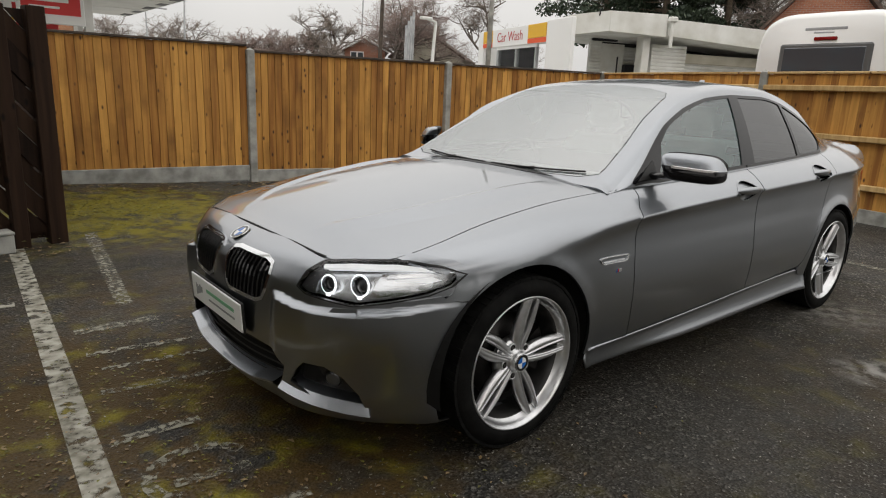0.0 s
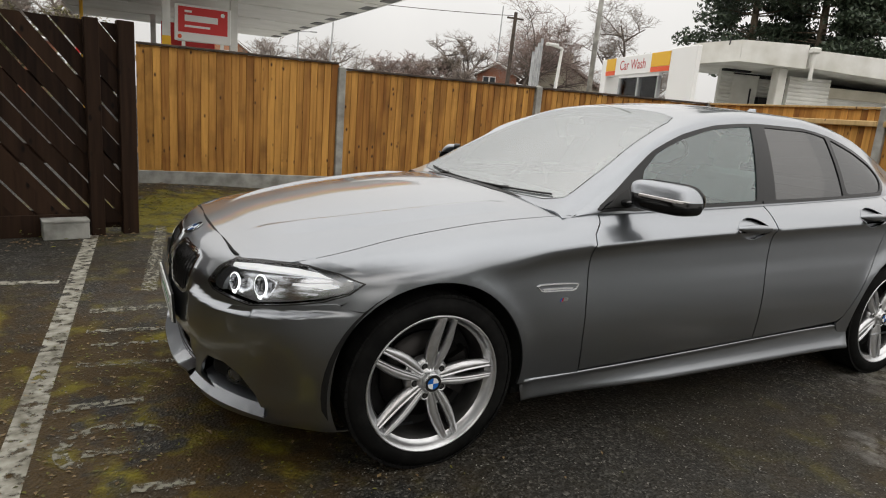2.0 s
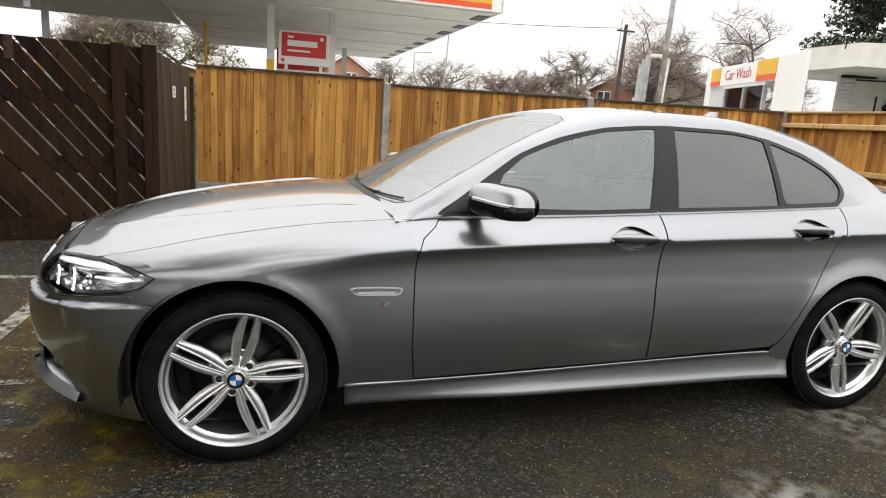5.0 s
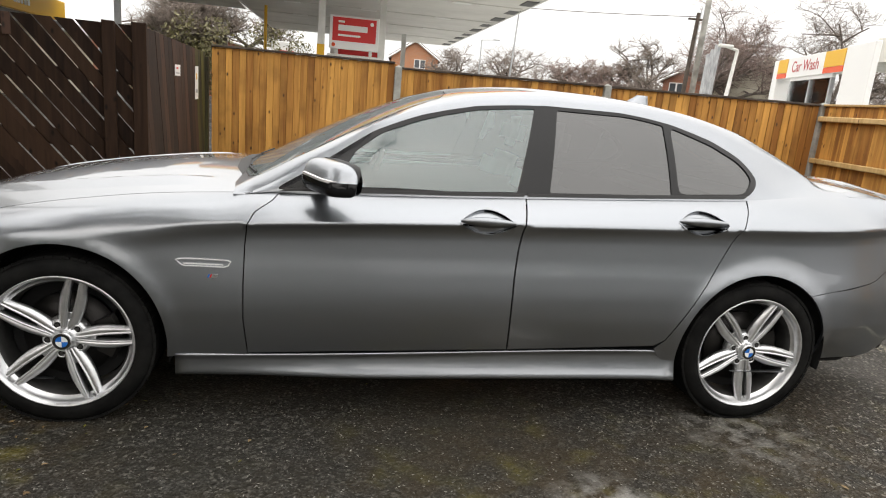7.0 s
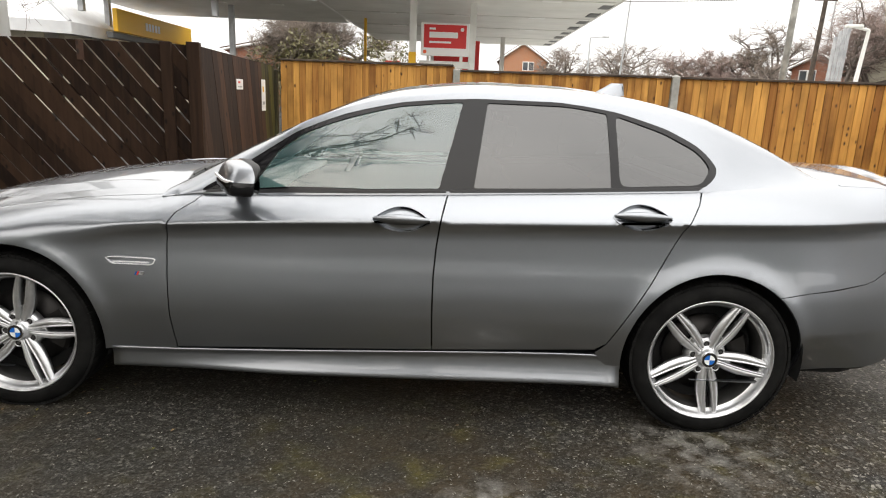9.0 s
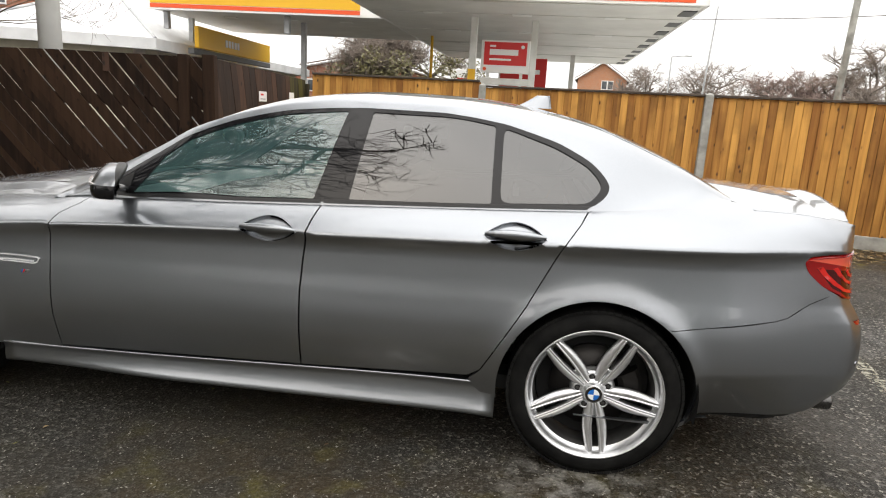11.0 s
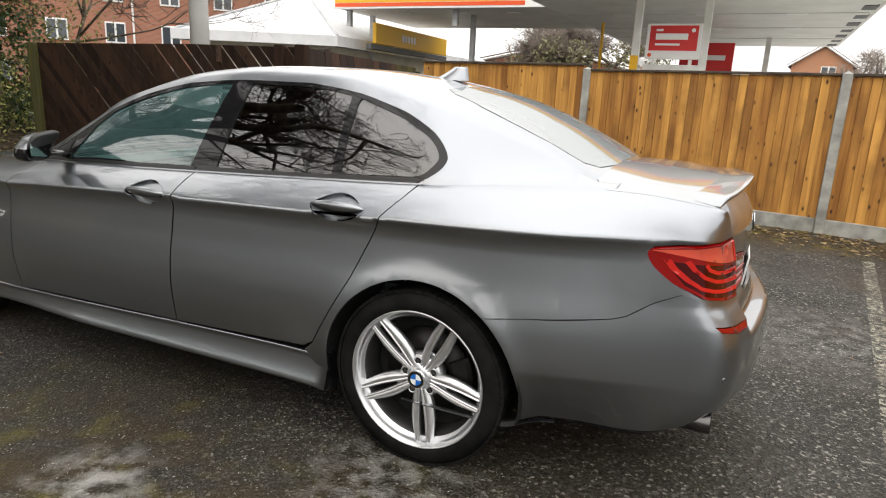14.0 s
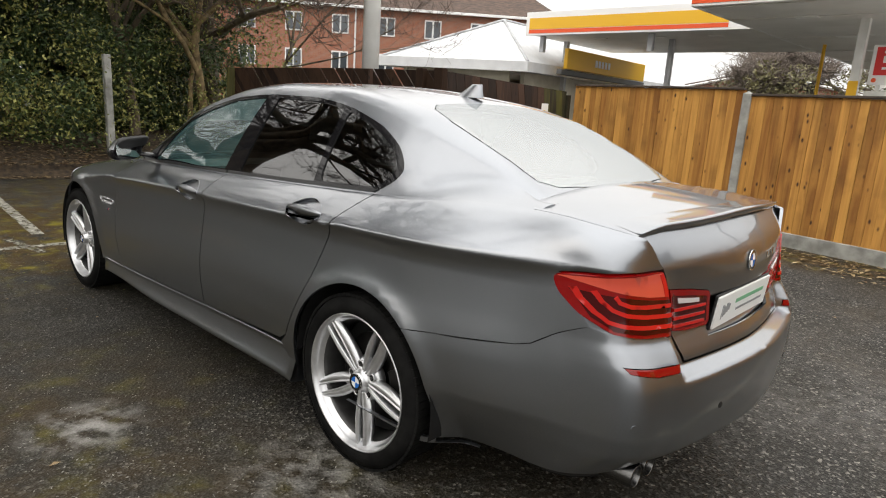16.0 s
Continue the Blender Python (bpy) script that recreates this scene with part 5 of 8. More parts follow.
# ---- car details ----
def on(skin, a, b, side=-1, lift=0.0):
    """A pose on a car surface: z out of it, x along the car (nose and tail: across)."""
    sk = SKIN[skin]
    q = sk.chart([(a, b)])
    n = Vector(sk.normal(q)[0])
    p = Vector(sk.at(q)[0]) + n * lift
    if side < 0:
        n.y, p.y = -n.y, -p.y
    if skin in ("front", "back"):
        up = Vector((0, 0, 1))
        x = up.cross(n).normalized()
    else:
        x = Vector((1, 0, 0))
        x = (x - n * x.dot(n)).normalized()
        if side > 0:
            x = -x
    y = n.cross(x)
    m = Matrix((x, y, n)).transposed().to_4x4()
    m.translation = p
    return m


def ring_of(poly, by):
    """An outline moved outwards in the plane (y, z)."""
    q = shrink(np.array(poly, float), -by)
    return [tuple(p) for p in q]


lit_ring = material("lit ring lamp", (0.9, 0.92, 0.95), 0.3)
shader(lit_ring).inputs["Emission Color"].default_value = (0.92, 0.96, 1.0, 1)
shader(lit_ring).inputs["Emission Strength"].default_value = 1.7
lamp_grey = material("silvered lamp lining", (0.62, 0.625, 0.635), 0.24, 0.75)
projector_dark = material("dark projector glass", (0.05, 0.052, 0.055), 0.06, 0.2, 1.0)
grey_smoke = material("smoked lamp housing", (0.06, 0.062, 0.065), 0.25, 0.3, 0.6)


lit_guide = material("lit light guide", (0.85, 0.86, 0.88), 0.25, 0.0, 0.5)
shader(lit_guide).inputs["Emission Color"].default_value = (0.94, 0.97, 1.0, 1)
shader(lit_guide).inputs["Emission Strength"].default_value = 0.5


for side in (-1, 1):
    lamp = panel("headlamp", lamp_glass, car, "front", fv(LAMP), side, gap=0.002, lift=0.001, rim=0, label="lit clear headlamp with two round projectors")
    panel("lamp_housing", lamp_grey, lamp, "front", fv(LAMP), side, gap=0.003, lift=-0.055, rim=-0.05)
    panel("lamp_surround", paint, lamp, "front", fv(ring_of(LAMP, 0.022)), side, holes=[fv(ring_of(LAMP, 0.001))], lift=-0.006, rim=0.02)
    panel("lamp_seal", satin_black, lamp, "front", fv(ring_of(LAMP, 0.001)), side, holes=[fv(ring_of(LAMP, -0.003))], lift=0.0005, rim=0.02)
    # brow above the projectors and blade towards the side, both given a faint glow
    panel("lamp_brow", lit_guide, lamp, "front", fv([(0.552, 0.744), (0.63, 0.7555), (0.74, 0.761), (0.825, 0.748), (0.86, 0.728), (0.81, 0.738), (0.72, 0.744), (0.63, 0.741), (0.56, 0.732)]), side, lift=-0.010, rim=0.02)
    panel("lamp_blade", lit_guide, lamp, "front", fv([(0.765, 0.712), (0.83, 0.716), (0.845, 0.706), (0.82, 0.694), (0.765, 0.692)]), side, lift=-0.016, rim=0.02)
    panel("lamp_reflector", reflector, lamp, "front", fv([(0.725, 0.735), (0.77, 0.735), (0.83, 0.73), (0.838, 0.68), (0.80, 0.652), (0.74, 0.645), (0.725, 0.66)]), side, lift=-0.036, rim=0.02)
    panel("lamp_inner", grey_smoke, lamp, "front", fv([(0.512, 0.664), (0.517, 0.708), (0.548, 0.744), (0.572, 0.735), (0.566, 0.69), (0.572, 0.645), (0.545, 0.646)]), side, lift=-0.02, rim=0.02)
    for k in range(3):
        panel("lamp_fin", reflector, lamp, "front", fv([(0.745, 0.727 - 0.024 * k), (0.80, 0.728 - 0.024 * k), (0.835 - 0.008 * k, 0.722 - 0.024 * k), (0.80, 0.716 - 0.024 * k), (0.745, 0.716 - 0.024 * k)]), side, lift=-0.012, rim=0.02)
    for y, z, r in ((0.600, 0.688, 0.031), (0.690, 0.690, 0.037)):
        m = on("front", float(front_s(y, z)), z, side, -0.028)
        fwd = Vector((-1, side * 0.35, 0.12)).normalized()
        q = fwd.to_track_quat("Z", "Y").to_matrix().to_4x4()
        m = Matrix.Translation(m.translation) @ q
        part("ring_lamp", torus_bm(r, 0.0030), lit_ring, lamp, "bright white ring light", True, m)
        part("ring_foot", cushion(-0.010, 0.010, -0.007, 0.005, -0.006, 0.003, 0.003), lit_ring, lamp, "bright block under the ring light", True, m @ Matrix.Translation((0, -r - 0.004, 0)))
        v, f = lathe([(r * 0.94, 0.004), (r * 0.80, -0.006), (r * 0.62, -0.03)], 32)
        v = [(a, c, b) for a, b, c in v]
        put("projector_bowl", mesh_of("projector_bowl", v, f, reflector), lamp, m=m)
        bm = bmesh.new()
        bmesh.ops.create_uvsphere(bm, u_segments=24, v_segments=12, radius=r * 0.60)
        bmesh.ops.scale(bm, vec=(1, 1, 0.5), verts=bm.verts)
        part("projector_lens", bm, projector_dark, lamp, "dark projector lens", True, m @ Matrix.Translation((0, 0, -0.018)))
    # washer cap
    panel("washer_cap", paint, bumper, "front", fv([(0.625, 0.585), (0.70, 0.582), (0.715, 0.60), (0.70, 0.609), (0.64, 0.607)]), side, lift=0.0015, rim=0.006)
    # kidney grille
    grille = panel("kidney_grille", chrome, car, "front", fv(ring_of(KIDNEY, 0.009)), side, holes=[fv(ring_of(KIDNEY, -0.005))], lift=0.006, rim=0.03, grid=0.012, label="black slatted grille in a chrome frame")
    panel("grille_back", shade_black, grille, "front", fv(ring_of(KIDNEY, 0.004)), side, lift=-0.05, rim=0)
    for i in range(10):
        y = 0.075 + 0.028 * i
        top = 0.712 - 0.01 * max(0, i - 7)
        bm = bmesh.new()
        rows = []
        for z in np.linspace(0.57, top, 9):
            m = on("front", float(front_s(y, z)), z, side)
            rows.append([bm.verts.new(m @ Vector((dx, 0, dz))) for dx, dz in ((-0.0045, -0.03), (-0.0045, 0.0), (0.0, 0.004), (0.0045, 0.0), (0.0045, -0.03))])
        for a, b in zip(rows, rows[1:]):
            for j in range(4):
                bm.faces.new((a[j], a[j + 1], b[j + 1], b[j]))
        bmesh.ops.recalc_face_normals(bm, faces=bm.faces)
        part("grille_slat", bm, gloss_black, grille, smooth=False)
    # fog lamp recess, fin and lamp
    panel("fog_recess", black_plastic, bumper, "front", fv(ring_of(FOG, 0.004)), side, lift=-0.05, rim=-0.05)
    m = on("front", float(front_s(0.635, 0.335)), 0.335, side, -0.02)
    v, f = lathe([(0.030, 0.0), (0.032, 0.006), (0.034, 0.0), (0.034, -0.03)], 24)
    v = [(a, c, b) for a, b, c in v]
    fog = put("fog_lamp", mesh_of("fog_lamp", v, f, black_plastic), bumper, "small round fog lamp", m)
    bm = bmesh.new()
    bmesh.ops.create_uvsphere(bm, u_segments=20, v_segments=10, radius=0.029)
    bmesh.ops.scale(bm, vec=(1, 1, 0.3), verts=bm.verts)
    part("fog_lens", bm, projector_dark, fog, "dark clear lens", True)
    # bright fin under the recess
    bm = bmesh.new()
    rows = []
    for i in range(13):
        t = i / 12
        y = 0.45 + 0.262 * t
        zt = 0.302 - 0.056 * t
        zb = 0.281 - 0.063 * t
        m = on("front", float(front_s(y, zt)), zt, side)
        m2 = on("front", float(front_s(y, zb)), zb, side)
        deep = -0.030 - 0.055 * min(1, t * 2.0)
        rows.append((m @ Vector((0, 0.022, deep)), m @ Vector((0, 0.0, -0.010)), m2 @ Vector((0, 0, 0.026)), m2 @ Vector((0, -0.004, 0.024)), m2 @ Vector((0, -0.030, -0.03))))
    for j in range(4):
        lo, hi = [bm.verts.new(r[j]) for r in rows], [bm.verts.new(r[j + 1]) for r in rows]
        for k in range(len(rows) - 1):
            bm.faces.new((lo[k], hi[k], hi[k + 1], lo[k + 1]))
    bmesh.ops.recalc_face_normals(bm, faces=bm.faces)
    part("bumper_fin", bm, paint, bumper, smooth=True)

# air intake with mesh and a chin lip
panel("air_intake", shade_black, bumper, "front", fv(INTAKE[1:-1] + [(0.0, 0.247), (0.0, 0.415)]), 0, lift=-0.07, rim=-0.07)
for i in range(5):
    z = 0.272 + 0.028 * i
    bm = bmesh.new()
    rows = []
    for y in np.linspace(-0.43, 0.43, 31):
        m = on("front", float(front_s(abs(y), z)), z, -1 if y < 0 else 1, -0.035)
        rows.append([bm.verts.new(m.translation + Vector((0, 0, dz))) for dz in (-0.004, 0.004)])
    for a, b in zip(rows, rows[1:]):
        bm.faces.new((a[0], a[1], b[1], b[0]))
    part("intake_bar", bm, black_plastic, bumper)
bm = bmesh.new()
rows = []
for y in np.linspace(-0.43, 0.43, 41):
    s = -1 if y < 0 else 1
    z = 0.250 + 0.22 * max(0, abs(y) - 0.29)
    m = on("front", float(front_s(abs(y), z)), z, s)
    rows.append([bm.verts.new(m.translation + Vector((dx, 0, dz))) for dx, dz in ((0.045, 0.034), (0.026, 0.026), (-0.024, 0.008), (-0.024, 0.000), (0.03, -0.035))])
for a, b in zip(rows, rows[1:]):
    for j in range(4):
        bm.faces.new((a[j], a[j + 1], b[j + 1], b[j]))
bmesh.ops.recalc_face_normals(bm, faces=bm.faces)
part("chin_lip", bm, paint, bumper)
roundel(car, 0.041, on("front", 0.0, 0.748, -1, 0.004))


# number plates that carry a dealer's panel: bars for its print
green_print = material("green print", (0.16, 0.42, 0.24), 0.5)
grey_print = material("grey print", (0.25, 0.26, 0.27), 0.5)


def plate(m, w=0.52, h=0.112):
    p = part("number_plate", box_bm(-w / 2, w / 2, -h / 2, h / 2, -0.006, 0.004, 0.002), plate_white, car, "white dealer plate with green print", m=m)
    part("print_bar", box_bm(-0.09, 0.20, 0.008, 0.023, 0.004, 0.005), green_print, p)
    part("print_bar", box_bm(-0.07, 0.20, -0.022, -0.013, 0.004, 0.005), grey_print, p)
    bm = bmesh.new()
    for i in range(5):
        box(bm, -0.21 + 0.012 * i, -0.203 + 0.016 * i, -0.03 + 0.006 * i, 0.022 - 0.005 * (i % 3), 0.004, 0.005)
    part("print_sketch", bm, grey_print, p)
    part("plate_surround", box_bm(-w / 2 - 0.006, w / 2 + 0.006, -h / 2 - 0.006, h / 2 + 0.006, -0.012, -0.003, 0.003), black_plastic, p)
    return p


plate(Matrix.Translation((-0.868, 0, 0.482)) @ look((0, 0, 0), (1, 0, 0.06)))
plate(Matrix.Translation((3.952, 0, 0.765)) @ look((0, 0, 0), (-1, 0, 0.10)))
panel("plate_recess", paint, boot_lid, "back", [(0.0, 0.690)] + bv([(0.279, 0.690), (0.299, 0.838)]) + [(0.0, 0.843)], 0, lift=-0.022, rim=-0.022)

# ---- tail lamps ----
LIGHT_BARS = [[(0.632, 0.872), (0.620, 0.856), (0.590, 0.845), (0.540, 0.841), (0.442, 0.838)],
              [(0.683, 0.884), (0.668, 0.856), (0.640, 0.833), (0.600, 0.819), (0.540, 0.812), (0.436, 0.807)],
              [(0.716, 0.886), (0.705, 0.857), (0.683, 0.822), (0.655, 0.798), (0.610, 0.787), (0.540, 0.781), (0.430, 0.776)]]


def ribbon(line, r):
    """A band of half width r along a line."""
    up, low = [], []
    for i, p in enumerate(line):
        a, b = line[max(0, i - 1)], line[min(len(line) - 1, i + 1)]
        d = math.hypot(b[0] - a[0], b[1] - a[1])
        nx, nz = -(b[1] - a[1]) / d * r, (b[0] - a[0]) / d * r
        up.append((p[0] + nx, p[1] + nz))
        low.append((p[0] - nx, p[1] - nz))
    return up + low[::-1]


red_coral = material("coral lamp lens", (0.62, 0.085, 0.05), 0.07, 0, 1.0)
for side in (-1, 1):
    tl = panel("tail_lamp", red_lens, car, "back", bv(eased(TLAMP, 2, 0.010)), side, gap=0.002, lift=0.004, rim=0.02, label="red wraparound tail lamp")
    panel("lamp_bed", paint, tl, "back", bv(ring_of(TLAMP[:6], 0.014)), side, lift=-0.008, rim=0)
    il = panel("boot_lamp", red_lens, car, "back", bv(ILAMP), side, gap=0.002, lift=0.004, rim=0.02, label="red inner tail lamp")
    panel("dark_field", red_deep, tl, "back", bv([(0.722, 0.880), (0.62, 0.872), (0.50, 0.858), (0.444, 0.855), (0.422, 0.757), (0.55, 0.760), (0.64, 0.772), (0.690, 0.805)]), side, lift=0.0052, rim=0.004)
    panel("upper_band", red_coral, tl, "back", bv([(0.742, 0.913), (0.69, 0.923), (0.60, 0.932), (0.474, 0.937), (0.450, 0.864), (0.52, 0.868), (0.60, 0.880), (0.68, 0.897)]), side, lift=0.0058, rim=0.004, label="pale coral upper band")
    panel("band_edge", red_bright, tl, "back", bv([(0.486, 0.934), (0.474, 0.937), (0.450, 0.864), (0.462, 0.865)]), side, lift=0.0075, rim=0.004)
    for bar in LIGHT_BARS:
        panel("light_bar", red_bright, tl, "back", bv(ribbon(bar, 0.0062)), side, lift=0.008, rim=0.006)
    panel("dark_field", red_deep, il, "back", bv([(0.43, 0.862), (0.36, 0.852), (0.29, 0.836), (0.28, 0.752), (0.36, 0.75), (0.408, 0.765)]), side, lift=0.0052, rim=0.004)
    for z in (0.812, 0.785, 0.76):
        panel("light_bar", red_bright, il, "back", bv([(0.415, z + 0.006), (0.292, z + 0.002), (0.292, z - 0.007), (0.412, z - 0.004)]), side, lift=0.008, rim=0.006)
    panel("reverse_light", white_lens, il, "back", bv([(0.405, 0.852), (0.325, 0.838), (0.322, 0.824), (0.40, 0.834)]), side, lift=0.008, rim=0.006, label="white reversing light")
    panel("rear_reflector", red_lens, rear_bumper, "back", bv([(0.428, 0.647), (0.433, 0.669), (0.54, 0.671), (0.64, 0.675), (0.628, 0.661), (0.54, 0.648)]), side, lift=-0.001, rim=0.01, label="red reflector strip")
    # tailpipes
pipe_steel = material("dark chrome", (0.12, 0.118, 0.115), 0.25, 1.0)
for y in (-0.50, -0.415):
    v, f = lathe([(0.030, 0.10), (0.033, 0.0), (0.036, -0.004), (0.0385, 0.0), (0.039, 0.12)], 28)
    v = [(-b, a, c) for a, b, c in v]
    p = put("tailpipe", mesh_of("tailpipe", v, f, pipe_steel), car, "dull chrome tailpipe", Matrix.Translation((3.912, y, 0.290)))
    v, f = lathe([(0.0, 0.05), (0.031, 0.05)], 20)
    v = [(-b, a, c) for a, b, c in v]
    put("pipe_bore", mesh_of("pipe_bore", v, f, shade_black), p)
diff_poly = [(0.0, 0.23)] + bv([(0.30, 0.23), (0.52, 0.225), (0.68, 0.235), (0.70, 0.255), (0.61, 0.298), (0.53, 0.35), (0.40, 0.378), (0.25, 0.385)]) + [(0.0, 0.385)]
panel("diffuser", black_plastic, rear_bumper, "back", diff_poly, 0, lift=-0.02, rim=0.02, label="black lower valance")
roundel(boot_lid, 0.037, on("back", 0.0, 0.915, -1, 0.003))
for i in range(4):
    part("model_badge", box_bm(-0.010, 0.010, -0.014, 0.014, 0, 0.003, 0.001), chrome, boot_lid, "small chrome badge", m=on("back", float(back_s(0.21 + 0.028 * i, 0.905)), 0.905, 1, 0.0))
for side in (-1, 1):
    for y, z in ((0.62, 0.50), (0.30, 0.50)):
        m = on("back", float(back_s(y, z)), z, side, 0.0)
        bm = bmesh.new()
        tube(bm, (0, 0, -0.004), (0, 0, 0.0015), 0.011, n=20)
        part("parking_sensor", bm, paint if y > 0.5 else black_plastic, rear_bumper, m=m)

# lip spoiler on the boot
bm = bmesh.new()
rows = []
for y in np.linspace(-0.54, 0.54, 45):
    t = abs(y) / 0.54
    x1 = 3.930 - 0.100 * t ** 2.2
    e = 1 - 0.9 * ramp(0.80, 1.0, t)

    def deck(x):
        return float(body(x, float(top_v(x, min(abs(y), float(EDGEY(x)) * 0.999))))[2])
    z1 = deck(x1 - 0.01)
    rows.append([bm.verts.new(q) for q in ((x1 - 0.13, y, deck(x1 - 0.13) - 0.003), (x1 - 0.07, y, deck(x1 - 0.07) + 0.004 * e), (x1 - 0.012, y, z1 + 0.013 * e), (x1 + 0.004, y, z1 + 0.015 * e),
                                           (x1 + 0.006, y, z1 + 0.008 * e), (x1 + 0.001, y, z1 - 0.002 * e), (x1 - 0.006, y, z1 - 0.010))])
for a, b in zip(rows, rows[1:]):
    for j in range(6):
        bm.faces.new((a[j], a[j + 1], b[j + 1], b[j]))
bmesh.ops.recalc_face_normals(bm, faces=bm.faces)
part("lip_spoiler", bm, paint, boot_lid, smooth=True)


# ---- door mirrors, handles, vents, badges ----
def mirror_shell(half_of):
    """Rounded shell of a door mirror; x along the car, y outwards, z up, root at the origin."""
    bm = bmesh.new()
    bmesh.ops.create_uvsphere(bm, u_segments=36, v_segments=24, radius=1.0)
    for v in bm.verts:
        x, y, z = v.co
        p = 0.45
        sx = math.copysign(abs(x) ** p, x)
        sy = math.copysign(abs(y) ** p, y)
        sz = math.copysign(abs(z) ** p, z)
        fx = 0.072 * sx if sx < 0 else 0.045 * sx
        taper = 1 - 0.14 * (sy * 0.5 + 0.5)
        v.co = (fx + 0.062 * sy, 0.105 * sy, 0.072 * sz * taper + (0.010 * (1 - sy) if sz < 0 else 0))
    for v in bm.verts:
        up = max(0.0, v.co.z + 0.008)
        v.co.y -= 0.55 * up
        v.co.x += 0.30 * up
    cut = 0.008
    keep_up = half_of == "cap"
    g = bmesh.ops.bisect_plane(bm, geom=bm.verts[:] + bm.edges[:] + bm.faces[:], plane_co=(0, 0, cut), plane_no=(0, 0.08, 1),
                               clear_inner=keep_up, clear_outer=not keep_up)
    return bm


for side, fd, rd in hull:
    m = Matrix.Translation((1.005, side * 0.965, 1.037)) @ Matrix.Diagonal((1, side, 1, 1))
    mir = part("door_mirror", mirror_shell("cap"), paint, fd, "grey and black door mirror", True, m)
    bm = mirror_shell("cap")
    bmesh.ops.bisect_plane(bm, geom=bm.verts[:] + bm.edges[:] + bm.faces[:], plane_co=(0.040, 0, 0), plane_no=(1, -0.59, 0), clear_inner=True)
    bmesh.ops.scale(bm, vec=(1.03, 1.03, 1.03), verts=bm.verts)
    part("mirror_frame", bm, black_plastic, mir, "black mirror surround", True)
    part("mirror_base", mirror_shell("low"), trim_black, mir, "black lower shell", True)
    bm = bmesh.new()
    rows = []
    for i in range(11):
        y = -0.06 + 0.155 * i / 10
        x = -0.0715 + 0.062 * y / 0.105 + 0.05 * max(0, y / 0.105) ** 5
        rows.append([bm.verts.new((x + dx, y, 0.007 + dz - 0.08 * y)) for dx, dz in ((0.004, -0.006), (-0.004, -0.005), (-0.004, 0.004), (0.004, 0.006))])
    for a, b in zip(rows, rows[1:]):
        for j in range(3):
            bm.faces.new((a[j], a[j + 1], b[j + 1], b[j]))
    bmesh.ops.recalc_face_normals(bm, faces=bm.faces)
    part("indicator_strip", bm, white_lens, mir, "clear indicator strip")
    bm = bmesh.new()
    bmesh.ops.create_circle(bm, cap_ends=True, segments=28, radius=1.0)
    for v in bm.verts:
        v.co = (0.050 + 0.062 * math.copysign(abs(v.co.x) ** 0.7, v.co.x), 0.090 * math.copysign(abs(v.co.x) ** 0.7, v.co.x), 0.056 * math.copysign(abs(v.co.y) ** 0.7, v.co.y))
    part("mirror_glass", bm, chrome, mir, "mirror glass")
    bm = bmesh.new()
    tube(bm, (-0.02, -0.07, -0.040), (-0.035, -0.215, -0.062), 0.017, 0.024, 16)
    bmesh.ops.scale(bm, vec=(1.6, 1, 0.8), verts=bm.verts)
    part("mirror_arm", bm, gloss_black, mir, "black mirror arm", True)
    panel("mirror_sail", black_plastic, fd, "cabin", gv([(0.83, 0.968), (0.915, 1.02), (0.985, 1.055), (0.975, 0.972)]), side, lift=0.006, rim=0.01)
    # handles
    for host, x0, z0 in ((fd, *HANDLES[0]), (rd, *HANDLES[1])):
        outline = handle_cup(x0, z0)
        panel("handle_cup", paint, host, "body", sv(outline), side, lift=-0.011, rim=-0.011, grid=0.012, label="recessed handle cup")
        outer = [(x0 + (x - x0) * 1.03, z0 + (z - z0) * 1.10) for x, z in outline]
        panel("handle_rim", paint, host, "body", sv(outer), side, holes=[sv(outline)], lift=0.0022, rim=0.004, grid=0.012)
        bm = bmesh.new()
        rows = []
        for i in range(19):
            t = i / 18
            x = x0 - 0.117 + 0.234 * t
            b = math.sin(math.pi * t)
            hgt = 0.004 + 0.0155 * b ** 0.7
            m2 = on("body", x, float(side_v(x, z0 + 0.006)), side)
            c = m2.translation
            d = 0.004 + 0.019 * b ** 0.6
            rows.append([bm.verts.new(c + Vector((0, side * dy, dz))) for dy, dz in ((0.0, hgt), (d * 0.75, hgt), (d, 0.35 * hgt), (d * 0.8, -hgt), (0.0, -hgt))])
        for a, b in zip(rows, rows[1:]):
            for j in range(4):
                bm.faces.new((a[j], a[j + 1], b[j + 1], b[j]))
        bmesh.ops.recalc_face_normals(bm, faces=bm.faces)
        part("door_handle", bm, paint, host, "body-coloured pull handle", True)
    # side vent
    vent = [(0.425, 0.690), (0.44, 0.695), (0.625, 0.692), (0.635, 0.686), (0.625, 0.668), (0.61, 0.662), (0.46, 0.664), (0.445, 0.670)]
    vent = [(x, z - 0.003) for x, z in vent]
    inner = [(0.53 + (x - 0.53) * 0.955, 0.6755 + (z - 0.6755) * 0.74) for x, z in vent]
    sv_ob = panel("side_vent", bright_trim, car, "body", sv(vent), side, holes=[sv(inner)], lift=0.005, rim=0.008, grid=0.01, label="chrome-framed side vent")
    panel("vent_mesh", gloss_black, sv_ob, "body", sv(inner), side, lift=-0.004, rim=0, grid=0.02)
    panel("vent_blade", bright_trim, sv_ob, "body", sv([(0.455, 0.6735), (0.605, 0.6725), (0.606, 0.6675), (0.460, 0.6680)]), side, lift=0.004, rim=0.004, grid=0.02)
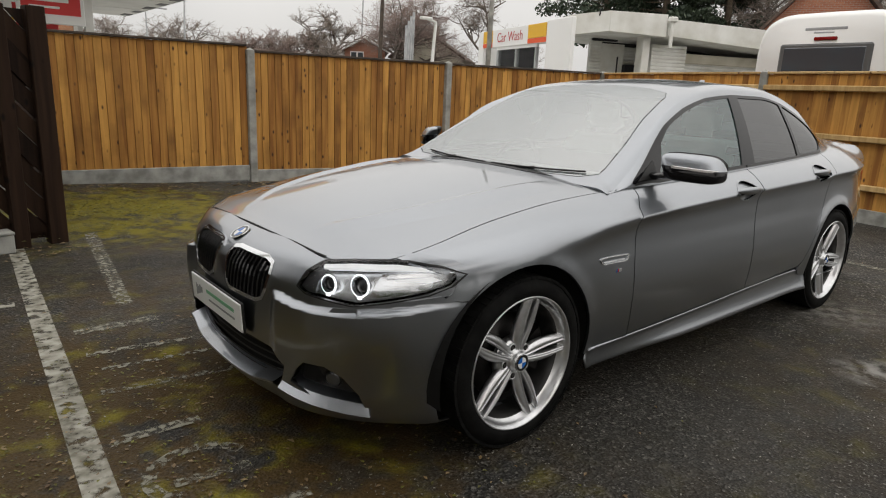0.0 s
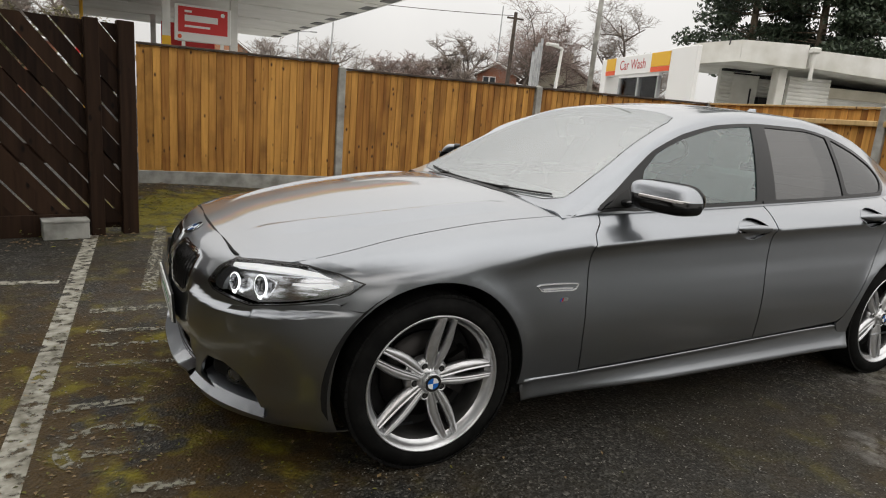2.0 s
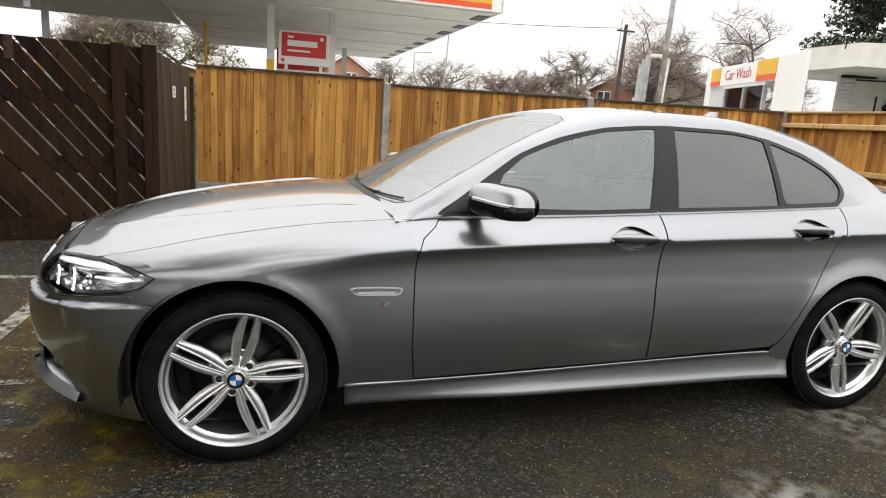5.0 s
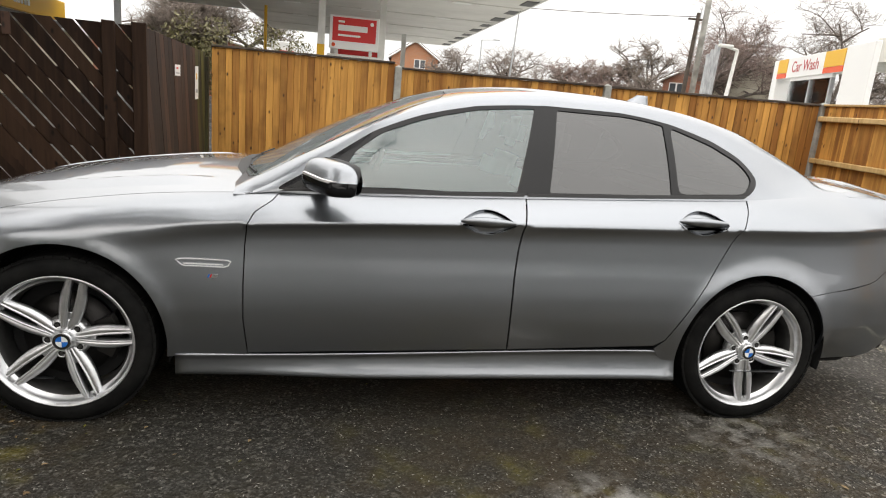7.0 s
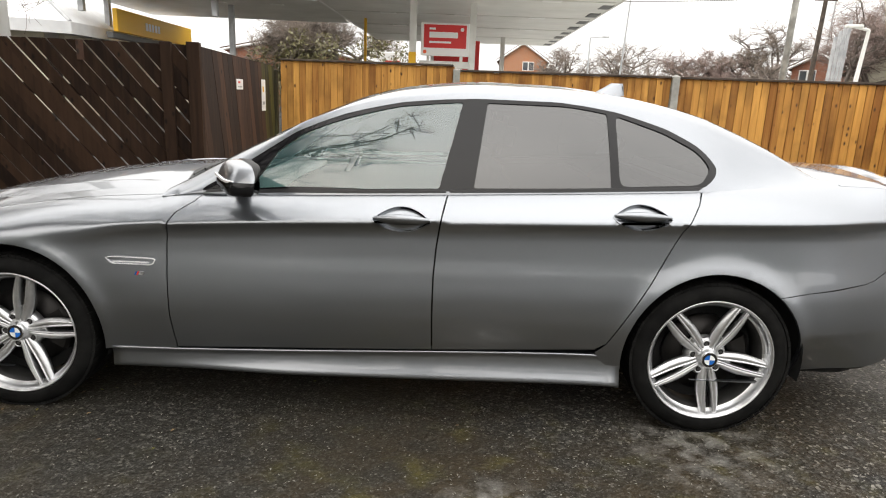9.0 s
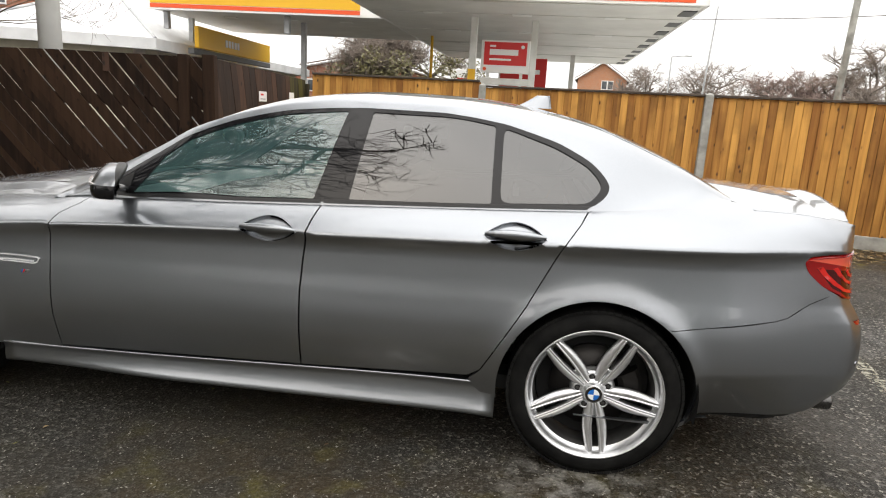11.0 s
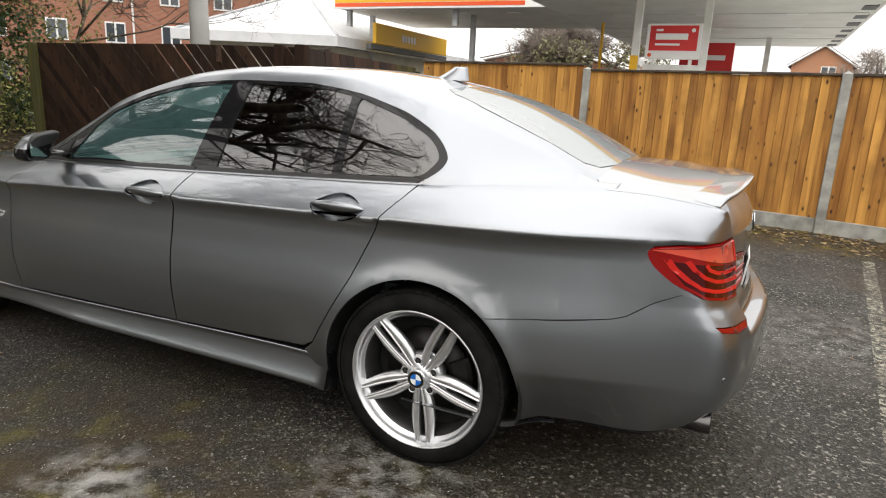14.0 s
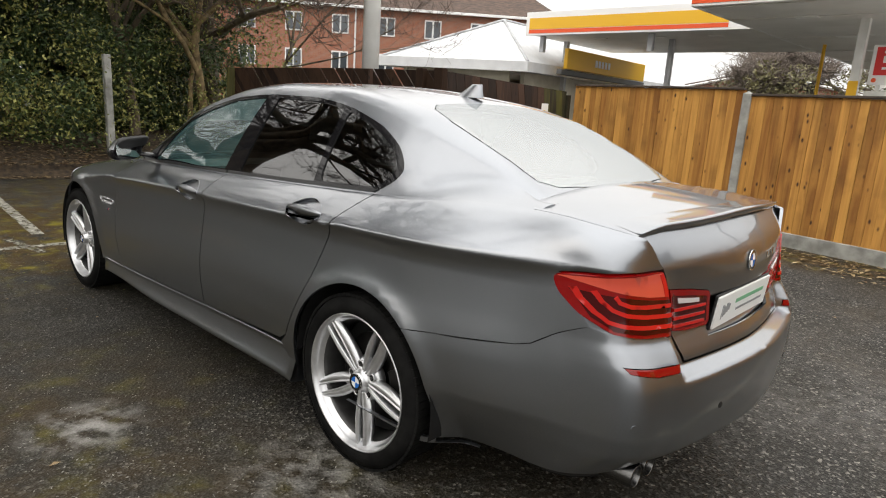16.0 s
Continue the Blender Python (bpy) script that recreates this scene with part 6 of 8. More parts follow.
    for k, (mt, w) in enumerate(((blue_enamel, 0.006), (red_enamel, 0.006), (chrome, 0.02))):
        x = 0.545 + (0.0, 0.008, 0.016)[k]
        panel("wing_badge", mt, car, "body", sv([(x, 0.618), (x + w, 0.618), (x + w + 0.006, 0.632), (x + 0.006, 0.632)]), side, lift=0.002, rim=0.002, grid=0.01)
    # chrome-less waist trim
    panel("waist_seal", satin_black, fd, "cabin", gv([(0.80, 0.951), (1.0, 0.957), (1.49, 0.977), (1.82, 0.992), (1.82, 1.004), (1.49, 0.989), (1.0, 0.969), (0.83, 0.965)]), side, lift=0.006, rim=0.006)
    panel("waist_seal", satin_black, rd, "cabin", gv([(1.835, 0.993), (2.33, 1.014), (2.88, 1.040), (2.90, 1.053), (2.33, 1.027), (1.835, 1.005)]), side, lift=0.006, rim=0.006)

# shut line at the bonnet's front edge, scuttle and wipers
lip = [(x - 0.002, float(top_v(x - 0.002, y))) for x, y in HOODX]
lip_back = [(x + 0.0065, float(top_v(x + 0.0065, y))) for x, y in HOODX]
# raised black strip drawn as the shut line
panel("bonnet_gap", shade_black, car, "body", lip + lip_back[::-1], 0, lift=0.0018, rim=0.002, grid=0.01)
scuttle_poly = [(0.55, 3.0), (0.57, 2.6), (0.63, 2.3), (0.70, 2.12), (0.78, 2.10), (0.80, 2.25), (0.74, 2.6), (0.72, 3.0)]
panel("scuttle", black_plastic, car, "body", scuttle_poly, 0, lift=0.002, rim=0.004)


def on_screen(x, y, up=0.0):
    p = cabin(x, float(screen_v(x, abs(y))))
    n = Vector((-0.46, 0, 0.89))
    return Vector((x, y, p[2])) + n * up


for y0, y1 in ((-0.60, -0.06), (-0.02, 0.52)):
    bm = bmesh.new()
    prev = None
    for i in range(12):
        y = y0 + (y1 - y0) * i / 11
        a = on_screen(0.608 + 0.10 * (abs(y) / 0.65) ** 2, y, 0.008)
        if prev is not None:
            tube(bm, prev, a, 0.0045, n=6)
        prev = a
    wip = part("wiper", bm, black_plastic, car, "black windscreen wiper")
    bm = bmesh.new()
    yc = (y0 + y1) / 2
    tube(bm, on_screen(0.614 + 0.10 * (yc / 0.65) ** 2, yc, 0.008), on_screen(0.60, yc + 0.22, -0.016), 0.006, 0.010, 8)
    part("wiper_arm", bm, black_plastic, wip)

# aerial fin
bm = bmesh.new()
rows = []
for i in range(9):
    t = i / 8
    h = 0.062 * t
    x0, x1 = 2.53 + 0.115 * t ** 0.8, 2.72 - 0.012 * t
    w = 0.030 * (1 - t) ** 0.7 + 0.004
    rows.append([bm.verts.new(q) for q in ((x0, 0, h), (x0 + 0.35 * (x1 - x0), w, h), (x1 - 0.02, w * 0.8, h), (x1, 0, h), (x1 - 0.02, -w * 0.8, h), (x0 + 0.35 * (x1 - x0), -w, h))])
for a, b in zip(rows, rows[1:]):
    for j in range(6):
        bm.faces.new((a[j], a[(j + 1) % 6], b[(j + 1) % 6], b[j]))
bm.faces.new(rows[-1])
part("aerial_fin", bm, paint, car, smooth=True, m=Matrix.Translation((0, 0, float(ROOF(2.62)) - 0.006)) @ Matrix.Rotation(radians(0), 4, "Y"))


# ---- cabin inside ----
part("cabin_floor", box_bm(0.70, 3.2, -0.72, 0.72, 0.24, 0.30), cloth_dark, car)
part("dashboard", cushion(0.78, 1.10, -0.70, 0.70, 0.66, 0.955, 0.05), leather, car, "grey green dashboard", True)
part("parcel_shelf", box_bm(2.85, 3.36, -0.60, 0.60, 0.98, 1.02), cloth_dark, car)
for y in (-0.37, 0.37):
    seat = part("front_seat", cushion(1.30, 1.85, y - 0.26, y + 0.26, 0.36, 0.56, 0.06), leather, car, "grey leather front seat", True)
    part("seat_back", cushion(-0.08, 0.08, -0.25, 0.25, 0, 0.62, 0.06), leather, seat, smooth=True, m=Matrix.Translation((1.86, y, 0.50)) @ Matrix.Rotation(radians(18), 4, "Y"))
    part("headrest", cushion(-0.05, 0.05, -0.13, 0.13, 0, 0.18, 0.045), leather, seat, smooth=True, m=Matrix.Translation((2.06, y, 1.13)) @ Matrix.Rotation(radians(10), 4, "Y"))
    part("door_card", cushion(0.95, 2.6, y * 2.0 - 0.03, y * 2.0 + 0.03, 0.40, 0.96, 0.02), leather, car, "grey green door lining", True)
rear = part("rear_seat", cushion(2.25, 2.80, -0.66, 0.66, 0.36, 0.58, 0.06), leather, car, "grey leather rear bench", True)
part("seat_back", cushion(-0.09, 0.09, -0.66, 0.66, 0, 0.60, 0.06), leather, rear, smooth=True, m=Matrix.Translation((2.80, 0, 0.50)) @ Matrix.Rotation(radians(22), 4, "Y"))
part("headlining", box_bm(1.66, 2.62, -0.46, 0.46, 1.33, 1.345), cloth_dark, car)
part("steering_wheel", torus_bm(0.185, 0.016), cloth_dark, car, "dark steering wheel", True, Matrix.Translation((1.22, 0.37, 0.88)) @ Matrix.Rotation(radians(-65), 4, "Y"))
part("cabin_mirror", cushion(-0.02, 0.02, -0.12, 0.12, -0.035, 0.035, 0.012), cloth_dark, car, "dark interior mirror", m=Matrix.Translation((1.30, 0, 1.27)))


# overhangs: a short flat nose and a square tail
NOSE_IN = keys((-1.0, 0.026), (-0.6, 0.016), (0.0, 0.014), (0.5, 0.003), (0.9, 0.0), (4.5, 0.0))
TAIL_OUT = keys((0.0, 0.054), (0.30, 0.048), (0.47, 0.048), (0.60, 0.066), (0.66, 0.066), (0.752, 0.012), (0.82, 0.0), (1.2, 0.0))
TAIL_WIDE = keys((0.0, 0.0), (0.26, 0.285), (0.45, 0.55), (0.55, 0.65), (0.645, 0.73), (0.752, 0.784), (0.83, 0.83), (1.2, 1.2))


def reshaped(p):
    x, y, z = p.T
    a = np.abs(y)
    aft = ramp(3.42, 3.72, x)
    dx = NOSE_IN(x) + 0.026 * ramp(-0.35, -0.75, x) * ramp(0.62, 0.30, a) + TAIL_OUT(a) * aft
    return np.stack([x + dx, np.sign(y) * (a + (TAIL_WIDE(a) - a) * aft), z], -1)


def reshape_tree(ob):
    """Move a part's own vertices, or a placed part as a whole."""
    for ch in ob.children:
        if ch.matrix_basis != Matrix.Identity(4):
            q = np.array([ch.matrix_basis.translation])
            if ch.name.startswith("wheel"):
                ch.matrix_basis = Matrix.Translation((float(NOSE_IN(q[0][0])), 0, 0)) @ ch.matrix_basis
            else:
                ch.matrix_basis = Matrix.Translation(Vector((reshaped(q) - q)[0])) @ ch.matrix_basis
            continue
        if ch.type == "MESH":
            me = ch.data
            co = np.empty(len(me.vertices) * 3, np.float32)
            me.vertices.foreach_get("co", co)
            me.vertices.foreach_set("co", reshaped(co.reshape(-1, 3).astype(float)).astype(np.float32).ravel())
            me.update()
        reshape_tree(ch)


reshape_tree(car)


# ---- petrol station beyond the fence ----
def framed(origin, along_to):
    """A pose at origin with x towards along_to, level."""
    d = Vector((along_to[0] - origin[0], along_to[1] - origin[1], 0))
    return Matrix.Translation(origin) @ Matrix.Rotation(math.atan2(d.y, d.x), 4, "Z")


lamp_face = material("canopy lamp diffuser", (0.85, 0.85, 0.83), 0.4)
grey_louvre = material("dark grey louvre", (0.10, 0.10, 0.10), 0.6)
canopy = thing("station_canopy", "large flat white petrol station canopy with yellow and red fascia", "canopy")
part("slab", box_bm(-3.3, 6.5, 15.15, 34.5, 4.42, 5.05), soffit_white, canopy)
for i in range(9):
    y0 = 15.3 + 2.13 * i
    part("soffit_panel", box_bm(-3.2, 6.38, y0, y0 + 2.10, 4.385 - 0.02 * (i % 2), 4.42, 0.006), soffit_white, canopy)
    part("soffit_louvre", box_bm(6.05, 6.42, y0 + 0.5, y0 + 1.4, 4.36, 4.40), grey_louvre, canopy)
part("fascia", box_bm(-3.36, 6.56, 15.05, 15.15, 4.40, 5.20, 0.01), sign_white, canopy, "white front fascia")
part("fascia_band", box_bm(-3.36, 6.2, 15.035, 15.05, 4.62, 5.05), yellow, canopy, "yellow fascia band")
part("fascia_stripe", box_bm(-3.36, 6.2, 15.03, 15.05, 4.47, 4.60), orange_red, canopy, "red fascia stripe")
part("fascia", box_bm(6.50, 6.58, 15.05, 34.5, 4.40, 5.20, 0.01), sign_white, canopy)
part("fascia", box_bm(-3.38, -3.30, 15.05, 34.5, 4.40, 5.20, 0.01), sign_white, canopy)
for x in (-1.2, 1.6, 4.4):
    for y in (17.5, 21.8, 26):
        part("downlight", box_bm(x - 0.3, x + 0.3, y - 0.16, y + 0.16, 4.35, 4.384, 0.01), lamp_face, canopy)
for x, y in ((0.06, 18.2), (2.0, 18.6), (0.1, 30.0), (3.6, 30.0)):
    part("column", box_bm(x - 0.11, x + 0.11, y - 0.11, y + 0.11, 0, 4.42, 0.01), white_steel, canopy, "square white canopy column")
part("column_guard", box_bm(-0.06, 0.18, 18.06, 18.085, 2.2, 2.75), yellow, canopy)

# lower canopy in front of the shop
can2 = thing("shop_canopy", "white shop canopy with yellow and red fascia", "canopy")
mA = framed((-12.6, 19.9, 0), (-3.4, 20.3))
part("slab", box_bm(0, 9.2, 0.08, 7.5, 4.55, 5.25), soffit_white, can2, m=mA)
part("fascia", box_bm(-0.08, 9.2, -0.02, 0.08, 4.50, 5.42, 0.01), sign_white, can2, m=mA)
part("fascia_band", box_bm(0.10, 8.2, -0.035, -0.02, 4.74, 5.18), yellow, can2, "yellow fascia band", m=mA)
part("fascia_stripe", box_bm(0.10, 8.2, -0.036, -0.02, 4.58, 4.72), orange_red, can2, "red fascia stripe", m=mA)
for x in (0.35, 5.2):
    part("column", box_bm(x - 0.1, x + 0.1, 2.5, 2.7, 0, 4.55, 0.01), galv, can2, m=mA)
    part("bracket", box_bm(x - 0.1, x + 0.1, 0.6, 0.8, 3.9, 4.55, 0.01), galv, can2, m=mA)
for x in (2.5, 5.0, 7.2):
    part("downlight", box_bm(x - 0.25, x + 0.25, 1.6, 1.9, 4.52, 4.55, 0.008), lamp_face, can2, m=mA)

# fuel sign between the columns: red panel with pale bars
fs = thing("fuel_sign", "red and white fuel price board between white columns", "sign", m=Matrix.Translation((0, 18.45, 0)))
part("panel", box_bm(0.30, 1.90, 0, 0.12, 2.68, 3.72, 0.02), sign_white, fs)
part("red_field", box_bm(0.40, 1.80, -0.012, 0.0, 2.93, 3.66), red, fs, "red field")
part("word_bar", box_bm(0.58, 1.52, -0.022, -0.012, 3.25, 3.43, 0.008), sign_white, fs)
part("word_bar", box_bm(0.58, 0.78, -0.022, -0.012, 3.50, 3.56), sign_white, fs)
part("word_bar", box_bm(0.58, 1.30, -0.022, -0.012, 3.08, 3.14), sign_white, fs)
bm = bmesh.new()
tube(bm, (1.66, -0.024, 3.52), (1.66, -0.01, 3.52), 0.06, n=12)
part("sign_dot", bm, sign_white, fs)
bm = bmesh.new()
tube(bm, (0.44, -0.012, 2.80), (0.44, 0.0, 2.80), 0.06, n=12)
part("sign_dot", bm, orange_red, fs)
part("lower_panel", box_bm(0.25, 1.95, 0.02, 0.14, 2.30, 2.52, 0.02), white_steel, fs)
part("leg", box_bm(0.5, 0.6, 0.04, 0.12, 0, 2.7), white_steel, fs)
part("leg", box_bm(1.6, 1.7, 0.04, 0.12, 0, 2.7), white_steel, fs)
fs2 = thing("fuel_sign", "further red fuel board under the canopy", "sign", m=Matrix.Translation((0, 27.0, 0)))
part("panel", box_bm(0.30, 2.4, 0, 0.12, 2.5, 3.9, 0.02), red, fs2)
part("word_bar", box_bm(0.9, 2.1, -0.02, 0.0, 3.2, 3.4), sign_white, fs2)
part("leg", box_bm(0.6, 0.8, 0.02, 0.12, 0, 2.5), white_steel, fs2)
pump = thing("fuel_pump", "dark grey and white fuel pump under the canopy", "fuel pump", m=Matrix.Translation((1.1, 21.5, 0)))
part("cabinet", box_bm(-0.6, 0.6, -0.3, 0.3, 0, 2.25, 0.03), white_steel, pump)
part("head", box_bm(-0.5, 0.5, -0.32, 0.32, 1.5, 2.0, 0.02), grey_louvre, pump)
tot = thing("price_totem", "tall white and red price totem behind the canopy", "sign", m=Matrix.Translation((-3.3, 40.4, 0)))
part("body", box_bm(-0.75, 0.75, -0.2, 0.2, 0, 4.1, 0.05), sign_white, tot)
part("red_field", box_bm(-0.3, 0.7, -0.22, -0.2, 2.75, 3.55), red, tot)
part("word_bar", box_bm(-0.4, 0.6, -0.22, -0.2, 2.3, 2.4), galv, tot)
bin_ = thing("marker_post", "slim yellow marker post beyond the fence", "post", m=Matrix.Translation((-2.4, 24.0, 0)))
bm = bmesh.new()
tube(bm, (0, 0, 0), (0, 0, 4.4), 0.06, n=12)
part("shaft", bm, yellow, bin_)

# shop with a pale hipped roof
shop = thing("station_shop", "low cream shop with pale grey hipped metal roof", "shop")
E1, E2, W1 = Vector((-11.9, 19.2, 3.38)), Vector((-12.6, 36.5, 3.40)), Vector((-17.8, 16.2, 3.33))
W2 = E2 + (W1 - E1)
A1, A2 = Vector((-14.6, 20.7, 5.30)), Vector((-15.2, 32.0, 5.30))
bm = bmesh.new()
vs = [bm.verts.new(p) for p in (E1, E2, W2, W1, A1, A2)]
for q in ((0, 1, 5, 4), (1, 2, 5), (2, 3, 4, 5), (3, 0, 4)):
    bm.faces.new([vs[i] for i in q])
bmesh.ops.recalc_face_normals(bm, faces=bm.faces)
part("roof", bm, roof_white, shop, "pale grey hipped roof")
for a, b in ((E1, A1), (W1, A1), (A1, A2)):
    bm = bmesh.new()
    tube(bm, a + Vector((0, 0, 0.02)), b + Vector((0, 0, 0.02)), 0.06, n=8)
    part("ridge_cap", bm, galv, shop)
for i in range(9):
    t = (i + 1) / 10
    bm = bmesh.new()
    tube(bm, W1.lerp(E1, t) + Vector((0, 0, 0.01)), W1.lerp(E1, t) * (1 - min(t, 1 - t) * 1.6) + (A1.lerp(W1.lerp(E1, t), 0.0)) * (min(t, 1 - t) * 1.6), 0.018, n=5)
    part("roof_seam", bm, roof_white, shop)
corners = [E1, E2, W2, W1]
for a, b in zip(corners, corners[1:] + corners[:1]):
    m = framed((a.x, a.y, 0), (b.x, b.y))
    L = (Vector((b.x, b.y)) - Vector((a.x, a.y))).length
    part("eaves_board", box_bm(-0.02, L + 0.02, -0.04, 0.06, 2.98, 3.40, 0.01), roof_white, shop, m=m)
    part("wall", box_bm(0.9, L - 0.9, 0.75, 0.95, 0, 3.02), cream, shop, m=m)
sel = thing("shop_sign", "long yellow shop sign with pale raised shapes", "sign", m=framed((-11.2, 20.9, 0), (-11.7, 29.2)))
part("panel", box_bm(0.0, 7.6, -0.06, 0.12, 3.25, 4.08, 0.02), yellow, sel)
for i, w in enumerate((0.22, 0.20, 0.18, 0.20, 0.20)):
    part("word_bar", box_bm(2.4 + 0.30 * i, 2.4 + 0.30 * i + w, -0.085, -0.06, 3.50, 3.80, 0.01), sign_white, sel)
part("under_sign", box_bm(-0.3, 7.8, 0.0, 0.25, 3.0, 3.22, 0.02), grey_louvre, sel)

# round steel column behind the dark fence
col = thing("lamp_column", "thick pale grey round steel column behind the dark fence", "column", m=Matrix.Translation((-4.05, 4.75, 0)))
bm = bmesh.new()
tube(bm, (0, 0, 0), (0, 0, 7.5), 0.145, 0.135, 28)
part("shaft", bm, white_steel, col, smooth=True)
part("base_plate", box_bm(-0.25, 0.25, -0.25, 0.25, 0, 0.03, 0.004), galv, col)

# car wash
wash = thing("car_wash", "white car wash building with yellow and red sign band", "car wash")
mW = framed((14.85, 16.25, 0), (13.55, 11.75))
part("sign_band", box_bm(0.0, 4.55, -0.05, 0.25, 2.95, 3.55, 0.01), sign_white, wash, m=mW)
part("yellow_end", box_bm(0.0, 0.75, -0.07, -0.05, 3.12, 3.54), yellow, wash, m=mW)
part("red_end", box_bm(0.0, 0.75, -0.07, -0.05, 2.96, 3.11), orange_red, wash, m=mW)
part("yellow_end", box_bm(3.4, 4.55, -0.07, -0.05, 3.12, 3.54), yellow, wash, m=mW)
part("red_end", box_bm(3.4, 4.55, -0.07, -0.05, 2.96, 3.11), orange_red, wash, m=mW)
red_letters = material("red lettering", (0.45, 0.03, 0.03), 0.5)
lm = text_mesh("Car Wash", 0.46, red_letters)
put("lettering", lm, wash, "red lettering", mW @ Matrix.Translation((2.08, -0.056, 3.25)) @ Matrix.Rotation(radians(90), 4, "X"))
part("pillar", box_bm(-0.45, 0.0, -0.05, 0.9, 0, 3.55, 0.02), sign_white, wash, m=mW)
part("pillar", box_bm(4.55, 5.95, -0.05, 0.10, 0, 3.60, 0.02), sign_white, wash, m=mW)
for x in (1.05, 2.45, 3.80):
    part("window_bar", box_bm(x, x + 0.09, 0.0, 0.1, 0, 2.85), galv, wash, m=mW)
part("window_bar", box_bm(1.05, 3.89, 0.0, 0.1, 2.85, 2.95), sign_white, wash, m=mW)
part("door_jamb", box_bm(3.92, 4.55, 0.35, 0.45, 0, 2.95), grey_louvre, wash, "dark grey panel in the gap beside the window", m=mW)
part("window", box_bm(1.14, 3.80, 0.04, 0.06, 0.3, 2.85), glass("wash window", (0.93, 0.95, 0.95), 0.0, 1.3), wash, "large window", m=mW)


def solid(name, pts, mat, m, label=""):
    """A six-sided block from its lower four and upper four corners."""
    bm = bmesh.new()
    v = [bm.verts.new(p) for p in pts]
    for q in ((3, 2, 1, 0), (4, 5, 6, 7), (0, 1, 5, 4), (1, 2, 6, 5), (2, 3, 7, 6), (3, 0, 4, 7)):
        bm.faces.new([v[i] for i in q])
    bmesh.ops.recalc_face_normals(bm, faces=bm.faces)
    return part(name, bm, mat, wash, label, m=m)


def lapped_wall(x0, x1, y, top, m, depth=0.12):
    """A wall of rounded horizontal laps."""
    bm = bmesh.new()
    rows = []
    z = 0.0
    while z < top - 0.02:
        for k in range(5):
            a = math.pi * k / 4
            rows.append((y - 0.035 * math.sin(a), z + 0.115 * (0.5 - 0.5 * math.cos(a))))
        z += 0.115
    rows = [(y + depth, 0.0)] + rows + [(y + depth, z)]
    lo = [bm.verts.new((x0, a, b)) for a, b in rows]
    hi = [bm.verts.new((x1, a, b)) for a, b in rows]
    for i in range(len(rows)):
        j = (i + 1) % len(rows)
        bm.faces.new((lo[i], hi[i], hi[j], lo[j]))
    bm.faces.new(lo)
    bm.faces.new(hi)
    bmesh.ops.recalc_face_normals(bm, faces=bm.faces)
    part("lapped_wall", bm, wash_white, wash, "white lapped wall", m=m)


wash_white = material("weathered white wash paint", (0.70, 0.70, 0.67), 0.55)
mottled(wash_white, (0.58, 0.57, 0.52), (0.76, 0.76, 0.73), 1.4)
roof_dark = material("near-black sheet standing for shade", (0.02, 0.02, 0.022), 0.8)
mR2 = framed((15.05, 10.2, 0), (23.5, 7.4))
solid("roof_edge", [(-1.75, 0.05, 3.12), (-0.46, 0.0, 3.31), (-0.46, 3.0, 3.31), (-1.2, 3.0, 3.12), (-1.75, 0.05, 3.68), (-0.46, 0.0, 3.89), (-0.46, 3.0, 3.89), (-1.2, 3.0, 3.68)], wash_white, mR2, "broad off-white roof edge")
solid("roof_edge", [(-0.455, 0.0, 3.31), (1.62, 0.0, 3.27), (1.62, 4.4, 3.27), (-0.455, 4.4, 3.31), (-0.455, 0.0, 3.89), (1.62, 0.0, 3.93), (1.62, 4.4, 3.93), (-0.455, 4.4, 3.89)], wash_white, mR2)
solid("roof_edge", [(1.70, 0.02, 3.31), (9.0, 0.02, 2.96), (9.0, 4.4, 2.96), (1.70, 4.4, 3.31), (1.70, 0.02, 3.81), (9.0, 0.02, 3.68), (9.0, 4.4, 3.68), (1.70, 4.4, 3.81)], wash_white, mR2)
part("roof_crack", box_bm(-0.86, -0.83, -0.006, 0.03, 3.66, 3.86), roof_dark, wash, "dark crack in the roof edge", m=mR2 @ Matrix.Rotation(radians(8), 4, "Y") @ Matrix.Translation((-0.5, 0.0, -0.1)))
lapped_wall(0.37, 0.80, 2.30, 3.30, mR2)
part("inner_wall", box_bm(0.80, 1.78, 2.36, 2.50, 0, 3.16), wash_white, wash, m=mR2)
# near-black sheets placed for the shade deep inside the wash
part("roof_lining", box_bm(0.37, 1.30, 2.10, 2.26, 3.22, 3.29), roof_dark, wash, "near-black sheet standing for shade", m=mR2)
lapped_wall(1.78, 2.75, 2.60, 3.05, mR2)
part("roof_lining", box_bm(1.0, 9.0, 2.9, 3.0, 0, 3.26), roof_dark, wash, "near-black sheet standing for shade", m=mR2)
part("roof_lining", box_bm(1.75, 9.0, 2.2, 2.9, 2.0, 2.5), roof_dark, wash, "near-black sheet standing for shade", m=mR2)
part("door_gap", box_bm(1.50, 1.55, 2.34, 2.37, 0, 2.75), roof_dark, wash, "dark slot in the wall", m=mR2)
part("post", box_bm(1.09, 1.38, 0.4, 0.75, 0, 3.28, 0.02), wash_white, wash, m=mR2)
lapped_wall(1.75, 3.12, 0.80, 3.05, mR2)
lapped_wall(3.5, 9.0, 1.36, 2.60, mR2)
part("parapet", box_bm(3.45, 9.0, 1.22, 1.5, 2.60, 2.92, 0.02), cream, wash, "cream parapet", m=mR2)
part("pipe_box", box_bm(1.60, 1.86, -0.22, -0.01, 3.70, 3.86, 0.03), wash_white, wash, m=mR2)
bm = bmesh.new()
tube(bm, (1.74, -0.10, 2.95), (1.74, -0.10, 3.72), 0.055, n=10)
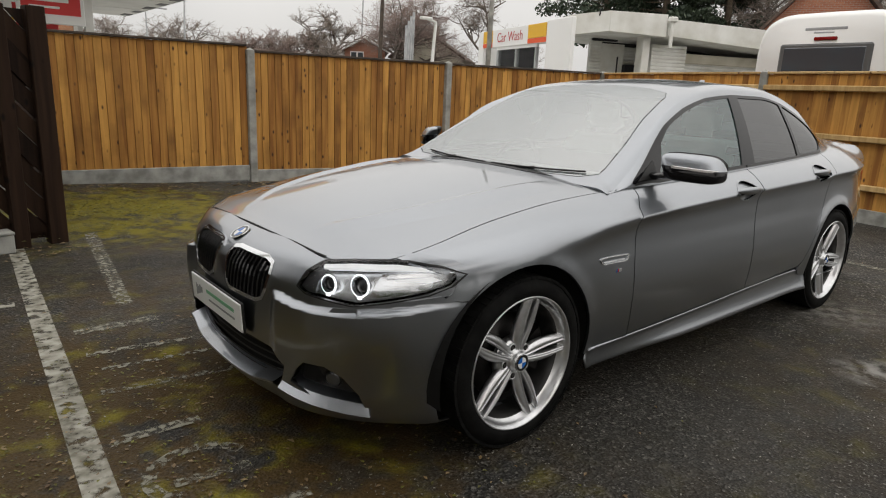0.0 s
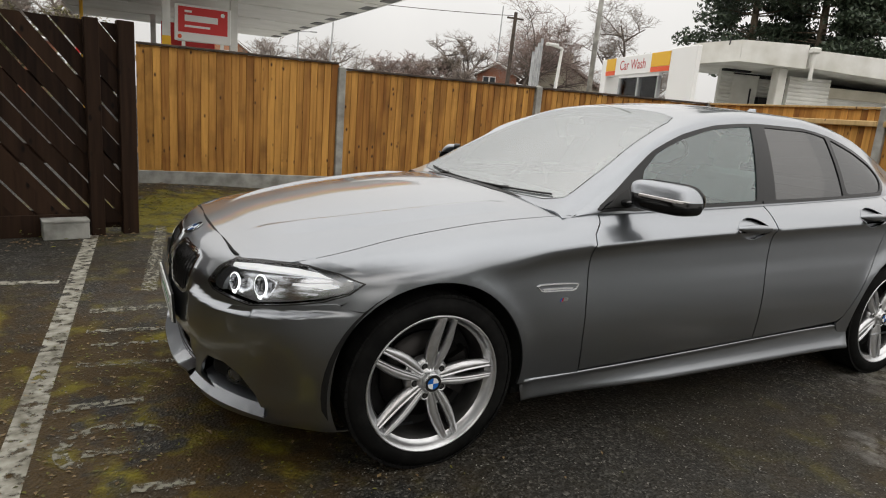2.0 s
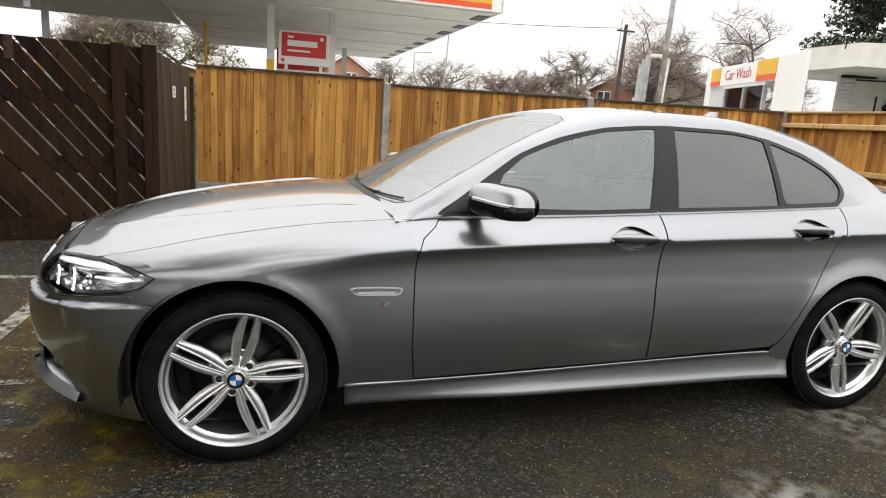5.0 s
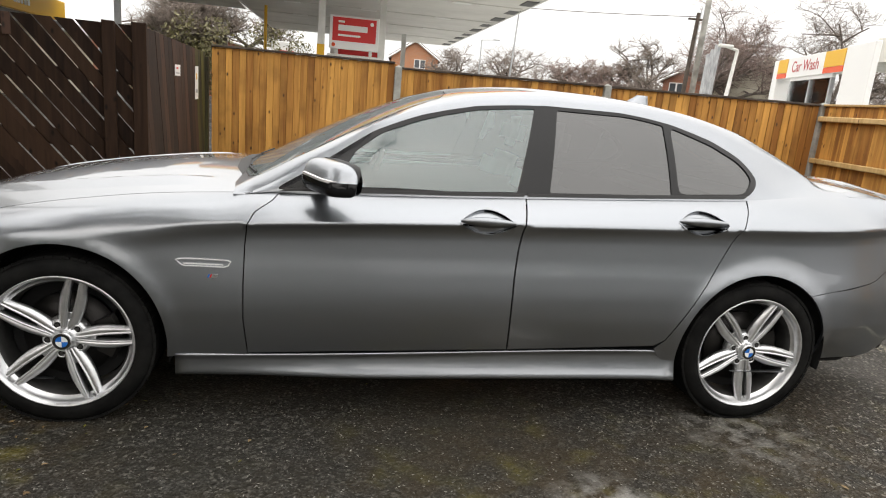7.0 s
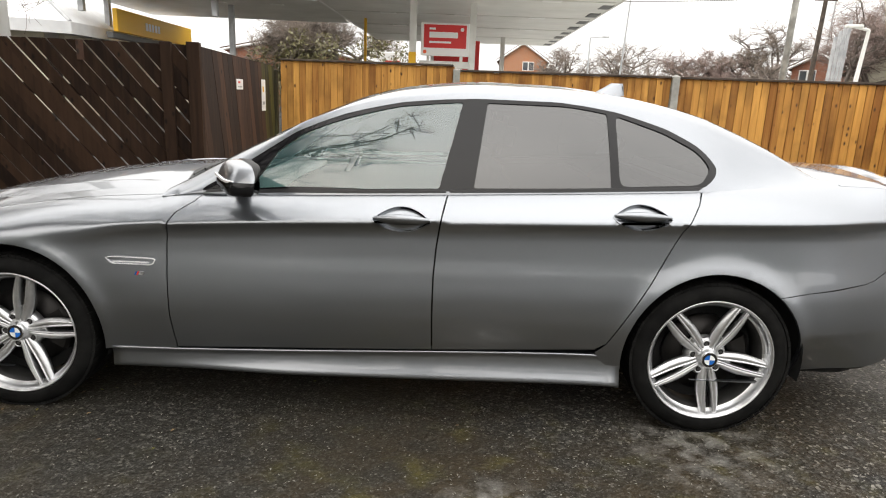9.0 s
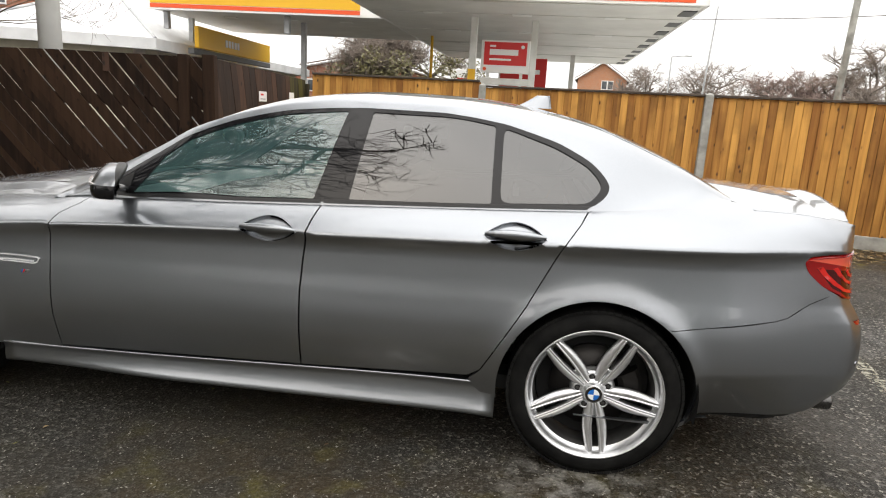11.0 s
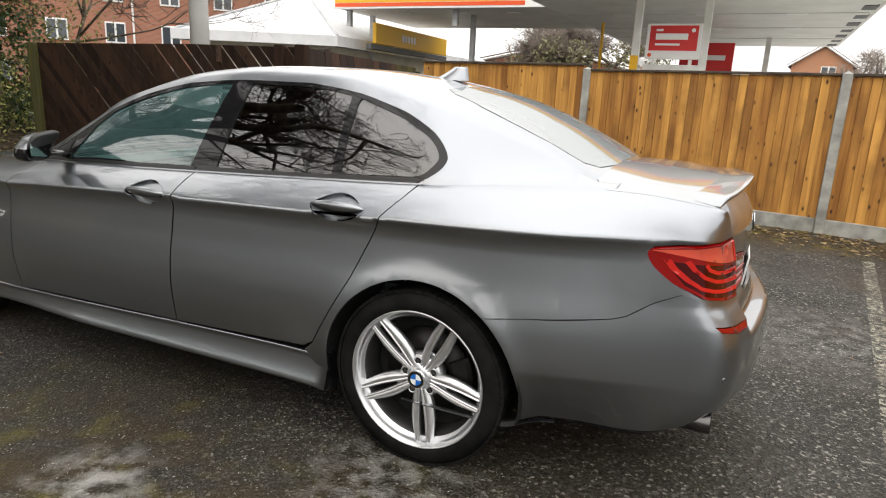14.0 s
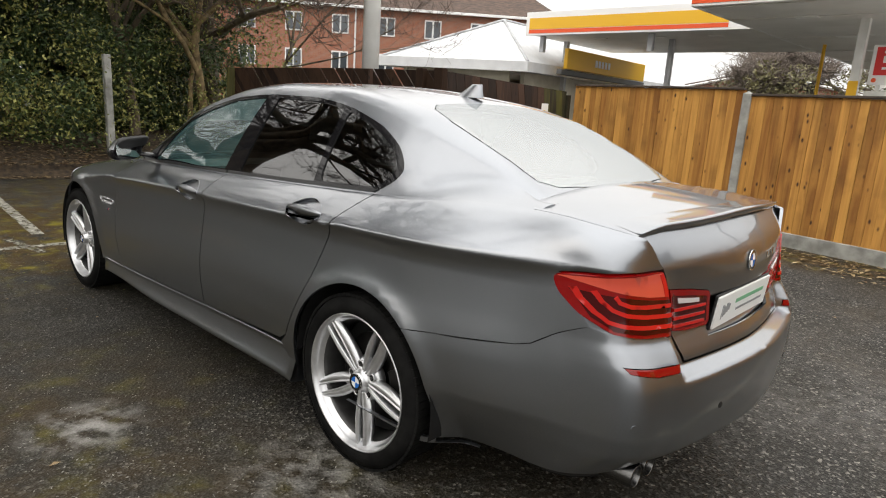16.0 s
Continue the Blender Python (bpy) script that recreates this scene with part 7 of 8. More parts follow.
part("downpipe", bm, wash_white, wash, m=mR2)

# caravan behind the side fence
van = thing("caravan", "white touring caravan with dark rear window", "caravan", m=Matrix.Translation((9.4, 2.02, 0)))
van_white = material("white caravan skin", (0.78, 0.78, 0.77), 0.3, 0, 0.3)
bm = bmesh.new()
rows = []
for x, s in ((0.0, 0.90), (0.06, 0.955), (0.20, 0.99), (0.5, 1.0), (5.5, 1.0)):
    ring = []
    for i in range(40):
        a = 2 * math.pi * i / 40
        c, q = math.cos(a), math.sin(a)
        ring.append(bm.verts.new((x, 1.13 * s * math.copysign(abs(c) ** 0.35, c), 1.62 + 1.18 * s * math.copysign(abs(q) ** 0.42, q))))
    rows.append(ring)
for a, b in zip(rows, rows[1:]):
    for j in range(40):
        bm.faces.new((a[j], b[j], b[(j + 1) % 40], a[(j + 1) % 40]))
bm.faces.new(rows[0])
bm.faces.new(rows[-1])
bmesh.ops.recalc_face_normals(bm, faces=bm.faces)
part("body", bm, van_white, van, smooth=True)
win = part("rear_window", box_bm(-0.04, 0.03, -0.68, 0.68, 1.70, 2.30, 0.03), grey_louvre, van, "dark rear window frame")
part("pane", box_bm(-0.052, -0.03, -0.60, 0.60, 1.76, 2.24, 0.01), house_glass, win)
part("brake_light", box_bm(-0.03, 0.05, -0.16, 0.18, 2.345, 2.40, 0.01), red_lens, van, "red high brake light")
part("name_bar", box_bm(-0.005, 0.05, -0.28, 0.34, 2.50, 2.545, 0.006), galv, van)
part("name_swoosh", box_bm(-0.005, 0.05, -0.10, 0.20, 2.455, 2.475, 0.004), galv, van)
for y in (-0.8, 0.8):
    bm = bmesh.new()
    tube(bm, (2.6, y - 0.1, 0.32), (2.6, y + 0.1, 0.32), 0.32, n=24)
    part("wheel", bm, rubber, van)


# ---- houses ----
def gable_house(name, label, origin, towards, width, depth, eave, ridge, wall_mat, windows=(), end_windows=(), chimney=True):
    """A house with its gable end on the local x axis, running back along y."""
    h = thing(name, label, "house", m=framed((*origin, 0), towards))
    bm = bmesh.new()
    pts = ((0, 0), (width, 0), (width, eave), (width / 2, ridge), (0, eave))
    f0 = [bm.verts.new((x, 0, z)) for x, z in pts]
    f1 = [bm.verts.new((x, depth, z)) for x, z in pts]
    bm.faces.new(f0)
    bm.faces.new(f1)
    for i in range(5):
        bm.faces.new((f0[i], f0[(i + 1) % 5], f1[(i + 1) % 5], f1[i]))
    bmesh.ops.recalc_face_normals(bm, faces=bm.faces)
    part("wall", bm, wall_mat, h)
    for s in (0, 1):
        bm = bmesh.new()
        o = 0.35
        dz = (ridge - eave) / (width / 2) * o
        x0 = -o if s == 0 else width + o
        q = [(x0, -o, eave - dz), (x0, depth + o, eave - dz), (width / 2, depth + o, ridge), (width / 2, -o, ridge)]
        lo = [bm.verts.new((x, y, z + 0.05)) for x, y, z in q]
        hi = [bm.verts.new((x, y, z + 0.22)) for x, y, z in q]
        bm.faces.new(lo)
        bm.faces.new(hi)
        for i in range(4):
            bm.faces.new((lo[i], lo[(i + 1) % 4], hi[(i + 1) % 4], hi[i]))
        bmesh.ops.recalc_face_normals(bm, faces=bm.faces)
        part("roof", bm, roof_tile, h)
        bm = bmesh.new()
        a, b = Vector((x0, -o - 0.02, eave - dz + 0.02)), Vector((width / 2, -o - 0.02, ridge + 0.02))
        tube(bm, a, b, 0.10, n=4)
        part("bargeboard", bm, sign_white, h, "white bargeboard")
    if chimney:
        part("chimney", box_bm(width / 2 - 0.35, width / 2 + 0.35, depth * 0.45, depth * 0.45 + 0.7, ridge - 0.4, ridge + 1.0, 0.02), wall_mat, h)
    for x, z, w, t in end_windows:
        win = part("window", box_bm(x, x + w, -0.06, 0.05, z, z + t, 0.02), sign_white, h, "white framed window")
        for k in (0, 1):
            part("pane", box_bm(x + 0.08 + k * w / 2, x + w / 2 - 0.06 + k * w / 2, -0.075, -0.055, z + 0.08, z + t - 0.08), house_glass, win)
    for y, z, w, t in windows:
        win = part("window", box_bm(width - 0.05, width + 0.06, y, y + w, z, z + t, 0.02), sign_white, h, "white framed window")
        for k in (0, 1):
            part("pane", box_bm(width + 0.055, width + 0.075, y + 0.08 + k * w / 2, y + w / 2 - 0.06 + k * w / 2, z + 0.08, z + t - 0.08), house_glass, win)
    return h


gable_house("brick_house", "orange brick house with gable end and brown tiled roof", (5.5, 71.5), (10.7, 71.1), 5.3, 13, 5.7, 7.5, brick_orange,
            windows=[(0.8 + 3 * i, 4.0, 1.5, 1.2) for i in range(4)], end_windows=[(2.6, 4.55, 1.3, 1.0)])
gable_house("brick_house", "red brick house with brown roof behind bare trees", (27.7, 49.8), (30.7, 48.0), 3.6, 9, 4.7, 5.7, brick,
            end_windows=[(0.5, 3.6, 1.2, 0.9)], chimney=False)
gable_house("roadside_house", "pale rendered house with wide brown roof", (36.5, 42.6), (33.0, 46.3), 5.5, 7, 3.9, 5.6, cream,
            end_windows=[(0.6, 2.9, 1.2, 1.0), (2.8, 2.9, 1.2, 1.0)])
gable_house("terrace_house", "long brown-roofed terrace behind the station", (-20, 47), (-6, 50), 15, 8, 3.6, 5.3, brick, end_windows=[(3 + 4 * i, 2.3, 1.4, 1.0) for i in range(3)])
gable_house("gable_cottage", "tiled gable roof with white bargeboards behind a caravan", (36.5, 12.0), (34.0, 16.0), 5.0, 8, 4.4, 7.2, brick, end_windows=[(2.0, 3.0, 1.2, 1.2)])
for k, (x, y) in enumerate(((14.5, 88), (20, 85), (9.5, 95))):
    gable_house("distant_house", "small distant house with red-brown roof", (x, y), (x + 5, y + 0.5), 6, 9, 3.6, 5.0, cream if k % 2 else brick, chimney=k == 1)

# flats on the far left, brick with white windows
flats = thing("brick_flats", "long red brick block of flats with white windows", "flats", m=framed((-47, 9.5, 0), (-19, 39)))
part("wall", box_bm(0, 36, 0, 9, 0, 7.7), brick, flats)
bm = bmesh.new()
vs = [bm.verts.new(p) for p in ((-0.4, -0.5, 7.6), (36.4, -0.5, 7.6), (36.4, 9.5, 7.6), (-0.4, 9.5, 7.6), (3, 4.5, 10.6), (33, 4.5, 10.6))]
for q in ((0, 1, 5, 4), (1, 2, 5), (2, 3, 4, 5), (3, 0, 4)):
    bm.faces.new([vs[i] for i in q])
part("roof", bm, roof_tile, flats)
part("gutter", box_bm(-0.4, 36.4, -0.6, -0.45, 7.45, 7.62, 0.02), sign_white, flats)
for i in range(11):
    for z in (0.9, 3.4, 5.8):
        x = 1.6 + 3.15 * i
        win = part("window", box_bm(x, x + 1.15, -0.08, 0.05, z, z + 1.25, 0.02), sign_white, flats, "white framed window")
        for k in (0, 1):
            part("pane", box_bm(x + 0.09 + 0.55 * k, x + 0.52 + 0.55 * k, -0.10, -0.075, z + 0.1, z + 1.15), house_glass, win)
for x in (9.4, 22.1):
    bm = bmesh.new()
    tube(bm, (x, -0.1, 0), (x, -0.1, 7.5), 0.06, n=8)
    part("downpipe", bm, sign_white, flats)


# ---- lamp posts and poles ----
def street_lamp(x, y, h, arm, r=0.07, mat=galv, lean=(0, 0), label="slim grey street lamp with a short arm"):
    p = thing("street_lamp", label, "street lamp", "street lamps", m=Matrix.Translation((x, y, 0)))
    bm = bmesh.new()
    tube(bm, (0, 0, 0), (lean[0], lean[1], h), r, r * 0.55, 10)
    part("column", bm, mat, p)
    if arm:
        bm = bmesh.new()
        tube(bm, (lean[0], lean[1], h), (lean[0] + arm, lean[1], h + 0.12), r * 0.5, r * 0.4, 8)
        part("arm", bm, mat, p)
        part("lantern", box_bm(lean[0] + arm - 0.15, lean[0] + arm + 0.45, lean[1] - 0.12, lean[1] + 0.12, h + 0.06, h + 0.18, 0.03), mat, p)
    return p


street_lamp(16.2, 21.6, 4.35, -0.7, 0.11, white_steel, (0.35, 0), "pale leaning street lamp beside the car wash")
street_lamp(12.6, 55.6, 6.9, 1.2, 0.09)
street_lamp(34.9, 59.3, 12.5, 0, 0.11, galv, (0.4, 0), "tall thin grey lamp mast")
street_lamp(15.2, 55.1, 11.0, 0, 0.10, galv, (0.5, 0), "tall thin grey mast")
mast = thing("flag_mast", "pale weathered mast leaning behind the fence", "mast", m=Matrix.Translation((6.7, 6.9, 0)))
bm = bmesh.new()
tube(bm, (0, 0, 0), (0.18, 0.1, 5.5), 0.052, 0.042, 12)
part("shaft", bm, concrete, mast, smooth=True)
pole = thing("telegraph_pole", "dark timber telegraph pole behind the fence", "pole", m=Matrix.Translation((19.5, 31.1, 0)))
bm = bmesh.new()
tube(bm, (0, 0, 0), (0.25, 0, 7.2), 0.14, 0.10, 10)
part("shaft", bm, dark_pole, pole)
part("crossbar", box_bm(-0.3, 0.8, -0.05, 0.05, 6.8, 6.9), dark_pole, pole)
grp = thing("pipe_cluster", "cluster of slim galvanised poles by the road", "pole", m=Matrix.Translation((16.9, 24.6, 0)))
for i in range(4):
    bm = bmesh.new()
    tube(bm, (0.28 * i, 0.2 * i, 0), (0.28 * i + 0.12, 0.2 * i, 4.4 + 0.25 * i), 0.07, n=10)
    part("tube", bm, galv, grp)
wire_bm = bmesh.new()
prev = None
for i in range(25):
    t = i / 24
    q = Vector((19.7 - 28 * t, 31.1 + 4 * t, 7.0 - 1.6 * 4 * t * (1 - t) * 0.35 + 0.4 * t))
    if prev is not None:
        tube(wire_bm, prev, q, 0.018, n=4, caps=False)
    prev = q
put("overhead_wire", bm_mesh("overhead_wire", wire_bm, dark_pole), pole, "thin overhead wire", Matrix.Translation((-19.5, -31.1, 0)))


# ---- trees, hedge and litter ----
bark = material("grey brown bark", (0.09, 0.07, 0.055), 0.9)
mottled(bark, (0.08, 0.062, 0.045), (0.19, 0.15, 0.105), 5, bump=0.5, bump_scale=25, stretch=(1, 1, 0.3))
twig_mat = material("thin brown twigs", (0.10, 0.075, 0.06), 0.9)
mottled(twig_mat, (0.075, 0.055, 0.045), (0.14, 0.105, 0.085), 3)
# far bark and twigs: the haziness of distance is mixed into their colours
far_bark = material("bark paled for distance", (0.20, 0.17, 0.145), 0.9)
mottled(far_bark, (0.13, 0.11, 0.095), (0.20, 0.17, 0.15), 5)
far_twig = material("twigs paled for distance", (0.30, 0.25, 0.22), 0.9)
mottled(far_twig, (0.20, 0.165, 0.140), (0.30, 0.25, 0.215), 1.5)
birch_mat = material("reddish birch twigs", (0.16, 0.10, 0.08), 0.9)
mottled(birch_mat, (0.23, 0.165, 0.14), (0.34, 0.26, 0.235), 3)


def leaf_material(name, a, b):
    m = material(name, a, 0.5)
    info = m.node_tree.nodes.new("ShaderNodeNewGeometry")
    r = node(m, "ShaderNodeValToRGB")
    r.color_ramp.elements[0].color, r.color_ramp.elements[1].color = (*a, 1), (*b, 1)
    wire(m, info, "Random Per Island", r, 0)
    wire(m, r, 0, shader(m), "Base Color")
    return m


ivy = leaf_material("dark evergreen leaves", (0.020, 0.044, 0.016), (0.095, 0.140, 0.042))
needle = leaf_material("pine needles", (0.020, 0.034, 0.020), (0.060, 0.085, 0.050))
litter_mat = leaf_material("fallen leaves", (0.09, 0.05, 0.02), (0.28, 0.20, 0.10))
scrub = leaf_material("yellow green scrub leaves", (0.12, 0.14, 0.03), (0.32, 0.31, 0.09))


winter_leaf = leaf_material("olive brown winter leaves", (0.09, 0.085, 0.035), (0.21, 0.19, 0.09))


class Limbs:
    """Collects tapered limbs as plain lists."""

    def __init__(self):
        self.v, self.f = [], []

    def limb(self, pts, radii, n):
        base = len(self.v)
        for i, (p, r) in enumerate(zip(pts, radii)):
            d = (pts[min(i + 1, len(pts) - 1)] - pts[max(i - 1, 0)]).normalized()
            s = d.cross(Vector((0.31, 0.17, 0.93)))
            if s.length < 1e-3:
                s = d.cross(Vector((1, 0, 0)))
            s.normalize()
            t = d.cross(s)
            for j in range(n):
                a = 2 * math.pi * j / n
                self.v.append(tuple(p + (s * math.cos(a) + t * math.sin(a)) * r))
        for i in range(len(pts) - 1):
            for j in range(n):
                a, b = base + i * n + j, base + i * n + (j + 1) % n
                self.f.append((a, b, b + n, a + n))


def grow(rnd, stores, start, way, length, radius, level, depth, spread, droop, up, stout=1.0):
    """A branch with side branches, level by level."""
    k = 4 if level < 2 else 3
    pts, p, d = [start], start.copy(), way.copy()
    for i in range(k):
        d = (d + Vector((rnd.uniform(-1, 1), rnd.uniform(-1, 1), rnd.uniform(-1, 1))) * 0.22 + Vector((0, 0, up - droop * level)) * 0.10).normalized()
        p = p + d * (length / k)
        pts.append(p.copy())
    radii = [radius * (1 - 0.55 * i / k) for i in range(k + 1)]
    store = stores[0 if level == 0 else 1 if level < max(2, depth - 1) else 2]
    store.limb(pts, radii, 7 if level == 0 else 5 if level < 3 else 3)
    if level >= depth:
        return
    kids = rnd.randint(4, 6) if level == 0 else rnd.randint(3, 5) if level < depth - 1 else rnd.randint(4, 6)
    for i in range(kids):
        t = rnd.uniform(0.35, 1.0) if level else rnd.uniform(0.55, 1.0)
        j = min(int(t * k), k - 1)
        q = pts[j].lerp(pts[j + 1], t * k - j)
        side = Vector((rnd.uniform(-1, 1), rnd.uniform(-1, 1), rnd.uniform(-0.3, 0.7))).normalized()
        way2 = (d * (1 - spread) + side * spread * 1.25).normalized()
        grow(rnd, stores, q, way2, length * rnd.uniform(0.55, 0.78), max(radius * rnd.uniform(0.38, 0.55) * stout, 0.004 * stout), level + 1, depth, spread, droop, up, stout)


def bare_tree(label, x, y, height, seed, depth=5, radius=0.22, trunk=0.32, spread=0.62, droop=0.0, up=0.5, twigs=None, name="bare_tree", z0=0.0, wood=None, lean=(0, 0), stout=1.0, wide=1.0):
    rnd = random.Random(seed)
    stores = [Limbs(), Limbs(), Limbs()]
    grow(rnd, stores, Vector((0, 0, -0.1)), Vector((lean[0], lean[1], 1)).normalized(), height * trunk, radius, 0, depth, spread, droop, up, stout)
    top = max(v[2] for s in stores for v in s.v)
    k = height / top
    t = thing(name, label, "tree", m=Matrix.Translation((x, y, z0)))
    for nm, s, mt in (("trunk", stores[0], wood or bark), ("bough", stores[1], wood or bark), ("crown", stores[2], twigs or twig_mat)):
        if s.v:
            put(nm, mesh_of(nm, [(a * k * wide, b * k * wide, c * k) for a, b, c in s.v], s.f, mt), t)
    return t


def leaf_cloud(centres, n, size, rnd, flat=0.0):
    """Many small two-sided leaves scattered round lists of (centre, radii)."""
    v, f = [], []
    for i in range(n):
        c, r = centres[rnd.randrange(len(centres))]
        while True:
            q = Vector((rnd.uniform(-1, 1), rnd.uniform(-1, 1), rnd.uniform(-1, 1)))
            if 0.25 < q.length < 1:
                break
        p = Vector((c[0] + q.x * r[0], c[1] + q.y * r[1], max(0.02, c[2] + q.z * r[2])))
        a = Vector((rnd.uniform(-1, 1), rnd.uniform(-1, 1), rnd.uniform(-1, 1) * (1 - flat))).normalized()
        b = a.cross(Vector((rnd.uniform(-1, 1), rnd.uniform(-1, 1), rnd.uniform(0.2, 1)))).normalized()
        s = size * rnd.uniform(0.6, 1.4)
        k = len(v)
        v += [tuple(p - a * s), tuple(p + b * s * 0.45), tuple(p + a * s), tuple(p - b * s * 0.45)]
        f.append((k, k + 1, k + 2, k + 3))
    return v, f


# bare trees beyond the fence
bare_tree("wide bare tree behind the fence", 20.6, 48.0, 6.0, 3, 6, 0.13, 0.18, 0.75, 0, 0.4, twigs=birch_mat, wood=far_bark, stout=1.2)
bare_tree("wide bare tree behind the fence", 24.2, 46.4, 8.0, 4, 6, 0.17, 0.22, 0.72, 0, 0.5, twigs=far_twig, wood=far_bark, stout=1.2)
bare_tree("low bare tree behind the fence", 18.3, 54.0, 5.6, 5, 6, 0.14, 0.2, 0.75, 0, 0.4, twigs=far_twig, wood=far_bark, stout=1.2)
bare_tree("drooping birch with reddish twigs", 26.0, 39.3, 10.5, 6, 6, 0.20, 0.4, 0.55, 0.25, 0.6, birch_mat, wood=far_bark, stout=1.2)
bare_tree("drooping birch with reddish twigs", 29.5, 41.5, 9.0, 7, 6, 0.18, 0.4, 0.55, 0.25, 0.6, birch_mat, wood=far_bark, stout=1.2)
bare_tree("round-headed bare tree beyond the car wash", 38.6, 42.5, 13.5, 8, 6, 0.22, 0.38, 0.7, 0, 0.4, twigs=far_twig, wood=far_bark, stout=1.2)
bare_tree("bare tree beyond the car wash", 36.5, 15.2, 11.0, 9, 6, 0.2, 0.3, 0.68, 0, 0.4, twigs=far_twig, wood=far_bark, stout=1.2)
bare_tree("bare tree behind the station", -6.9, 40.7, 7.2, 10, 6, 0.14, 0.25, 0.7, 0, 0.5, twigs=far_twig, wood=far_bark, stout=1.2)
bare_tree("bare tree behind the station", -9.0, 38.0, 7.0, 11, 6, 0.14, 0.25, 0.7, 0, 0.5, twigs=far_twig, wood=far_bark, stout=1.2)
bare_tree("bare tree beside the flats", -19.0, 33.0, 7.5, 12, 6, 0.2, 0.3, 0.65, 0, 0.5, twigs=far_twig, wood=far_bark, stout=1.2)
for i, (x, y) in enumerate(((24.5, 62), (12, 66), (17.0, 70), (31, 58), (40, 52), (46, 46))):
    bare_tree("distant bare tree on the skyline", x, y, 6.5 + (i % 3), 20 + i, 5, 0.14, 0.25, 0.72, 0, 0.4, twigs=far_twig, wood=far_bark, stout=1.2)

# big tree behind the camera, seen in the car's windows
bare_tree("large bare spreading oak beside the car park", -4.6, -4.8, 10.8, 43, 6, 0.28, 0.24, 0.72, 0, 0.25, stout=0.95, wide=1.25)
bare_tree("bare tree beside the car park", 1.5, -15.0, 11.0, 42, 6, 0.3, 0.28, 0.66, 0, 0.35)


shrub_rnd = random.Random(31)
for x, y, h, w in ((-5.6, 37.5, 5.2, 3.6), (-9.6, 39.0, 4.2, 3.0), (24.6, 44.5, 2.9, 3.6)):
    cl = [((shrub_rnd.uniform(-w, w), shrub_rnd.uniform(-1.5, 1.5), h * shrub_rnd.uniform(0.1, 0.9) ** 1.2), (0.9, 0.9, 0.6)) for i in range(40)]
    v, f = leaf_cloud(cl, 5000, 0.10, shrub_rnd)
    t = thing("shrub", "olive brown shrub behind the petrol station", "shrub", m=Matrix.Translation((x, y, 0)))
    put("crown", mesh_of("crown", v, f, winter_leaf, False), t)

# pines beyond the car wash
rnd = random.Random(77)
for x, y, h in ((29.6, 22.6, 13.5), (31.9, 20.2, 14.0), (34.6, 17.9, 12.5)):
    t = thing("pine_tree", "tall dark green pine beyond the car wash", "tree", "pines", m=Matrix.Translation((x, y, 0)))
    st = Limbs()
    st.limb([Vector((0, 0, -0.1)), Vector((0.1, 0, h * 0.5)), Vector((0, 0.1, h * 0.97))], [0.28, 0.2, 0.05], 8)
    put("trunk", mesh_of("trunk", st.v, st.f, bark), t)
    br, cl = Limbs(), []
    for i in range(80):
        z = h * rnd.uniform(0.30, 0.98)
        a = rnd.uniform(0, 2 * math.pi)
        L = (1.1 + 2.6 * (1 - z / h)) * rnd.uniform(0.7, 1.2) + 0.5
        e = Vector((L * math.cos(a), L * math.sin(a), z + rnd.uniform(0.0, 0.7)))
        br.limb([Vector((0, 0, z)), e], [0.05, 0.015], 4)
        for s in (0.55, 0.8, 1.0):
            q = Vector((0, 0, z)).lerp(e, s)
            cl.append(((q.x, q.y, q.z + 0.1), (0.75 * rnd.uniform(0.7, 1.3), 0.75 * rnd.uniform(0.7, 1.3), 0.42)))
    put("bough", mesh_of("bough", br.v, br.f, bark), t)
    v, f = leaf_cloud(cl, 24000, 0.13, rnd)
    put("crown", mesh_of("crown", v, f, needle, False), t, "dark needle clumps")

# scrub and evergreens at the end of the car park
tan_bark = material("tan peeling bark", (0.22, 0.15, 0.07), 0.85)
mottled(tan_bark, (0.12, 0.085, 0.045), (0.30, 0.22, 0.11), 9, bump=0.6, bump_scale=30)
rnd = random.Random(5)
cl = []
for i in range(150):
    x = rnd.uniform(-13.5, -6.6)
    y = -0.26 * (x + 6.0) * 0 + rnd.uniform(-4.5, 5.5)
    h = rnd.uniform(0.3, 2.4) if x > -8 else rnd.uniform(0.4, 4.6)
    cl.append(((x - 0.35 * h, y, h), (rnd.uniform(0.4, 0.9), rnd.uniform(0.4, 0.9), rnd.uniform(0.3, 0.6))))
for i in range(70):
    u = rnd.random()
    h = rnd.uniform(0.2, 3.4)
    cl.append(((-7.4 + 2.6 * u * u + rnd.uniform(-0.9, 0.9), -4.5 - 8.0 * u, h), (rnd.uniform(0.6, 1.1), rnd.uniform(0.6, 1.1), rnd.uniform(0.4, 0.7))))
v, f = leaf_cloud(cl, 115000, 0.042, rnd)
tagged(put("evergreen_scrub", mesh_of("evergreen_scrub", v, f, ivy, False)), "dense dark evergreen scrub and ivy beside the car park", "shrubs", kind="stuff")
back_rnd = random.Random(15)
cl = [((back_rnd.uniform(-13.5, -10.0), back_rnd.uniform(-3.0, 5.6), 4.4 * back_rnd.random() ** 1.2), (1.0, 1.0, 0.8)) for i in range(130)]
v, f = leaf_cloud(cl, 60000, 0.085, back_rnd)
tagged(put("evergreen_thicket", mesh_of("evergreen_thicket", v, f, ivy, False)), "tall dark evergreen thicket behind the scrub", "shrubs", kind="stuff")
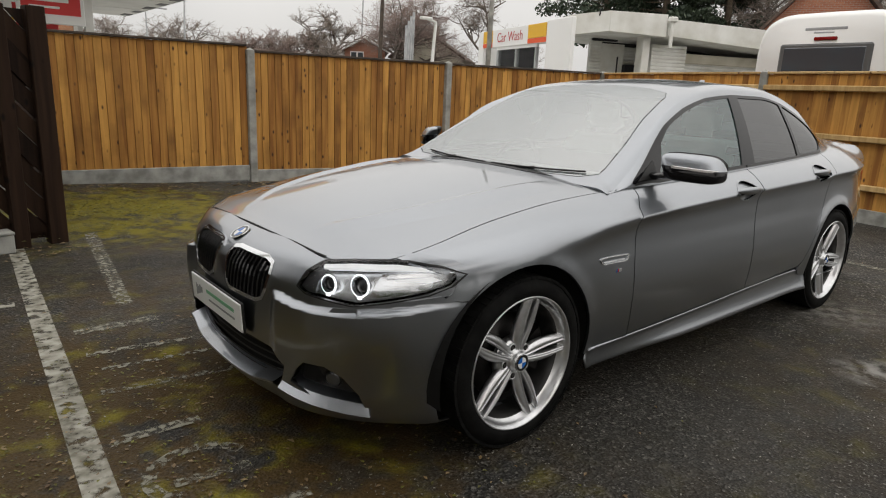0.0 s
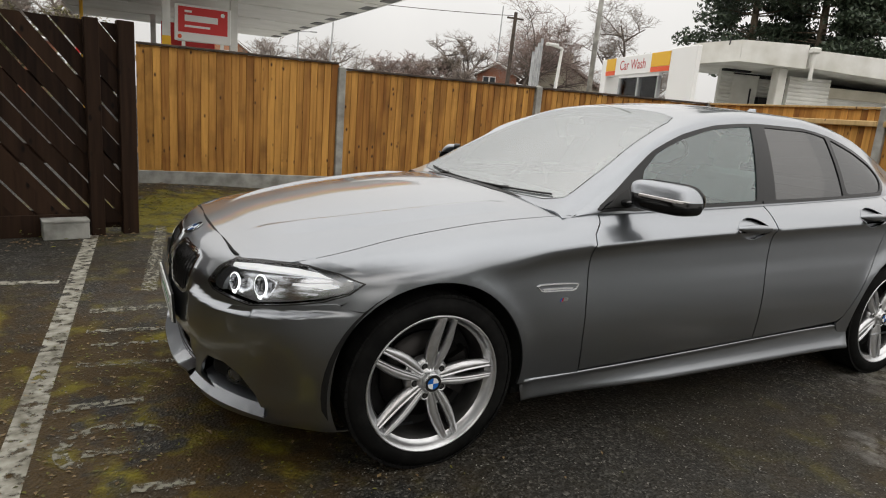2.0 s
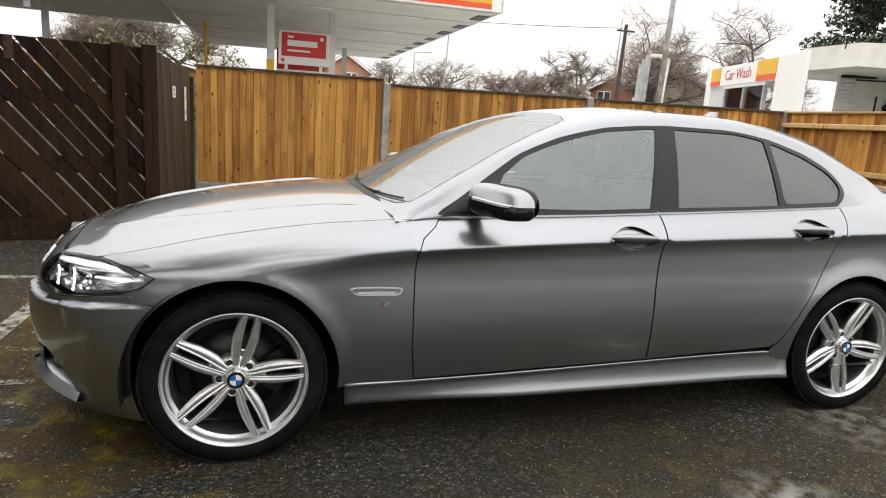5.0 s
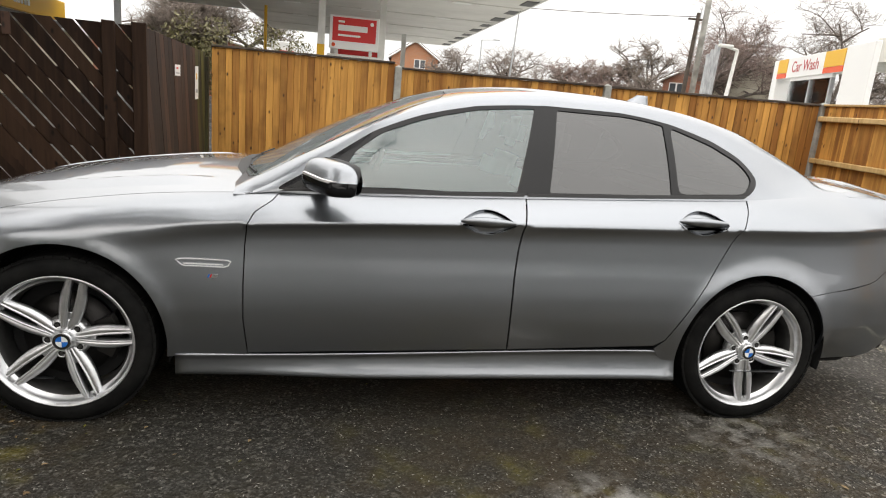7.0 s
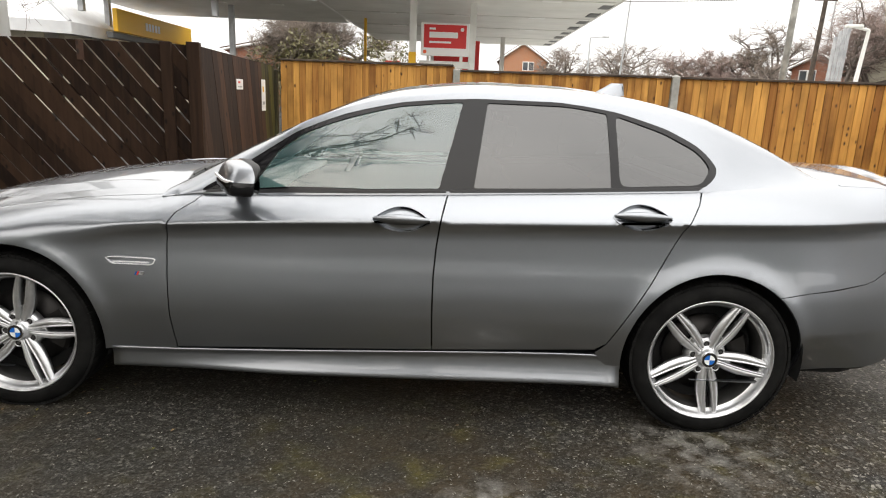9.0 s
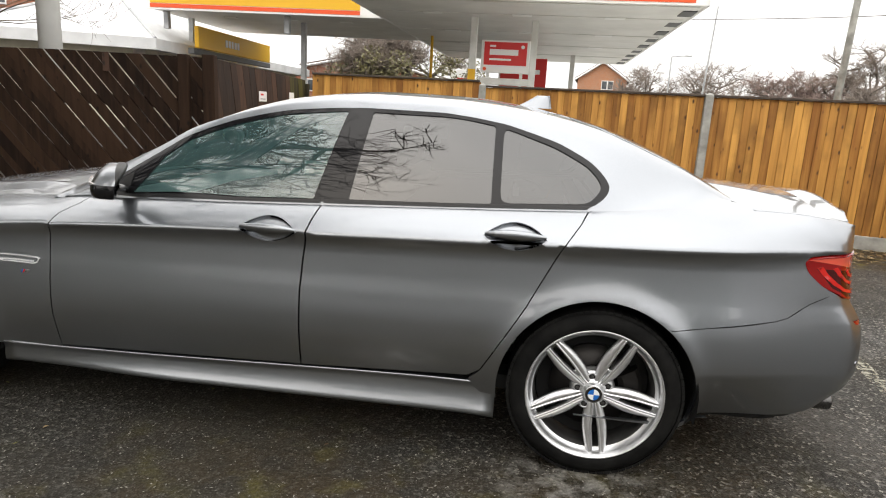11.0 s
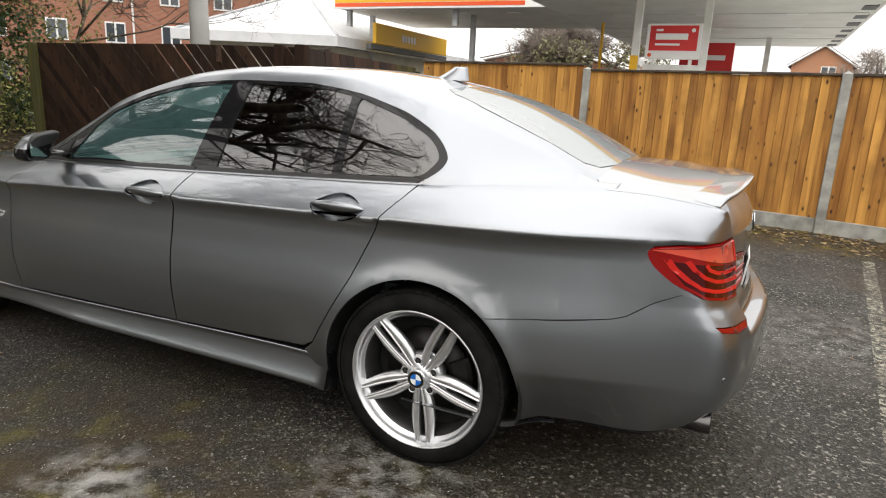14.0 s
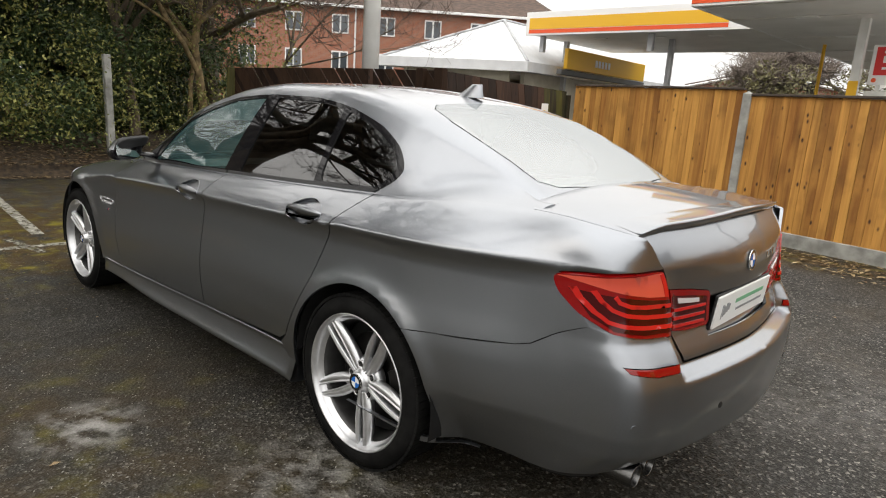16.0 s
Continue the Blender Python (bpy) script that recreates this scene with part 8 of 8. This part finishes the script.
cl = [((rnd.uniform(-12, -6.2), rnd.uniform(-4, 5.5), rnd.uniform(0.4, 6.0)), (0.6, 0.6, 0.5)) for i in range(170)]
v, f = leaf_cloud(cl, 24000, 0.036, rnd)
tagged(put("yellowing_scrub", mesh_of("yellowing_scrub", v, f, scrub, False)), "thin yellow-green scrub leaves among branches", "shrubs", kind="stuff")
cl = [((rnd.uniform(-7.6, -6.3), rnd.uniform(-3.5, 5.2), rnd.uniform(0.5, 5.6)), (0.45, 0.55, 0.5)) for i in range(120)]
v, f = leaf_cloud(cl, 13000, 0.030, rnd)
tagged(put("young_scrub", mesh_of("young_scrub", v, f, scrub, False)), "bright yellow-green scrub leaves at the car park edge", "shrubs", kind="stuff")
for i, (x, y, h) in enumerate(((-7.6, 3.2, 7.0), (-8.2, 2.4, 7.5), (-7.5, 3.5, 6.5), (-7.9, 0.4, 8.0), (-9.5, -1.2, 8.0), (-7.8, -2.6, 7.0), (-10.5, 4.8, 8.5), (-8.6, 5.6, 7.0), (-11.5, 1.5, 9.0))):
    bare_tree("slender ivy-hung bare tree in the scrub", x, y, h, 60 + i, 5, (0.06, 0.11, 0.10, 0.05)[i % 4], 0.45, 0.55, 0, 0.6, wood=tan_bark if i in (0, 2, 3) else None, lean=(rnd.uniform(-0.1, 0.1), rnd.uniform(-0.1, 0.1)))
bare_tree("spreading bare oak at the scrub edge", -8.6, 4.4, 7.6, 91, 6, 0.10, 0.30, 0.80, 0, 0.25)
# bank of leaf litter under it
bm = bmesh.new()
nx, nyy = 24, 40
grid = []
for i in range(nx + 1):
    row = []
    for j in range(nyy + 1):
        x = -5.75 - 9.0 * i / nx
        y = -7.0 + 15.0 * j / nyy
        e = 0.25 * noise.noise(Vector((x * 0.6, y * 0.6, 0)))
        row.append(bm.verts.new((x + (0.3 * noise.noise(Vector((0, y * 0.8, 3))) if i == 0 else 0), y, (-0.01 if i == 0 else 0.12 + 0.30 * min(1, i / 5) + e * 0.4))))
    grid.append(row)
for i in range(nx):
    for j in range(nyy):
        bm.faces.new((grid[i][j], grid[i + 1][j], grid[i + 1][j + 1], grid[i][j + 1]))
soil = material("leafy soil", (0.05, 0.035, 0.022), 0.95)
mottled(soil, (0.022, 0.017, 0.011), (0.085, 0.058, 0.034), 14, bump=0.8, bump_scale=40)
bmesh.ops.recalc_face_normals(bm, faces=bm.faces)
tagged(put("soil_bank", bm_mesh("soil_bank", bm, soil, True)), "low bank of leafy soil under scrub", "bank", kind="structure")


def scatter(n, zone, size, rnd, mat, label, name="leaf_litter"):
    v, f = [], []
    for i in range(n):
        x, y, z = zone(rnd)
        a = rnd.uniform(0, 6.28)
        s = size * rnd.uniform(0.5, 1.5)
        dx, dy = math.cos(a) * s, math.sin(a) * s
        k = len(v)
        t = rnd.uniform(0.0, 0.4) * s
        v += [(x - dx, y - dy, z + 0.006), (x + dy * 0.5, y - dx * 0.5, z + 0.006 + t), (x + dx, y + dy, z + 0.008), (x - dy * 0.5, y + dx * 0.5, z + 0.007 + t)]
        f.append((k, k + 1, k + 2, k + 3))
    tagged(put(name, mesh_of(name, v, f, mat, False)), label, "leaf litter", kind="stuff")


def by_fence(r):
    i = r.choice((0, 1, 1, 2, 2, 2))
    a, b = FENCE[i], FENCE[i + 1]
    t = r.random()
    off = 0.05 + abs(r.gauss(0, 0.45))
    x, y = a[0] + (b[0] - a[0]) * t, a[1] + (b[1] - a[1]) * t - off
    return x, y, ground_z(x, y)


def on_ground(r):
    x, y = r.uniform(-6, 8), r.uniform(-4, 5)
    return x, y, ground_z(x, y)


def by_dark(r):
    t = r.random()
    p = DK0.lerp(DK1, t)
    return p.x + r.gauss(0, 0.1), p.y - 0.1 - abs(r.gauss(0, 0.25)), ground_z(p.x, p.y)


def on_bank(r):
    x = -5.6 - abs(r.gauss(0, 1.6))
    return x, r.uniform(-6, 6.5), 0.02 if x > -5.9 else 0.14 + 0.30 * min(1, (-5.75 - x) / 1.9)


rnd = random.Random(9)
scatter(900, by_fence, 0.028, rnd, litter_mat, "brown fallen leaves along the fence foot")
scatter(160, on_ground, 0.016, rnd, litter_mat, "scattered small leaves on the tarmac")
scatter(260, by_dark, 0.022, rnd, litter_mat, "fallen leaves along the dark fence")
scatter(5000, on_bank, 0.04, rnd, litter_mat, "thick brown leaf litter on the bank")


def near_path(r):
    x = r.uniform(-2.6, 5.6)
    y = r.uniform(-3.0, 1.2) if x < -0.9 or x > 4.2 else r.uniform(-3.0, -0.75)
    return x, y, ground_z(x, y) - 0.004


def front_patch(r):
    x, y = r.gauss(-1.3, 0.7), r.gauss(-0.2, 0.9)
    return x, y, ground_z(x, y) - 0.003


chip_mat = leaf_material("pale stone chips", (0.05, 0.048, 0.043), (0.26, 0.25, 0.22))
scatter(14000, near_path, 0.0048, rnd, chip_mat, "loose pale stone chips in worn tarmac", "stone_chips")
scatter(700, front_patch, 0.010, rnd, litter_mat, "small brown leaf scraps on mossy tarmac")
moss_bits = leaf_material("moss tufts", (0.055, 0.050, 0.008), (0.17, 0.17, 0.02))
scatter(2600, lambda r: (r.gauss(-0.45, 0.75), min(r.gauss(4.5, 0.6), 5.9), 0.06), 0.016, rnd, moss_bits, "yellow-green moss tufts beside the fence", "moss_tufts")
scatter(1500, front_patch, 0.008, rnd, moss_bits, "small moss tufts on worn tarmac", "moss_tufts")
stake = thing("concrete_stake", "leaning pale concrete stake in the scrub edge", "post", m=Matrix.Translation((-6.55, 1.40, 0.1)) @ Matrix.Rotation(radians(-1.5), 4, "Y"))
part("shaft", box_bm(-0.055, 0.055, -0.055, 0.055, -0.1, 1.75, 0.01), concrete, stake)
# unseen hedge added behind the camera to close the car park in reflections
cl = []
for i in range(120):
    x = rnd.uniform(-12, 14)
    cl.append(((x, -11.5 + rnd.uniform(-0.8, 0.8), rnd.uniform(0.2, 1.6)), (0.8, 0.6, 0.5)))
v, f = leaf_cloud(cl, 9000, 0.10, rnd)
tagged(put("hedge", mesh_of("hedge", v, f, ivy, False)), "added unseen dark hedge that closes the car park", "hedge", kind="stuff")


def fence_foot(rnd):
    """A strip of ground in front of the boarded fence, thickest half a metre out."""
    u = rnd.uniform(0.0, 1.0)
    x, y = 1.7 + 5.9 * u, 6.03 - 1.14 * u
    off = abs(rnd.gauss(0.48, 0.32)) + 0.05 + 0.12 * math.sin(9 * u)
    x, y = x - 0.19 * off, y - 0.98 * off
    return x, y, ground_z(x, y) + 0.012


pale_leaf = leaf_material("pale fallen leaves", (0.16, 0.11, 0.05), (0.46, 0.36, 0.20))
scatter(380, fence_foot, 0.034, random.Random(81), pale_leaf, "pale brown fallen leaves along the foot of a fence")



# ---- fence boards, one object each on shared meshes ----
def board_mesh(k):
    """A feather-edged board, thick at one edge."""
    rnd = random.Random(k)
    w, h = 0.0893, TOPZ - 0.165
    bow = (rnd.random() - 0.5) * 0.006
    bm = bmesh.new()
    rows = []
    for i in range(4):
        t = i / 3
        dx = bow * math.sin(math.pi * t)
        rows.append([bm.verts.new((x + dx, y, h * t)) for x, y in ((0, 0.0), (0.001, -0.025), (w, -0.017), (w, -0.002), (w + 0.022, -0.002), (w + 0.022, 0.0))])
    for a, b in zip(rows, rows[1:]):
        for j in range(6):
            bm.faces.new((a[j], a[(j + 1) % 6], b[(j + 1) % 6], b[j]))
    bm.faces.new(rows[0][::-1])
    bm.faces.new(rows[-1])
    bmesh.ops.recalc_face_normals(bm, faces=bm.faces)
    return bm_mesh("board", bm, fence_wood)


board_kinds = [board_mesh(k) for k in range(5)]
random.seed(11)
for f, L, facing in fence_bays:
    n = int((L - 0.10) / 0.092)
    step = (L - 0.10) / n
    for i in range(n):
        x = 0.05 + i * step
        drop = 0.004 * random.random()
        if facing > 0:
            m = pose(x, 0.022 + 0.004 * random.random(), 0.165 - drop, 0, 0, -1.6 + 1.2 * random.random())
        else:
            m = pose(x + 0.092, 0.0, 0.165 - drop, 0, 0, 180 - 1.0)
        put("board", board_kinds[random.randrange(5)], f, m=m)
